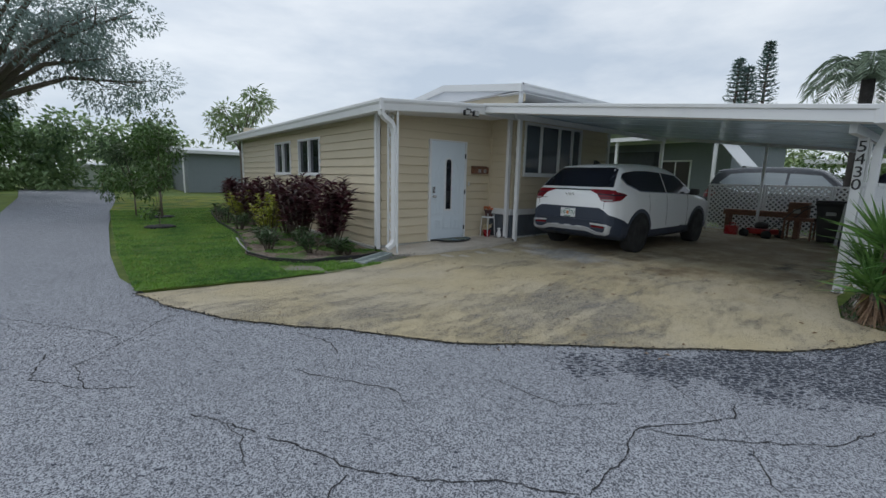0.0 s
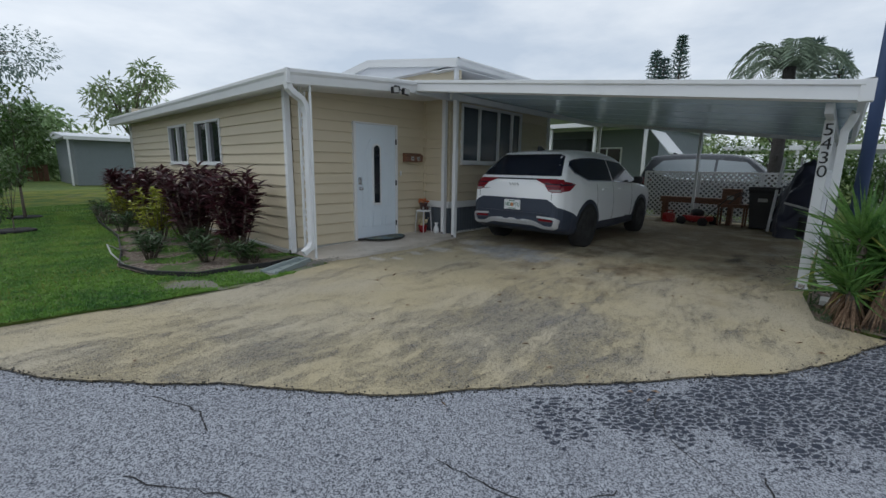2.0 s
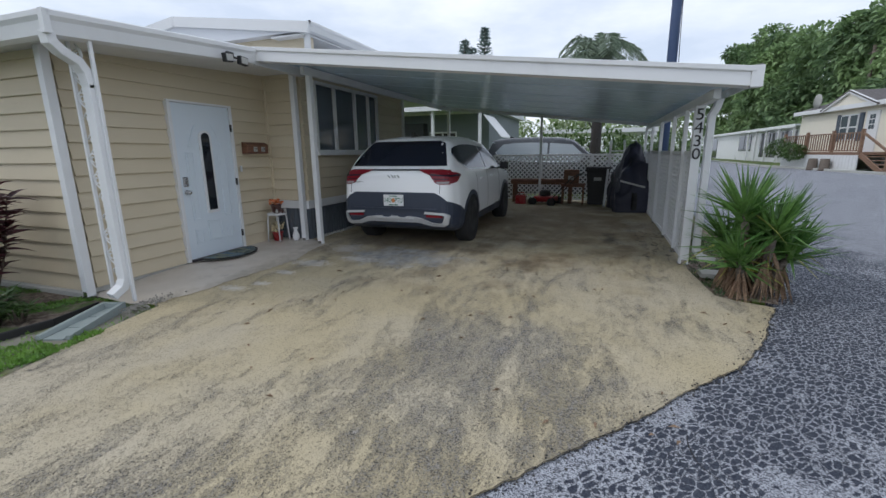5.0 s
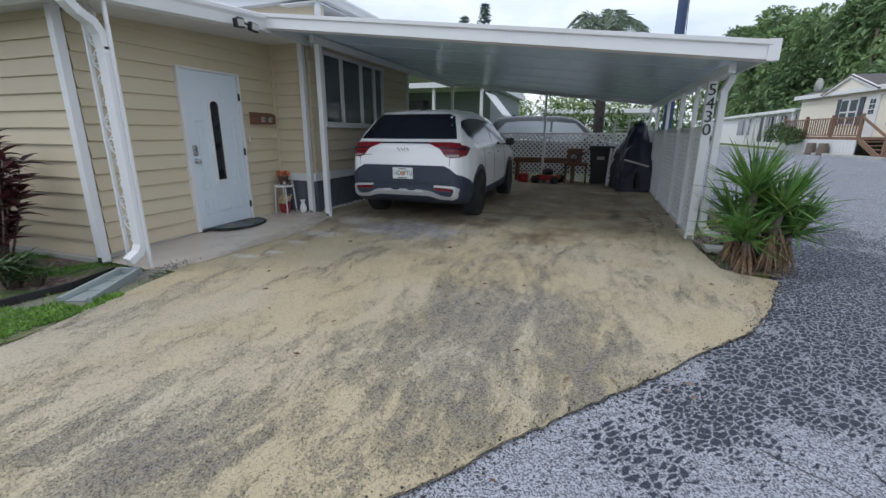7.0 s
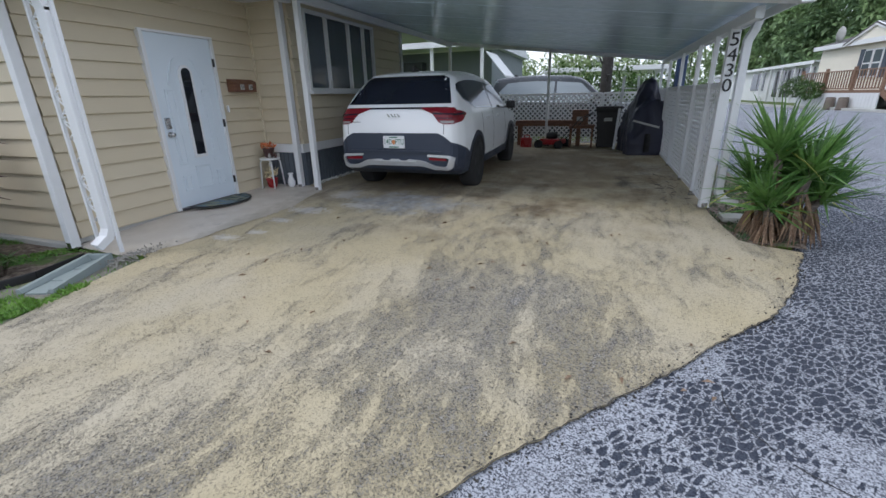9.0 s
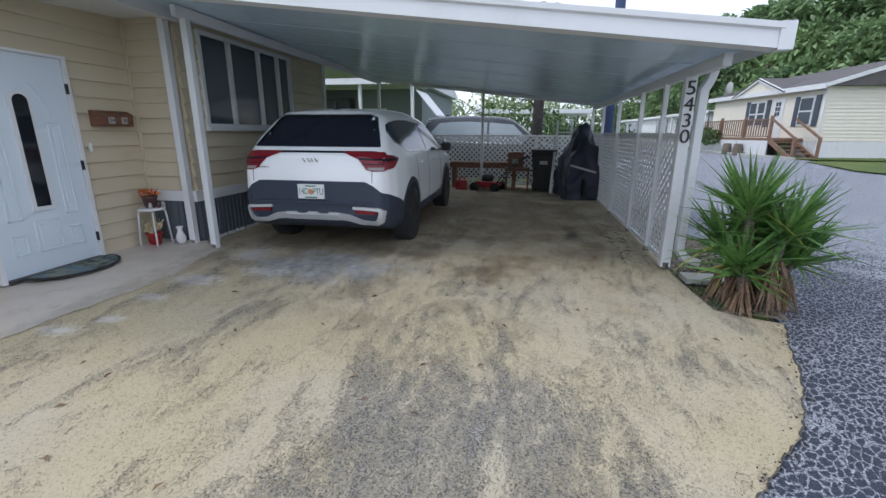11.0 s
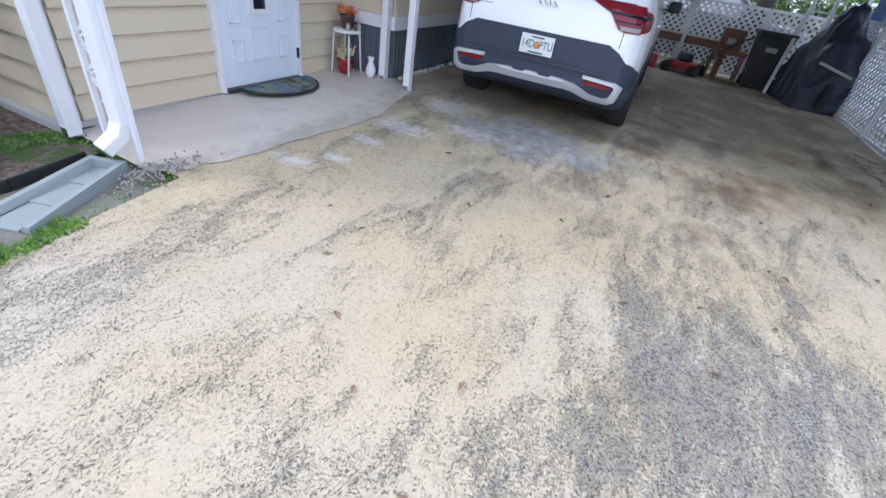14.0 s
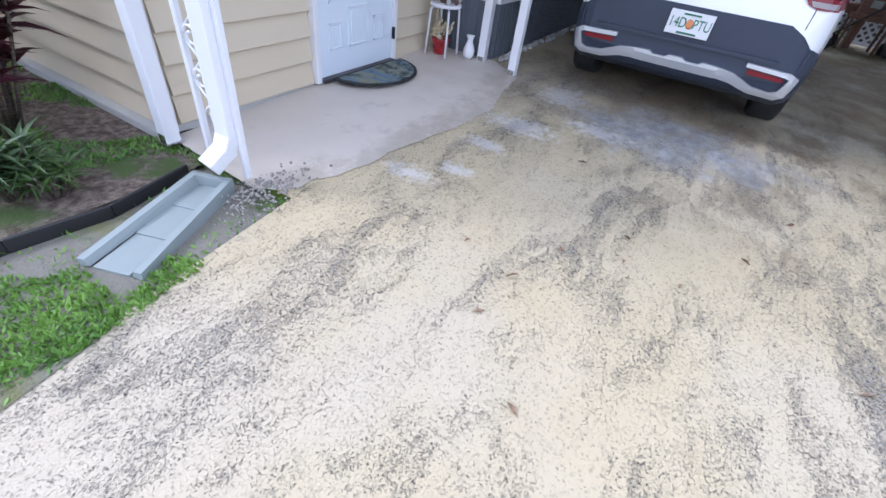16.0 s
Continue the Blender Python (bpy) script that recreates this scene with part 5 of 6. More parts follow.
# ---------------------------------------------------------------- at the back of the carport
bn = thing("timber_bench", (13.2, 3.45, FLOOR), "weathered brown timber bench by the lattice", "bench")
Mesh().box(-0.16, 0.16, -0.85, 0.85, 0.52, 0.66, M_WOODB, 0.01).make("plank", bn)
for y in (-0.75, 0.75):
    Mesh().box(-0.13, 0.13, y - 0.05, y + 0.05, 0, 0.52, M_WOODB, 0.008).make("leg", bn)
ch = thing("wooden_table", (13.0, 2.62, FLOOR), "small reddish wooden side table with slim legs", "table")
Mesh().box(-0.22, 0.22, -0.3, 0.3, 0.48, 0.56, M_WOODB, 0.008).make("top", ch)
for x in (-0.19, 0.19):
    for y in (-0.26, 0.26):
        Mesh().box(x - 0.02, x + 0.02, y - 0.02, y + 0.02, 0, 0.48, M_WOODB, 0.004).make("leg", ch)
bx = thing("cardboard_box", (13.0, 2.67, FLOOR + 0.56), "brown wooden box with a white tag on the table", "box")
Mesh().box(-0.15, 0.15, -0.19, 0.19, 0, 0.36, M_WOODB, 0.006).make("body", bx)
Mesh().box(-0.156, -0.15, -0.06, 0.08, 0.1, 0.2, M_CURTAIN).make("label", bx)
bi = thing("trash_bin", (12.9, 2.02, FLOOR), "tall black plastic wheeled trash bin", "trash bin")
m = Mesh()
v = []
for z, a, b in ((0.05, 0.2, 0.2), (0.86, 0.27, 0.27), (0.92, 0.29, 0.29), (0.95, 0.29, 0.29)):
    v += [(-a, -b, z), (a, -b, z), (a, b, z), (-a, b, z)]
m.add(v, [(3, 2, 1, 0), (12, 13, 14, 15), *[(i * 4 + k, i * 4 + (k + 1) % 4, i * 4 + 4 + (k + 1) % 4, i * 4 + 4 + k) for i in range(3) for k in range(4)]], M_BLACK)
m.make("body", bi)
m = Mesh()
m.box(-0.3, 0.31, -0.3, 0.3, 0.95, 1.0, M_BLACK, 0.02).box(0.28, 0.36, -0.2, 0.2, 0.93, 0.97, M_BLACK, 0.01)
m.make("lid", bi)
Mesh().box(-0.262, -0.25, -0.09, 0.09, 0.66, 0.74, M_CURTAIN).make("printed_mark", bi)
for y in (-0.2, 0.2):
    Mesh().tube([(0.2, y - 0.03, 0.1), (0.2, y + 0.03, 0.1)], 0.1, M_RUBBER, 16).make("wheel", bi)
# covered machine
cv = thing("covered_motorcycle", (12.2, 1.33, FLOOR), "machine under a dark nylon cover with a pale reflective stripe", "cover")
m = Mesh()
NU, NV = 48, 28
V = []
for i in range(NU + 1):
    s = i / NU
    x = -0.95 + 1.9 * s
    top = 0.98 + 0.62 * math.exp(-((s - 0.45) / 0.2) ** 2) + 0.06 * math.sin(s * 9)
    top *= min(1, 0.6 + 3 * s, 0.5 + 3.5 * (1 - s))
    for j in range(NV + 1):
        a = math.pi * j / NV
        w = 0.40 + 0.05 * math.sin(s * 12)
        fold = 0.07 * noise.noise(Vector((x * 5, a * 3, 0))) + 0.035 * noise.noise(Vector((x * 16, a * 8, 2))) + 0.012 * math.sin(x * 30 + a * 3)
        y = -math.copysign(abs(math.cos(a)) ** 0.6, math.cos(a)) * (w + fold) * (0.55 + 0.45 * (1 - math.sin(a) ** 3))
        lean = 1.0 + 0.16 * math.cos(a)
        z = top * math.sin(a) ** 0.6 * lean + fold
        V.append((x, y, max(0.03, z)))
F = [(i * (NV + 1) + j, i * (NV + 1) + j + 1, (i + 1) * (NV + 1) + j + 1, (i + 1) * (NV + 1) + j) for i in range(NU) for j in range(NV)]
F += [tuple(range(NV + 1)), tuple(range(NU * (NV + 1), (NU + 1) * (NV + 1)))[::-1]]
m.add(V, F, M_COVER, True)
m.make("cover", cv)
m = Mesh()
m.beam((-0.99, 0.36, 0.74), (-1.0, -0.22, 0.60), 0.01, 0.04, M_CURTAIN, (0, 0, 1))
m.make("reflective_stripe", cv)
cv.rotation_euler = (0, 0, radians(8))
cv.scale = (0.8, 0.9, 1.0)
Mesh().tube([(-0.75, -0.06, 0.28), (-0.75, 0.06, 0.28)], 0.28, M_RUBBER, 20).make("wheel", cv)
# ladder
ld = thing("step_ladder", (12.75, 1.60, FLOOR), "white folding step ladder standing open", "ladder")
m = Mesh()
for y in (-0.2, 0.2):
    m.beam((-0.3, y * 1.2, 0), (0.0, y * 0.75, 1.65), 0.03, 0.055, M_WHITE, (0, 1, 0), 0.004)
    m.beam((0.32, y * 1.2, 0), (0.02, y * 0.75, 1.6), 0.025, 0.035, M_WHITE, (0, 1, 0), 0.004)
m.make("rail", ld)
for i in range(1, 6):
    s = i / 6
    Mesh().box(-0.3 + 0.3 * s - 0.04, -0.3 + 0.3 * s + 0.04, -0.22 + 0.07 * s, 0.22 - 0.07 * s, 1.65 * s, 1.65 * s + 0.025, M_WHITE, 0.004).make("tread", ld)
# mower and petrol can
mw = thing("lawn_mower", (12.75, 3.3, FLOOR), "red and black push lawn mower by the bench", "lawn mower", "", 75)
m = Mesh()
m.box(-0.28, 0.28, -0.24, 0.24, 0.1, 0.24, M_RED, 0.05)
m.make("deck", mw)
Mesh().lathe([(0.13, 0.24), (0.15, 0.28), (0.14, 0.36), (0.08, 0.4)], M_BLACK, (0.02, 0, 0), 16).make("engine", mw)
for x in (-0.26, 0.26):
    for y in (-0.27, 0.27):
        Mesh().tube([(x, y - 0.025, 0.11), (x, y + 0.025, 0.11)], 0.11, M_RUBBER, 16).make("wheel", mw)
Mesh().tube([(-0.25, 0.2, 0.2), (-0.75, 0.2, 0.75), (-0.95, 0.18, 0.85), (-0.95, -0.18, 0.85), (-0.75, -0.2, 0.75), (-0.25, -0.2, 0.2)], 0.013, M_BLACK, 6).make("handle", mw)
gc = thing("petrol_can", (12.7, 3.95, FLOOR), "red plastic petrol can on the concrete", "petrol can")
Mesh().box(-0.1, 0.1, -0.14, 0.14, 0, 0.26, M_RED, 0.04).make("body", gc)
Mesh().tube([(0, -0.08, 0.25), (0, -0.08, 0.32), (0, 0.06, 0.32), (0, 0.06, 0.25)], 0.015, M_RED, 6).make("handle", gc)

# rain pipe at the number post
dp2 = thing("downspout", (6.99, 0.8, 0.1), "white rain pipe beside the number post with a bottom elbow", "downspout")
m = Mesh()
pipe(m, [(-0.02, -0.06, 2.06), (-0.02, -0.04, 1.98), (0.0, 0.0, 1.88), (0.0, 0.0, 0.28), (-0.03, -0.05, 0.2), (-0.04, -0.18, 0.16)], 0.1, 0.075)
m.make("pipe", dp2)
cb = thing("splash_block", (6.9, 0.55, 0.07), "grey concrete splash block under the rain pipe", "splash block")
Mesh().box(-0.12, 0.12, -0.2, 0.2, 0, 0.06, M_CONC, 0.012).make("body", cb)

# ---------------------------------------------------------------- planting
M_RED_LEAF = leafy("dark_red_leaf", (0.03, 0.014, 0.018), (0.085, 0.024, 0.032), 0.35, 5)
M_YEL_LEAF = leafy("yellow_green_leaf", (0.14, 0.20, 0.02), (0.40, 0.40, 0.05), 0.4, 5)
M_GRN_LEAF = leafy("green_leaf", (0.03, 0.07, 0.015), (0.075, 0.14, 0.03), 0.4, 3)
M_DK_LEAF = leafy("dark_green_leaf", (0.03, 0.062, 0.025), (0.07, 0.12, 0.045), 0.45, 1.5)
M_YUCCA = leafy("yucca_leaf", (0.05, 0.13, 0.035), (0.145, 0.27, 0.07), 0.32, 4)
M_YUCCA2 = leafy("yellowed_yucca_leaf", (0.25, 0.30, 0.05), (0.40, 0.38, 0.10), 0.4, 4)
M_DEAD = leafy("dead_leaf", (0.15, 0.09, 0.055), (0.30, 0.21, 0.14), 0.8, 6)
M_GRASS = leafy("grass_blade", (0.055, 0.16, 0.03), (0.17, 0.31, 0.05), 0.5, 1.2)
# distance haze is painted into these two paler leaf colours
M_HAZE_LEAF = leafy("hazed_leaf", (0.13, 0.20, 0.10), (0.31, 0.39, 0.18), 0.6, 0.25)
M_BLUE_LEAF = leafy("hazed_oak_leaf", (0.16, 0.225, 0.22), (0.28, 0.355, 0.33), 0.5, 0.5)


# woodland and pine greens lifted too, so their colour carries the haze
M_WOOD_LEAF = leafy("woodland_leaf", (0.085, 0.15, 0.075), (0.27, 0.38, 0.17), 0.6, 0.22)
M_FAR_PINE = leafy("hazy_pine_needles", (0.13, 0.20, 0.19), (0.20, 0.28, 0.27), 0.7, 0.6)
M_PALM = leafy("silvery_palm_leaf", (0.16, 0.22, 0.16), (0.30, 0.37, 0.27), 0.45, 2)


def unit(n):
    d = np.random.normal(size=(n, 3))
    return d / np.linalg.norm(d, axis=1, keepdims=True)


def bush(at, h, r, m, label, stems=14, per=26, ll=0.17, lw=0.045, cat="shrub"):
    """Upright stems that carry whorls of leaves, fuller towards the tips."""
    e = thing("shrub", at, label, cat, "shrubs in the bed")
    s = Mesh()
    P, D = [], []
    for i in range(stems):
        a, q = np.random.uniform(0, 6.28), math.sqrt(np.random.uniform(0, 1)) * r
        hh = h * np.random.uniform(0.62, 0.97)
        tip = np.array([q * math.cos(a), q * math.sin(a), hh])
        base = np.array([tip[0] * 0.3, tip[1] * 0.3, 0.0])
        mid = (tip + base) / 2 + np.array([tip[0] * 0.12, tip[1] * 0.12, 0.05])
        s.tube([base, mid, tip], [0.013, 0.010, 0.005], M_BARK, 5)
        for k in range(per):
            t = np.random.uniform(0.12, 1.0) ** 0.65
            p = base * (1 - t) ** 2 + 2 * mid * t * (1 - t) + tip * t * t
            ang = np.random.uniform(0, 6.28)
            P.append(p)
            D.append((math.cos(ang), math.sin(ang), np.random.uniform(0.15, 1.1)))
    s.make("stems", e)
    leaves("leaves", np.array(P), np.array(D), np.random.uniform(0.7, 1.25, len(P)) * ll, lw, m, e, None, 0.25, 0.35, 3)
    return e


np.random.seed(5)
for x, y, h, r in ((3.30, 7.85, 1.42, 0.42), (3.15, 9.15, 1.5, 0.58), (3.3, 10.3, 1.4, 0.45), (3.2, 12.2, 1.38, 0.5), (3.2, 13.8, 1.3, 0.5), (3.3, 15.2, 1.35, 0.45)):
    bush((x, y, lawn_rise(x, y) + 0.02), h, r, M_RED_LEAF, "dark red cordyline shrub with long narrow leaves", 24, 42, 0.23, 0.055)
for x, y, h, r in ((2.75, 10.0, 1.05, 0.4), (2.9, 12.9, 1.0, 0.42)):
    bush((x, y, lawn_rise(x, y) + 0.02), h, r, M_YEL_LEAF, "yellow-green croton shrub in the garden bed", 20, 34, 0.12, 0.05)
for x, y, h, r in ((2.2, 8.3, 0.38, 0.22), (2.75, 7.55, 0.36, 0.24), (2.35, 9.0, 0.36, 0.22), (2.5, 11.6, 0.45, 0.3), (2.55, 13.3, 0.6, 0.35), (2.65, 14.8, 0.5, 0.35), (3.1, 7.1, 0.3, 0.18), (2.9, 8.4, 0.4, 0.2)):
    bush((x, y, lawn_rise(x, y) + 0.02), h, r, M_DK_LEAF, "low dark green strappy plant in the bed", 10, 20, 0.2, 0.022)
# near red plant at the wall, bare stem
bush((3.2, 6.98, lawn_rise(3.2, 6.98) + 0.02), 0.2, 0.14, M_GRN_LEAF, "small tuft of green grassy leaves in soil", 8, 16, 0.16, 0.014)

# bed edging and mulch rings
ed = Mesh()
pts = [(3.75, 6.75), (3.3, 6.66), (2.9, 6.72), (2.35, 6.78), (1.95, 7.35), (1.78, 8.1), (2.02, 9.2), (2.32, 11), (2.5, 14), (2.9, 17)]
for (a, b), (c, d) in zip(pts, pts[1:]):
    ed.beam((a, b, lawn_rise(a, b) + 0.035), (c, d, lawn_rise(c, d) + 0.035), 0.02, 0.075, M_BLACK, (0, 0, 1), 0.008)
tagged(ed.make("bed_edging"), "black plastic edging strip round the flower bed", "edging", "", "structure")
hs = thing("garden_hose", (1.85, 8.2, 0.06), "pale garden hose lying on the bed edge", "hose")
Mesh().tube([(0, 0, 0.02), (-0.08, 0.3, 0.15), (-0.05, 0.7, 0.22), (0.12, 0.9, 0.1), (0.3, 1.2, 0.02)], 0.012, M_CURTAIN, 7).make("hose", hs)


def inside(x, y, poly):
    hit = False
    for (x0, y0), (x1, y1) in zip(poly, poly[1:] + poly[:1]):
        if (y0 > y) != (y1 > y) and x < (x1 - x0) * (y - y0) / (y1 - y0) + x0:
            hit = not hit
    return hit


np.random.seed(11)
BED = [(2.35, 6.75), (3.95, 6.75), (3.95, 17), (2.9, 17), (2.5, 14), (2.3, 11), (2.0, 9.2), (1.75, 8.1), (1.9, 7.4)]
P = []
while len(P) < 115000:
    x, y = np.random.uniform(-0.1, 3.9), 5.93 + 14 * np.random.uniform(0, 1) ** 1.8
    if not inside(x, y, LAWN):
        continue
    bare = noise.noise(Vector((x * 1.7, y * 1.7, 3.0)))
    bed = inside(x, y, BED)
    if bed and bare < 0.1:
        continue
    if 3.02 < x < 3.85 and 0.36 * (x - 3.13) + 6.13 < y < 0.36 * (x - 3.13) + 6.5:
        continue
    near = x > 1.9 and y < 6.8
    if near and bare < 0.08 and np.random.uniform() < 0.95:
        continue
    P.append((x, y, lawn_rise(x, y) + (0.03 if bed else 0)))
P = np.array(P)
D = np.random.normal(size=P.shape) * 0.75 + np.array([0, 0, 0.75])
D[:, 2] = np.abs(D[:, 2])
L = np.random.uniform(0.018, 0.045, len(P))
tagged(leaves("grass", P, D, L, np.random.uniform(0.007, 0.016, len(P)), M_GRASS), "short bright green lawn of mixed grass and clover", "grass", "", "stuff")
# weeds along the planting strip
P = np.stack([np.random.uniform(6.1, 13, 2600), np.random.uniform(0.1, 0.85, 2600), np.full(2600, 0.05)], 1)
P = P[(P[:, 0] > 6.6) | (P[:, 1] > 0.25)]
tagged(leaves("weeds", P, np.random.normal(size=P.shape) * 0.8 + np.array([0, 0, 0.8]), np.random.uniform(0.03, 0.09, len(P)), 0.018, M_DK_LEAF), "low weeds growing beside the lattice", "weeds", "", "stuff")

# yucca clump
np.random.seed(21)
yu = thing("yucca", (6.28, 0.42, 0.04), "big clump of green sword-leaved yucca with dead leaves at its foot", "yucca")
heads = [(0.0, 0.12, 0.90, 0.62), (-0.1, -0.18, 0.74, 0.58), (0.28, -0.22, 0.62, 0.6), (0.2, 0.2, 0.55, 0.55), (0.45, -0.1, 0.5, 0.55), (-0.12, 0.15, 0.42, 0.5), (0.1, -0.42, 0.48, 0.52), (0.5, -0.4, 0.42, 0.5)]
tk = Mesh()
P, D, LL, P2, D2, P3, D3 = [], [], [], [], [], [], []
for hx, hy, hz, ln in heads:
    hx, hy = hx * 0.85, hy * 0.85
    tk.tube([(hx * 0.35, hy * 0.35, 0.0), (hx * 0.7, hy * 0.7, hz * 0.5), (hx, hy, hz)], [0.05, 0.045, 0.035], M_BARK, 8)
    for k in range(80):
        a, up = np.random.uniform(0, 6.28), np.random.uniform(-0.4, 2.6)
        d = (math.cos(a), math.sin(a), up)
        p = (hx + 0.02 * d[0], hy + 0.02 * d[1], hz - 0.1 + 0.14 * np.random.uniform())
        if up < -0.1 and np.random.uniform() < 0.4:
            P2.append(p)
            D2.append(d)
        else:
            P.append(p)
            D.append(d)
            LL.append(ln * np.random.uniform(0.75, 1.12))
    for k in range(36):
        a = np.random.uniform(0, 6.28)
        P3.append((hx * 0.8 + 0.04 * math.cos(a), hy * 0.8 + 0.04 * math.sin(a), hz * np.random.uniform(0.25, 0.75)))
        D3.append((0.35 * math.cos(a), 0.35 * math.sin(a), -0.8))
tk.make("trunk", yu)
leaves("leaves", P, D, np.array(LL) * 0.97, 0.046, M_YUCCA, yu, None, 0.3, 0.07, 4)
leaves("yellowed_leaves", P2, D2, 0.5, 0.04, M_YUCCA2, yu, None, 0.3, 0.35, 4)
leaves("dead_leaves", P3, D3, np.random.uniform(0.2, 0.38, len(P3)), 0.028, M_DEAD, yu, None, 0.3, 0.1, 3)

# fallen leaves and twigs on the drive
np.random.seed(31)
spots = [(2.42, 2.48), (3.9, 1.52), (5.5, 1.0), (5.6, 0.75), (5.3, 0.85), (6.3, 1.9), (5.0, 3.9), (4.2, 5.2), (4.6, 4.2), (5.7, 1.9), (7.4, 1.3), (3.0, 3.9), (1.2, 4.6), (6.0, 2.6), (5.9, 1.3), (5.2, 0.7)]
P = [(x, y, (rise(x, y) if inside(x, y, DRIVE) else 0) + 0.014) for x, y in spots] + [(x, y, rise(x, y) + 0.012) for x, y in zip(np.random.uniform(3, 9, 40), np.random.uniform(1.3, 5.5, 40))]
D = np.random.normal(size=(len(P), 3)) * np.array([1, 1, 0.12])
tagged(leaves("fallen_leaves", P, D, np.random.uniform(0.025, 0.075, len(P)), 0.022, M_DEAD, None, None, 0.5), "scattered dry fallen leaves on the paving", "leaves", "", "stuff")
tw = Mesh()
for i in range(40):
    x, y = np.random.uniform(6.9, 9), np.random.uniform(1.0, 1.35)
    a, l = np.random.uniform(0, 3.1), np.random.uniform(0.05, 0.2)
    tw.tube([(x, y, FLOOR + 0.03), (x + l * math.cos(a), y + l * 0.5 * math.sin(a), FLOOR + 0.035)], 0.004, M_BARK, 4)
tagged(tw.make("twigs"), "dry twigs swept along the lattice foot", "twigs", "", "stuff")


# ---------------------------------------------------------------- trees
def crown(blobs, n, ll, lw, m, e, name="leaves", at=None):
    """Leaves scattered in and on uneven clumps. blobs: (x, y, z, radius)."""
    w = np.array([b[3] ** 2 for b in blobs])
    idx = np.random.choice(len(blobs), n, p=w / w.sum())
    b = np.array(blobs)[idx]
    u = unit(n)
    rad = b[:, 3:4] * np.random.uniform(0.35, 1.08, (n, 1)) ** 0.5
    p = b[:, :3] + u * rad * np.array([1, 1, 0.78])
    d = u + np.random.normal(size=(n, 3)) * 0.7 + np.array([0, 0, -0.15])
    return leaves(name, p, d, np.random.uniform(0.6, 1.3, n) * ll, lw, m, e, at, 0.2, 0.2)


def tree(at, h, r, m, label, trunk=0.14, n=3000, ll=0.14, lw=0.06, limbs=7, blobr=0.4, lean=(0, 0), low=0.4):
    e = thing("tree", at, label, "tree")
    s = Mesh()
    fork = Vector((lean[0] * 0.5, lean[1] * 0.5, h * low))
    s.tube([(0, 0, -0.1), (lean[0] * 0.2, lean[1] * 0.2, h * low * 0.5), fork], [trunk, trunk * 0.8, trunk * 0.7], M_BARK, 9)
    blobs = []
    for i in range(limbs):
        a = 6.28 * i / limbs + np.random.uniform(-0.3, 0.3)
        q = r * np.random.uniform(0.35, 1.0)
        tip = Vector((lean[0] + q * math.cos(a), lean[1] + q * math.sin(a), h * np.random.uniform(low + 0.12, 0.93)))
        mid = (fork + tip) / 2 + Vector((0, 0, 0.06 * h))
        s.tube([fork, mid, tip], [trunk * 0.5, trunk * 0.3, trunk * 0.1], M_BARK, 6)
        for j in range(3):
            v = mid.lerp(tip, 0.5 + 0.25 * j) + Vector(np.random.normal(size=3) * blobr * r * 0.55)
            blobs.append((v.x, v.y, v.z, blobr * r * np.random.uniform(0.55, 1.1)))
            s.tube([mid.lerp(tip, 0.3 + 0.2 * j), v], [trunk * 0.18, trunk * 0.05], M_BARK, 4)
    s.make("trunk", e)
    crown(blobs, n, ll, lw, m, e)
    return e


np.random.seed(41)
tree((1.35, 16.3, 0.03), 3.3, 0.95, M_GRN_LEAF, "young leafy green tree on the lawn with a mulch ring", 0.04, 2600, 0.13, 0.055, 8, 0.42, (0, 0), 0.25)
tree((0.75, 17.6, 0.03), 2.6, 0.75, M_DK_LEAF, "slim dark green sapling on the lawn edge", 0.03, 1500, 0.13, 0.05, 6, 0.42, (0, 0), 0.25)
tree((1.0, 13.4, 0.03), 1.6, 0.4, M_GRN_LEAF, "thin young sapling with sparse leaves", 0.015, 420, 0.12, 0.05, 6, 0.42, (0, 0), 0.2)
for x, y in ((1.35, 16.3), (1.0, 13.4)):
    rg = thing("tree_ring", (x, y, 0.04), "black rubber mulch ring round a sapling", "mulch ring", "mulch rings")
    Mesh().lathe([(0.34, 0), (0.36, 0.05), (0.3, 0.07), (0.05, 0.05)], M_RUBBER, (0, 0, 0), 20).make("ring", rg)
tree((4.3, 18.2, 0.03), 4.7, 1.15, M_HAZE_LEAF, "sparse frangipani tree with long drooping leaves", 0.07, 1000, 0.27, 0.075, 10, 0.32, (0, 0.2), 0.5)
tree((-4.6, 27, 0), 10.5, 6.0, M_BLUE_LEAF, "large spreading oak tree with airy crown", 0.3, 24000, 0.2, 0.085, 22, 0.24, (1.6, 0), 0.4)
tree((-5.6, 35, 0), 6.5, 2.8, M_GRN_LEAF, "mid-sized leafy tree beside the lane", 0.2, 3200, 0.35, 0.18, 8, 0.36, (0, 0), 0.3)


def woods(name, spots, n, ll, m, label):
    """A belt of trees as one mass of clumps. spots: (x, y, height, radius)."""
    blobs = []
    for x, y, h, r in spots:
        for k in range(24):
            z = h * np.random.uniform(0.08, 0.96)
            q = r * (1 - 0.5 * (z / h) ** 2)
            a = np.random.uniform(0, 6.28)
            blobs.append((x + q * 0.7 * math.cos(a), y + q * 0.7 * math.sin(a), z, r * np.random.uniform(0.22, 0.44)))
    ob = crown(blobs, n, ll, ll * 0.5, m, None, name)
    return tagged(ob, label, "trees", "", "stuff")


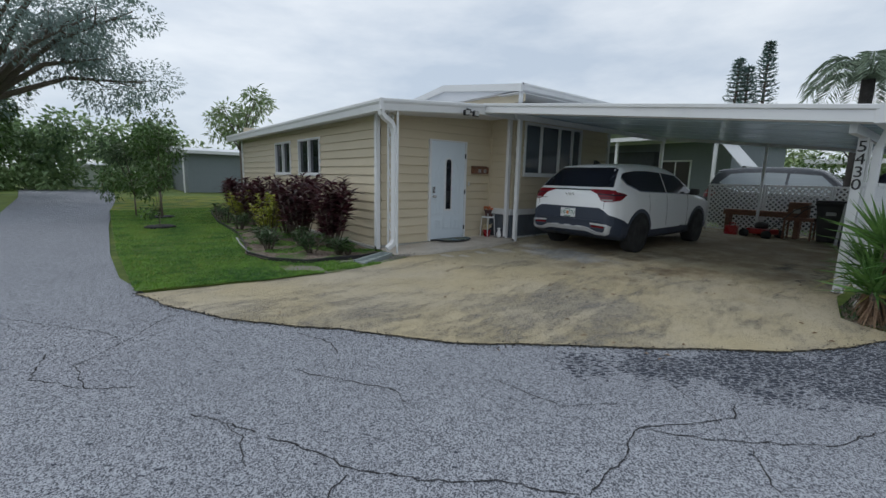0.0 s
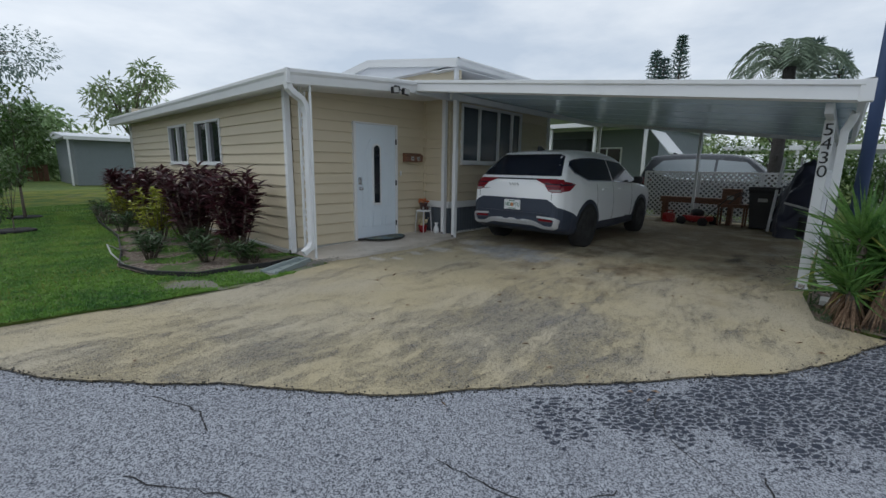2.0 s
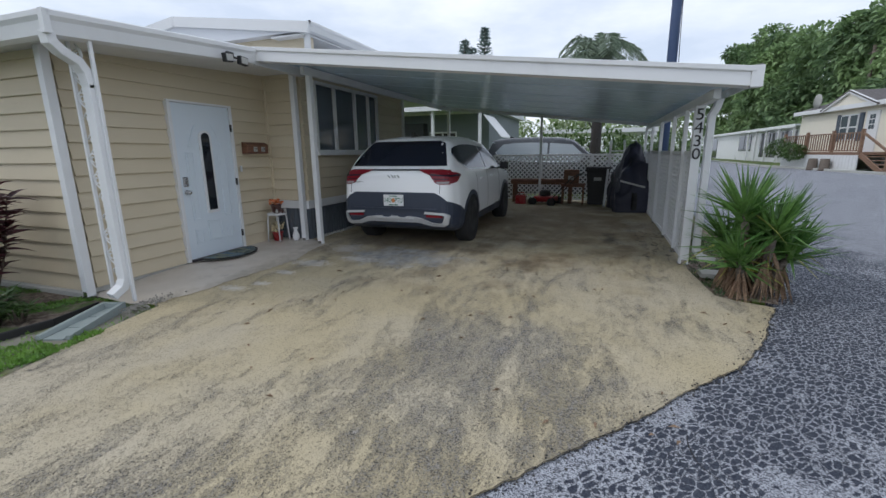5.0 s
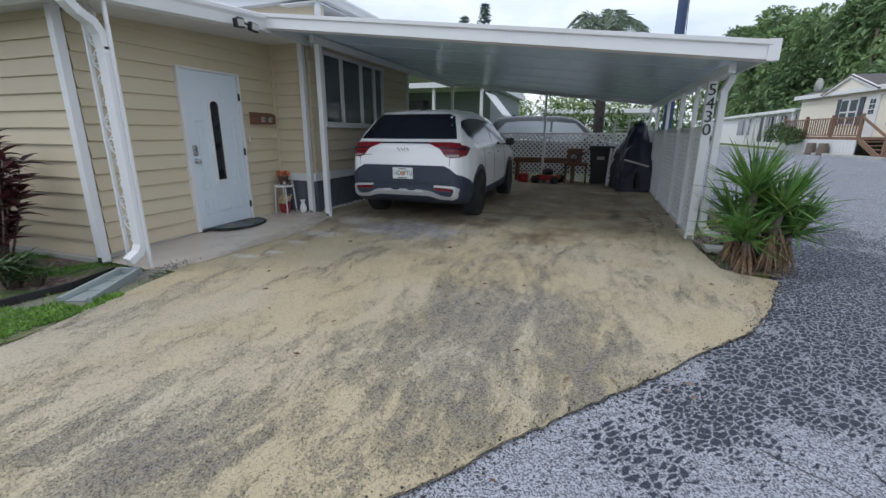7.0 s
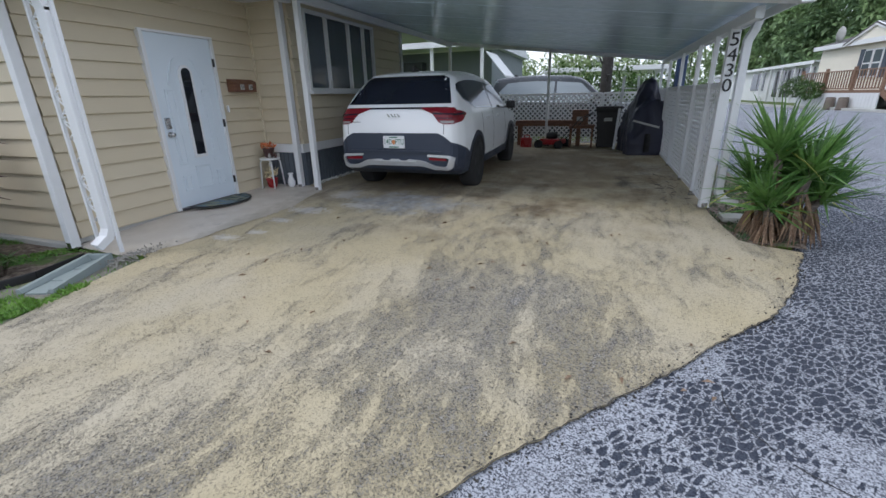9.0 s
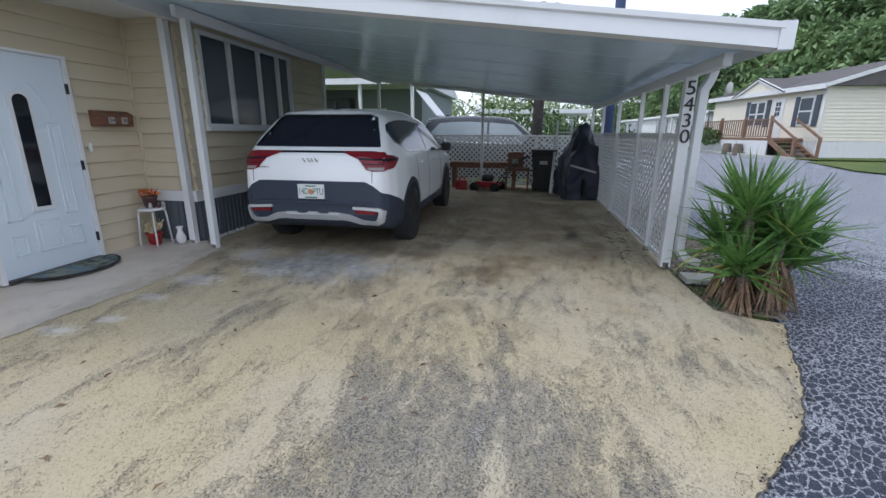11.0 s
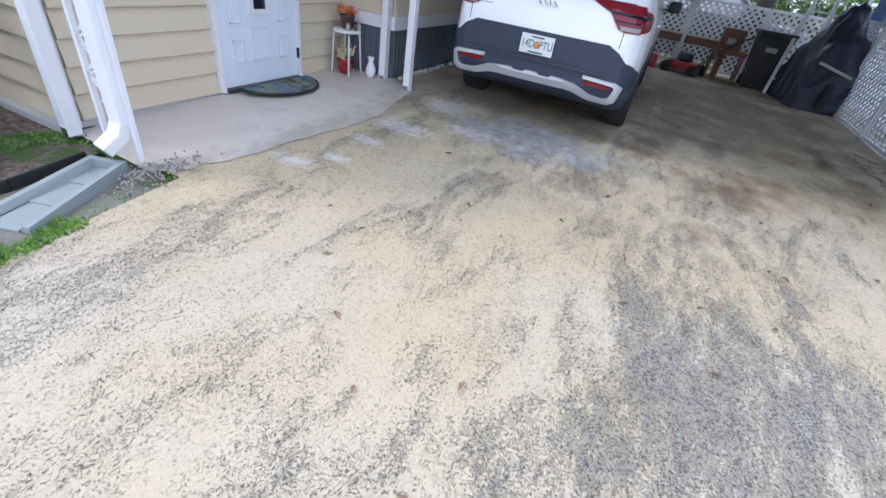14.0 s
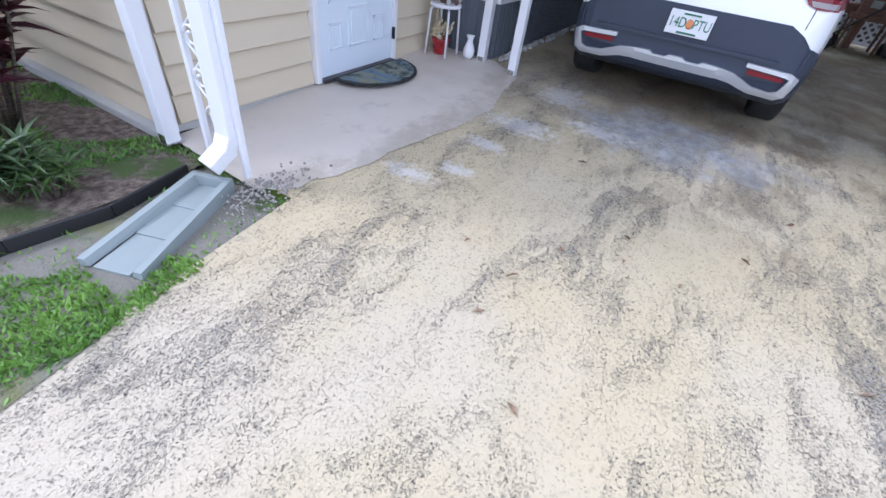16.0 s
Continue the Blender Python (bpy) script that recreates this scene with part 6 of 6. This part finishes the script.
np.random.seed(51)
woods("woods", [(-16 + 2.6 * i + np.random.uniform(-1, 1), 46 + np.random.uniform(-5, 8), np.random.uniform(3.5, 6.0), 3.2) for i in range(9)], 20000, 0.45, M_WOOD_LEAF, "dense green trees at the end of the lane")
woods("hedge", [(-5.2 - 0.35 * i * 0.3 + np.random.uniform(-0.6, 0.3), 16 + i * 2.0, np.random.uniform(1.6, 3.2), 1.3) for i in range(11)], 7000, 0.28, M_GRN_LEAF, "overgrown green hedge along the lane")
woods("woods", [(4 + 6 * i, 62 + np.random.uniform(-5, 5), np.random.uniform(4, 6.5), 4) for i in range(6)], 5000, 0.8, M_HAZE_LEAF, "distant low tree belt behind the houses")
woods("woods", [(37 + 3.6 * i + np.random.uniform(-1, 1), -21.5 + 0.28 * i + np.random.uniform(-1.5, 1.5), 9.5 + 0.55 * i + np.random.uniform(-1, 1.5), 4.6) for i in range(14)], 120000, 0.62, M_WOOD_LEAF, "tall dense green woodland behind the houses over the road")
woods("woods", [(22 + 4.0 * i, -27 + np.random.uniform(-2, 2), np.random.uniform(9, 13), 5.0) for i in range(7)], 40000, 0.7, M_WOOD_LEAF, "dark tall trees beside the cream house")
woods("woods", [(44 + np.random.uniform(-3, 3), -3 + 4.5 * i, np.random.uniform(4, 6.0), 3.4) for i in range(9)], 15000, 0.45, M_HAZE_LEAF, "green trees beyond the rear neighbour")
woods("shrubs", [(21 + np.random.uniform(-1, 1), 3.6 - 1.5 * i, np.random.uniform(2.0, 3.2), 1.2) for i in range(4)], 4200, 0.2, M_GRN_LEAF, "leafy shrubs behind the lattice fence")


def norfolk(at, h, label="tall tiered Norfolk Island pine"):
    e = thing("pine_tree", at, label, "pine tree", "distant pines")
    s = Mesh()
    s.tube([(0, 0, 0), (0.05, 0, h * 0.5), (0, 0, h)], [0.3, 0.2, 0.04], M_BARK, 7)
    P, D = [], []
    z = h * 0.3
    while z < h:
        t = (h - z) / (h * 0.7)
        R = 0.2 + 1.75 * t ** 0.8
        k = 7
        off = np.random.uniform(0, 6.28)
        for i in range(k):
            a = off + 6.28 * i / k
            rr = R * np.random.uniform(0.75, 1.1)
            tip = (rr * math.cos(a), rr * math.sin(a), z + 0.18 * rr)
            s.tube([(0, 0, z), tip], [0.05, 0.015], M_BARK, 4)
            for q in np.linspace(0.2, 1, 7):
                for _ in range(2):
                    P.append((tip[0] * q, tip[1] * q, z + 0.18 * rr * q))
                    D.append((math.cos(a) + np.random.normal() * 0.5, math.sin(a) + np.random.normal() * 0.5, np.random.normal() * 0.25 + 0.2))
        z += 0.34 + 0.38 * t
    s.make("trunk", e)
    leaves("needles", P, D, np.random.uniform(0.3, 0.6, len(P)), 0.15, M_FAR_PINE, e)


np.random.seed(61)
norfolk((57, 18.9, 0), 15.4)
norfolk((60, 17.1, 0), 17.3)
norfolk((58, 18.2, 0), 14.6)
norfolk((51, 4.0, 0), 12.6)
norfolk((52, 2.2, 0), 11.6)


def palm(at, h, fr, n, label):
    e = thing("palm_tree", at, label, "palm tree")
    s = Mesh()
    dark = paint("dark_palm_bark", (0.05, 0.045, 0.042), 0.9, 0.4, 0.4, 0, 25, 0.02)
    s.tube([(0, 0, 0), (0.05, 0, h * 0.5), (0, 0, h)], [0.17, 0.15, 0.14], dark, 10)
    for i in range(14):
        z = h * (0.2 + 0.055 * i)
        a = i * 2.4
        s.beam((0.13 * math.cos(a), 0.13 * math.sin(a), z), (0.24 * math.cos(a), 0.24 * math.sin(a), z + 0.16), 0.05, 0.03, dark)
    P, D = [], []
    for i in range(n):
        a, up = i * 2.399, np.random.uniform(0.5, 1.7)
        pts = []
        for q in np.linspace(0, 1, 9):
            pts.append(Vector((fr * q * math.cos(a) * 0.85, fr * q * math.sin(a) * 0.85, h + fr * (up * q - (0.5 + up * 0.7) * q * q))))
        s.tube(pts, [0.025 - 0.02 * k / 8 for k in range(9)], M_PALM, 4)
        for p0, p1 in zip(pts, pts[1:]):
            f = (p1 - p0).normalized()
            sd = f.cross(Vector((0, 0, 1))).normalized()
            for k in range(5):
                p = p0.lerp(p1, k / 5)
                for sg in (-1, 1):
                    P.append(p)
                    D.append(f * 0.6 + sd * sg * 0.9 + Vector((0, 0, 0.05)) + Vector(np.random.normal(size=3) * 0.1))
    s.make("trunk", e)
    leaves("fronds", np.array([tuple(p) for p in P]), np.array([tuple(d) for d in D]), 0.36 * fr / 1.3, 0.022, M_PALM, e, None, 0.2, 0.3)


np.random.seed(71)
palm((15.2, 2.15, 0.1), 4.1, 1.5, 15, "palm tree with arching fronds behind the carport")

up = thing("utility_pole", (14.1, 0.42, 0.0), "tall dark blue-grey steel utility pole", "pole")
Mesh().tube([(0, 0, 0), (0, 0, 5), (0, 0, 9.5)], [0.125, 0.12, 0.115], paint("dark_pole", (0.045, 0.075, 0.16), 0.6), 14).make("shaft", up)
Mesh().tube([(0.0, -0.05, 9.2), (0.8, -0.25, 4.5), (1.6, -0.5, 0.0)], 0.010, M_BLACK, 5).make("guy_wire", up)


# ---------------------------------------------------------------- neighbours
def neighbour(at, turn, L, W, H, wall_m, roof_m, label, windows=(), ridge=0.5, over=0.4, posts=()):
    """A plain low home: walls, pitched roof, fascia, framed windows on its front (the -y side), porch posts."""
    e = thing("house", at, label, "house", "", turn)
    m = Mesh()
    m.box(0, L, 0, W, 0, H, wall_m)
    m.make("wall", e)
    m = Mesh()
    m.prism([(-over, H), (-over, H + 0.08), (W / 2, H + ridge), (W + over, H + 0.08), (W + over, H)], -over, L + over, roof_m, "x")
    m.make("roof", e)
    m = Mesh()
    m.box(-over, L + over, -over - 0.04, -over, H - 0.12, H + 0.1, M_WHITE)
    m.make("fascia", e)
    for a, b, z0, z1 in windows:
        m = Mesh()
        m.box(a, b, -0.05, 0.02, z0, z1, M_WHITE, 0.01)
        m.box(a + 0.06, (a + b) / 2 - 0.03, -0.06, -0.03, z0 + 0.06, z1 - 0.06, M_GLASS).box((a + b) / 2 + 0.03, b - 0.06, -0.06, -0.03, z0 + 0.06, z1 - 0.06, M_GLASS)
        m.make("window", e)
    for x, y in posts:
        m = Mesh()
        m.box(x - 0.05, x + 0.05, y - 0.05, y + 0.05, 0, H - 0.1, M_WHITE, 0.008)
        m.make("porch_post", e)
    return e


neighbour((5.2, 37, 0), 0, 12, 8, 3.0, M_NHOUSE, M_ROOFW, "grey-blue neighbouring mobile home with pale roof", [(7, 8.4, 1.2, 2.2)], 0.5, 0.5, [(-0.3, -0.3)])
neighbour((-2.4, 50, 0), 0, 3.2, 3, 1.9, M_WHITE, M_ROOFW, "small white shed at the lane's end", [], 0.3, 0.2)
fc = thing("timber_fence", (0.2, 46, 0), "low brown timber fence at the lane's end", "fence")
for i in range(14):
    Mesh().box(i * 0.32, i * 0.32 + 0.29, -0.02, 0.02, 0, 1.25, M_WOODB, 0.005).make("fence_board", fc)

# rear neighbour with a flat porch roof, turned towards the lane
nb = neighbour((21.5, 22.0, 0.0), -90, 15, 8, 3.05, M_NHOUSE, M_ROOFW, "blue-grey neighbouring home with white porch roof", [(4.5, 6.1, 1.0, 2.2), (9.3, 10.6, 1.0, 2.2), (12, 13.4, 0.9, 2.25)], 1.15, 0.3)
m = Mesh()
m.box(1, 15.4, -2.6, -0.2, 2.98, 3.08, M_ROOFW).box(1, 15.4, -2.7, -2.6, 2.9, 3.12, M_WHITE)
m.make("porch_roof", nb)
for x in (2, 5, 8, 11, 13.1, 15.2):
    Mesh().box(x - 0.06, x + 0.06, -2.5, -2.38, 0, 2.95, M_WHITE, 0.008).make("porch_post", nb)
Mesh().box(8.6, 11.9, -0.6, -0.04, 0.0, 2.6, paint("shaded_screen", (0.05, 0.055, 0.07), 0.7)).make("screen_porch", nb)
m = Mesh()
m.add([(15.3, -2.3, 2.75), (15.3, -0.3, 2.75), (16.1, -0.3, 1.95), (16.1, -2.3, 1.95), (15.32, -2.3, 2.70), (15.32, -0.3, 2.70), (16.1, -0.3, 1.90), (16.1, -2.3, 1.90)], [(0, 1, 2, 3), (7, 6, 5, 4), (0, 3, 7, 4), (1, 5, 6, 2), (0, 4, 5, 1), (3, 2, 6, 7)], M_WHITE)
m.make("awning", nb)
nb.scale = (1, 1, 1.15)
# opaque pane colour made pale to paint in sky brightness at the windows
M_SKYLITGLASS = glass_dark("pale_sky_lit_car_glass", (0.22, 0.25, 0.27), 0.06)
suv_ = car((16.3, 5.8, -0.05), -88, "dark grey older sport utility car parked behind the lattice", paint("dark_grey_car_paint", (0.05, 0.056, 0.066), 0.25, 0.05, 0.1), True, False, M_SKYLITGLASS)
suv_.scale = (1.08, 1.08, 1.19)
# white pergola-like carport further off
pg = thing("far_carport", (24, -0.5, 0), "white open carport frame of the next lot", "carport")
Mesh().box(0, 5, 0, 5.5, 2.45, 2.65, M_WHITE, 0.02).make("roof", pg)
for x, y in ((0.1, 0.1), (0.1, 2.8), (0.1, 5.4), (4.9, 0.1), (4.9, 5.4)):
    Mesh().box(x - 0.06, x + 0.06, y - 0.06, y + 0.06, 0, 2.45, M_WHITE, 0.01).make("post", pg)
Mesh().box(0.06, 0.12, 0, 5.4, 1.75, 1.83, M_WHITE).make("rail", pg)

# cream house over the road
HB = 0.5
ch2 = neighbour((25.0, -10.5, HB), 6.3, 9.2, 8, 3.12, M_CREAM, M_SHINGLE, "cream manufactured home with grey shingle roof and deck", [], 1.35, 0.3)
ch2.scale = (1, -1, 1)
m = Mesh()
m.box(-0.02, 9.22, -0.03, 0.0, -0.3, 0.75, M_WHITE)
for i in range(40):
    m.box(i * 0.23, i * 0.23 + 0.03, -0.04, -0.03, -0.1, 0.75, M_WHITE)
m.box(-0.04, -0.02, -0.03, 8, -0.3, 0.75, M_WHITE)
for i in range(34):
    m.box(-0.052, -0.04, i * 0.23, i * 0.23 + 0.03, -0.1, 0.75, M_WHITE)
m.make("skirting", ch2)
for j in range(15):
    m = Mesh()
    z = 0.78 + j * 0.155
    m.prism([(0.0, z), (-0.022, z), (0.0, z + 0.15)], 0.0, 9.2, M_CREAM, "x")
    m.prism([(0.0, z), (-0.022, z), (0.0, z + 0.15)], 0.0, 8.0, M_CREAM, "y")
    m.make("siding_board", ch2)
m = Mesh()
m.prism([(0.1, 3.1), (4.0, 4.35), (7.9, 3.1)], -0.02, 0.1, M_CREAM, "x")
m.make("end_gable", ch2)
m = Mesh()
m.beam((-0.31, -0.35, 3.12), (-0.31, 4.0, 4.5), 0.05, 0.16, M_WHITE).beam((-0.31, 4.0, 4.5), (-0.31, 8.35, 3.12), 0.05, 0.16, M_WHITE)
m.box(-0.05, 0.06, -0.06, -0.02, 0.75, 3.1, M_WHITE, 0.01)
m.make("corner_trim", ch2)
M_SHUT = paint("slate_shutter", (0.07, 0.09, 0.12), 0.6)
for a, b, sh in ((0.55, 1.45, (0.2, 1.5)), (3.95, 4.6, (3.6,)), (4.66, 5.3, (5.35,))):
    m = Mesh()
    m.box(a, b, -0.08, 0.02, 1.45, 2.75, M_WHITE, 0.01)
    m.box(a + 0.07, b - 0.07, -0.095, -0.03, 2.14, 2.68, M_GLASSB).box(a + 0.07, b - 0.07, -0.095, -0.03, 1.52, 2.07, M_GLASSB)
    m.make("window", ch2)
    for c in sh:
        m = Mesh()
        m.box(c, c + 0.3, -0.07, -0.02, 1.42, 2.78, M_SHUT, 0.01)
        for k in range(10):
            m.box(c + 0.04, c + 0.26, -0.08, -0.07, 1.5 + k * 0.125, 1.56 + k * 0.125, M_SHUT)
        m.make("shutter", ch2)
m = Mesh()
m.box(2.55, 3.4, -0.07, 0.0, 0.88, 2.8, M_WHITE, 0.01)
for x in (2.78, 2.98):
    for k in range(3):
        m.box(x, x + 0.15, -0.085, -0.05, 1.95 + k * 0.24, 2.15 + k * 0.24, M_GLASSB)
m.make("front_door", ch2)
m = Mesh()
m.prism([(2.45, 3.08), (4.45, 3.82), (6.45, 3.08)], -0.3, 3.2, M_CREAM, "y")
m.make("gable", ch2)
m = Mesh()
for s in (-1, 1):
    m.beam((4.45, -0.36, 3.86), (4.45 + s * 2.15, -0.36, 3.06), 0.1, 0.15, M_WHITE)
    m.prism([(4.45, 3.86), (4.45, 3.93), (4.45 + s * 2.2, 3.11), (4.45 + s * 2.2, 3.04)], -0.42, 3.6, M_SHINGLE, "y")
m.make("gable_trim", ch2)
m = Mesh()
m.box(0.8, 7.4, -1.6, -0.05, 0.76, 0.88, M_DECK, 0.01)
m.make("deck", ch2)
m = Mesh()
m.box(0.85, 7.4, -1.6, -1.56, -0.3, 0.76, M_WHITE)
for i in range(28):
    m.box(0.9 + i * 0.23, 0.93 + i * 0.23, -1.612, -1.6, -0.1, 0.76, M_WHITE)
m.make("deck_skirting", ch2)
m = Mesh()
for i in range(32):
    m.box(0.9 + i * 0.2, 0.94 + i * 0.2, -1.57, -1.53, 0.95, 1.72, M_DECK)
m.box(0.8, 7.4, -1.6, -1.5, 1.72, 1.77, M_DECK).box(0.8, 7.4, -1.58, -1.52, 0.93, 0.98, M_DECK)
for x in (0.85, 2.9, 5.1, 7.35):
    m.box(x - 0.06, x + 0.06, -1.61, -1.49, 0.85, 1.9, M_DECK, 0.01)
for y in (-1.55, -0.5):
    m.beam((0.85, y, 1.75), (-0.85, y, 0.9), 0.06, 0.09, M_DECK)
    m.box(-0.92, -0.82, y - 0.05, y + 0.05, -0.15, 0.95, M_DECK)
    m.beam((0.85, y, 0.8), (-0.85, y, -0.05), 0.05, 0.22, M_DECK)
m.make("railing", ch2)
for i in range(5):
    Mesh().box(0.47 - 0.33 * i, 0.82 - 0.33 * i, -1.53, -0.52, 0.67 - 0.165 * i, 0.71 - 0.165 * i, M_DECK, 0.008).make("step", ch2)
m = Mesh()
m.lathe([(0.02, 0.0), (0.25, 0.03), (0.42, 0.12), (0.43, 0.14), (0.02, 0.03)], M_CURTAIN, (0, 0, 0), 18)
m.v = [(8.4 + p[0], 0.4 - p[2], 3.75 + p[1]) for p in m.v]
m.tube([(8.4, 0.4, 3.1), (8.4, 0.4, 3.75)], 0.03, M_BLACK, 6)
m.make("satellite_dish", ch2)
bpy.context.view_layer.update()
np.random.seed(81)
fb = thing("flower_shrub", (30.6, -7.9, HB), "white flowering shrub in front of the deck", "shrub")
crown([(0, 0, 1.0, 0.5), (0.8, 0.2, 1.2, 0.5), (-0.8, 0, 0.9, 0.5), (1.4, 0.2, 1.1, 0.5)], 1400, 0.16, 0.07, M_GRN_LEAF, fb)
crown([(0, 0, 1.0, 0.55), (0.8, 0.2, 1.2, 0.55), (1.4, 0.2, 1.1, 0.55)], 110, 0.12, 0.11, M_CURTAIN, fb, "blossom")
# two cut stumps before the deck
for x, y in ((27.4, -8.35), (28.3, -8.2)):
    sp = thing("tree_stump", (x, y, HB), "dark weathered tree stump before the deck", "stump", "stumps by the deck")
    Mesh().lathe([(0.26, -0.05), (0.22, 0.1), (0.19, 0.55), (0.17, 0.58), (0.02, 0.57)], M_BARK, (0, 0, 0), 12).make("body", sp)
# long white home with screened porch
lh = neighbour((38.6, -11.0, HB), 0, 31, 7, 2.65, M_WHITE, M_ROOFW, "long white home with screened porch down the road", [], 0.35, 0.4)
lh.scale = (1, -1, 1)
for a, b, z0 in ((0.3, 2.6, 0.4), (2.9, 5.2, 0.4), (5.5, 7.6, 0.4), (10.2, 11.9, 0.9), (12.1, 13.8, 0.9), (22.5, 26, 0.1), (26.4, 30, 0.1)):
    Mesh().box(a, b, -0.05, -0.01, z0, 2.35, M_GLASS).make("screen", lh)
for x in (0.0, 2.7, 5.3, 7.8, 10.0):
    Mesh().box(x, x + 0.14, -0.36, -0.22, 0, 2.6, M_WHITE, 0.01).make("porch_post", lh)
for i, (x, y, h) in enumerate(((46, -17.5, 9), (62, -17, 9.5))):
    wp = thing("utility_pole", (x, y, 0.3), "grey weathered wooden utility pole by the woodland", "pole", "far poles")
    m = Mesh()
    m.tube([(0, 0, 0), (0, 0, h)], [0.16, 0.11], M_BARK, 8)
    m.beam((-0.7, 0, h - 0.5), (0.7, 0, h - 0.5), 0.1, 0.1, M_BARK)
    m.make("shaft", wp)
# kerb and grass on the far side of the road
EDGE = [(23.4, -8.85), (26, -8.5), (34, -7.6), (42, -7.9), (75, -8.5)]
kb = Mesh()
for (a, b), (c, d) in zip(EDGE, EDGE[1:]):
    kb.beam((a, b, HB + 0.03), (c, d, HB + 0.03), 0.18, 0.16, M_CONC, (0, 0, 1), 0.02)
tagged(kb.make("kerb"), "", "", "", "structure")
sheet("yard", [(-14, -45), (80, -45), (80, -8.6), *EDGE[::-1], (23.0, -12.5), (22.2, -12.5), (21.8, -8.4), (17.5, -7.4), (14.5, -8.6), (6, -10.5), (-14, -11)], 0.035, M_GRASSFAR, far_rise, 1.5)
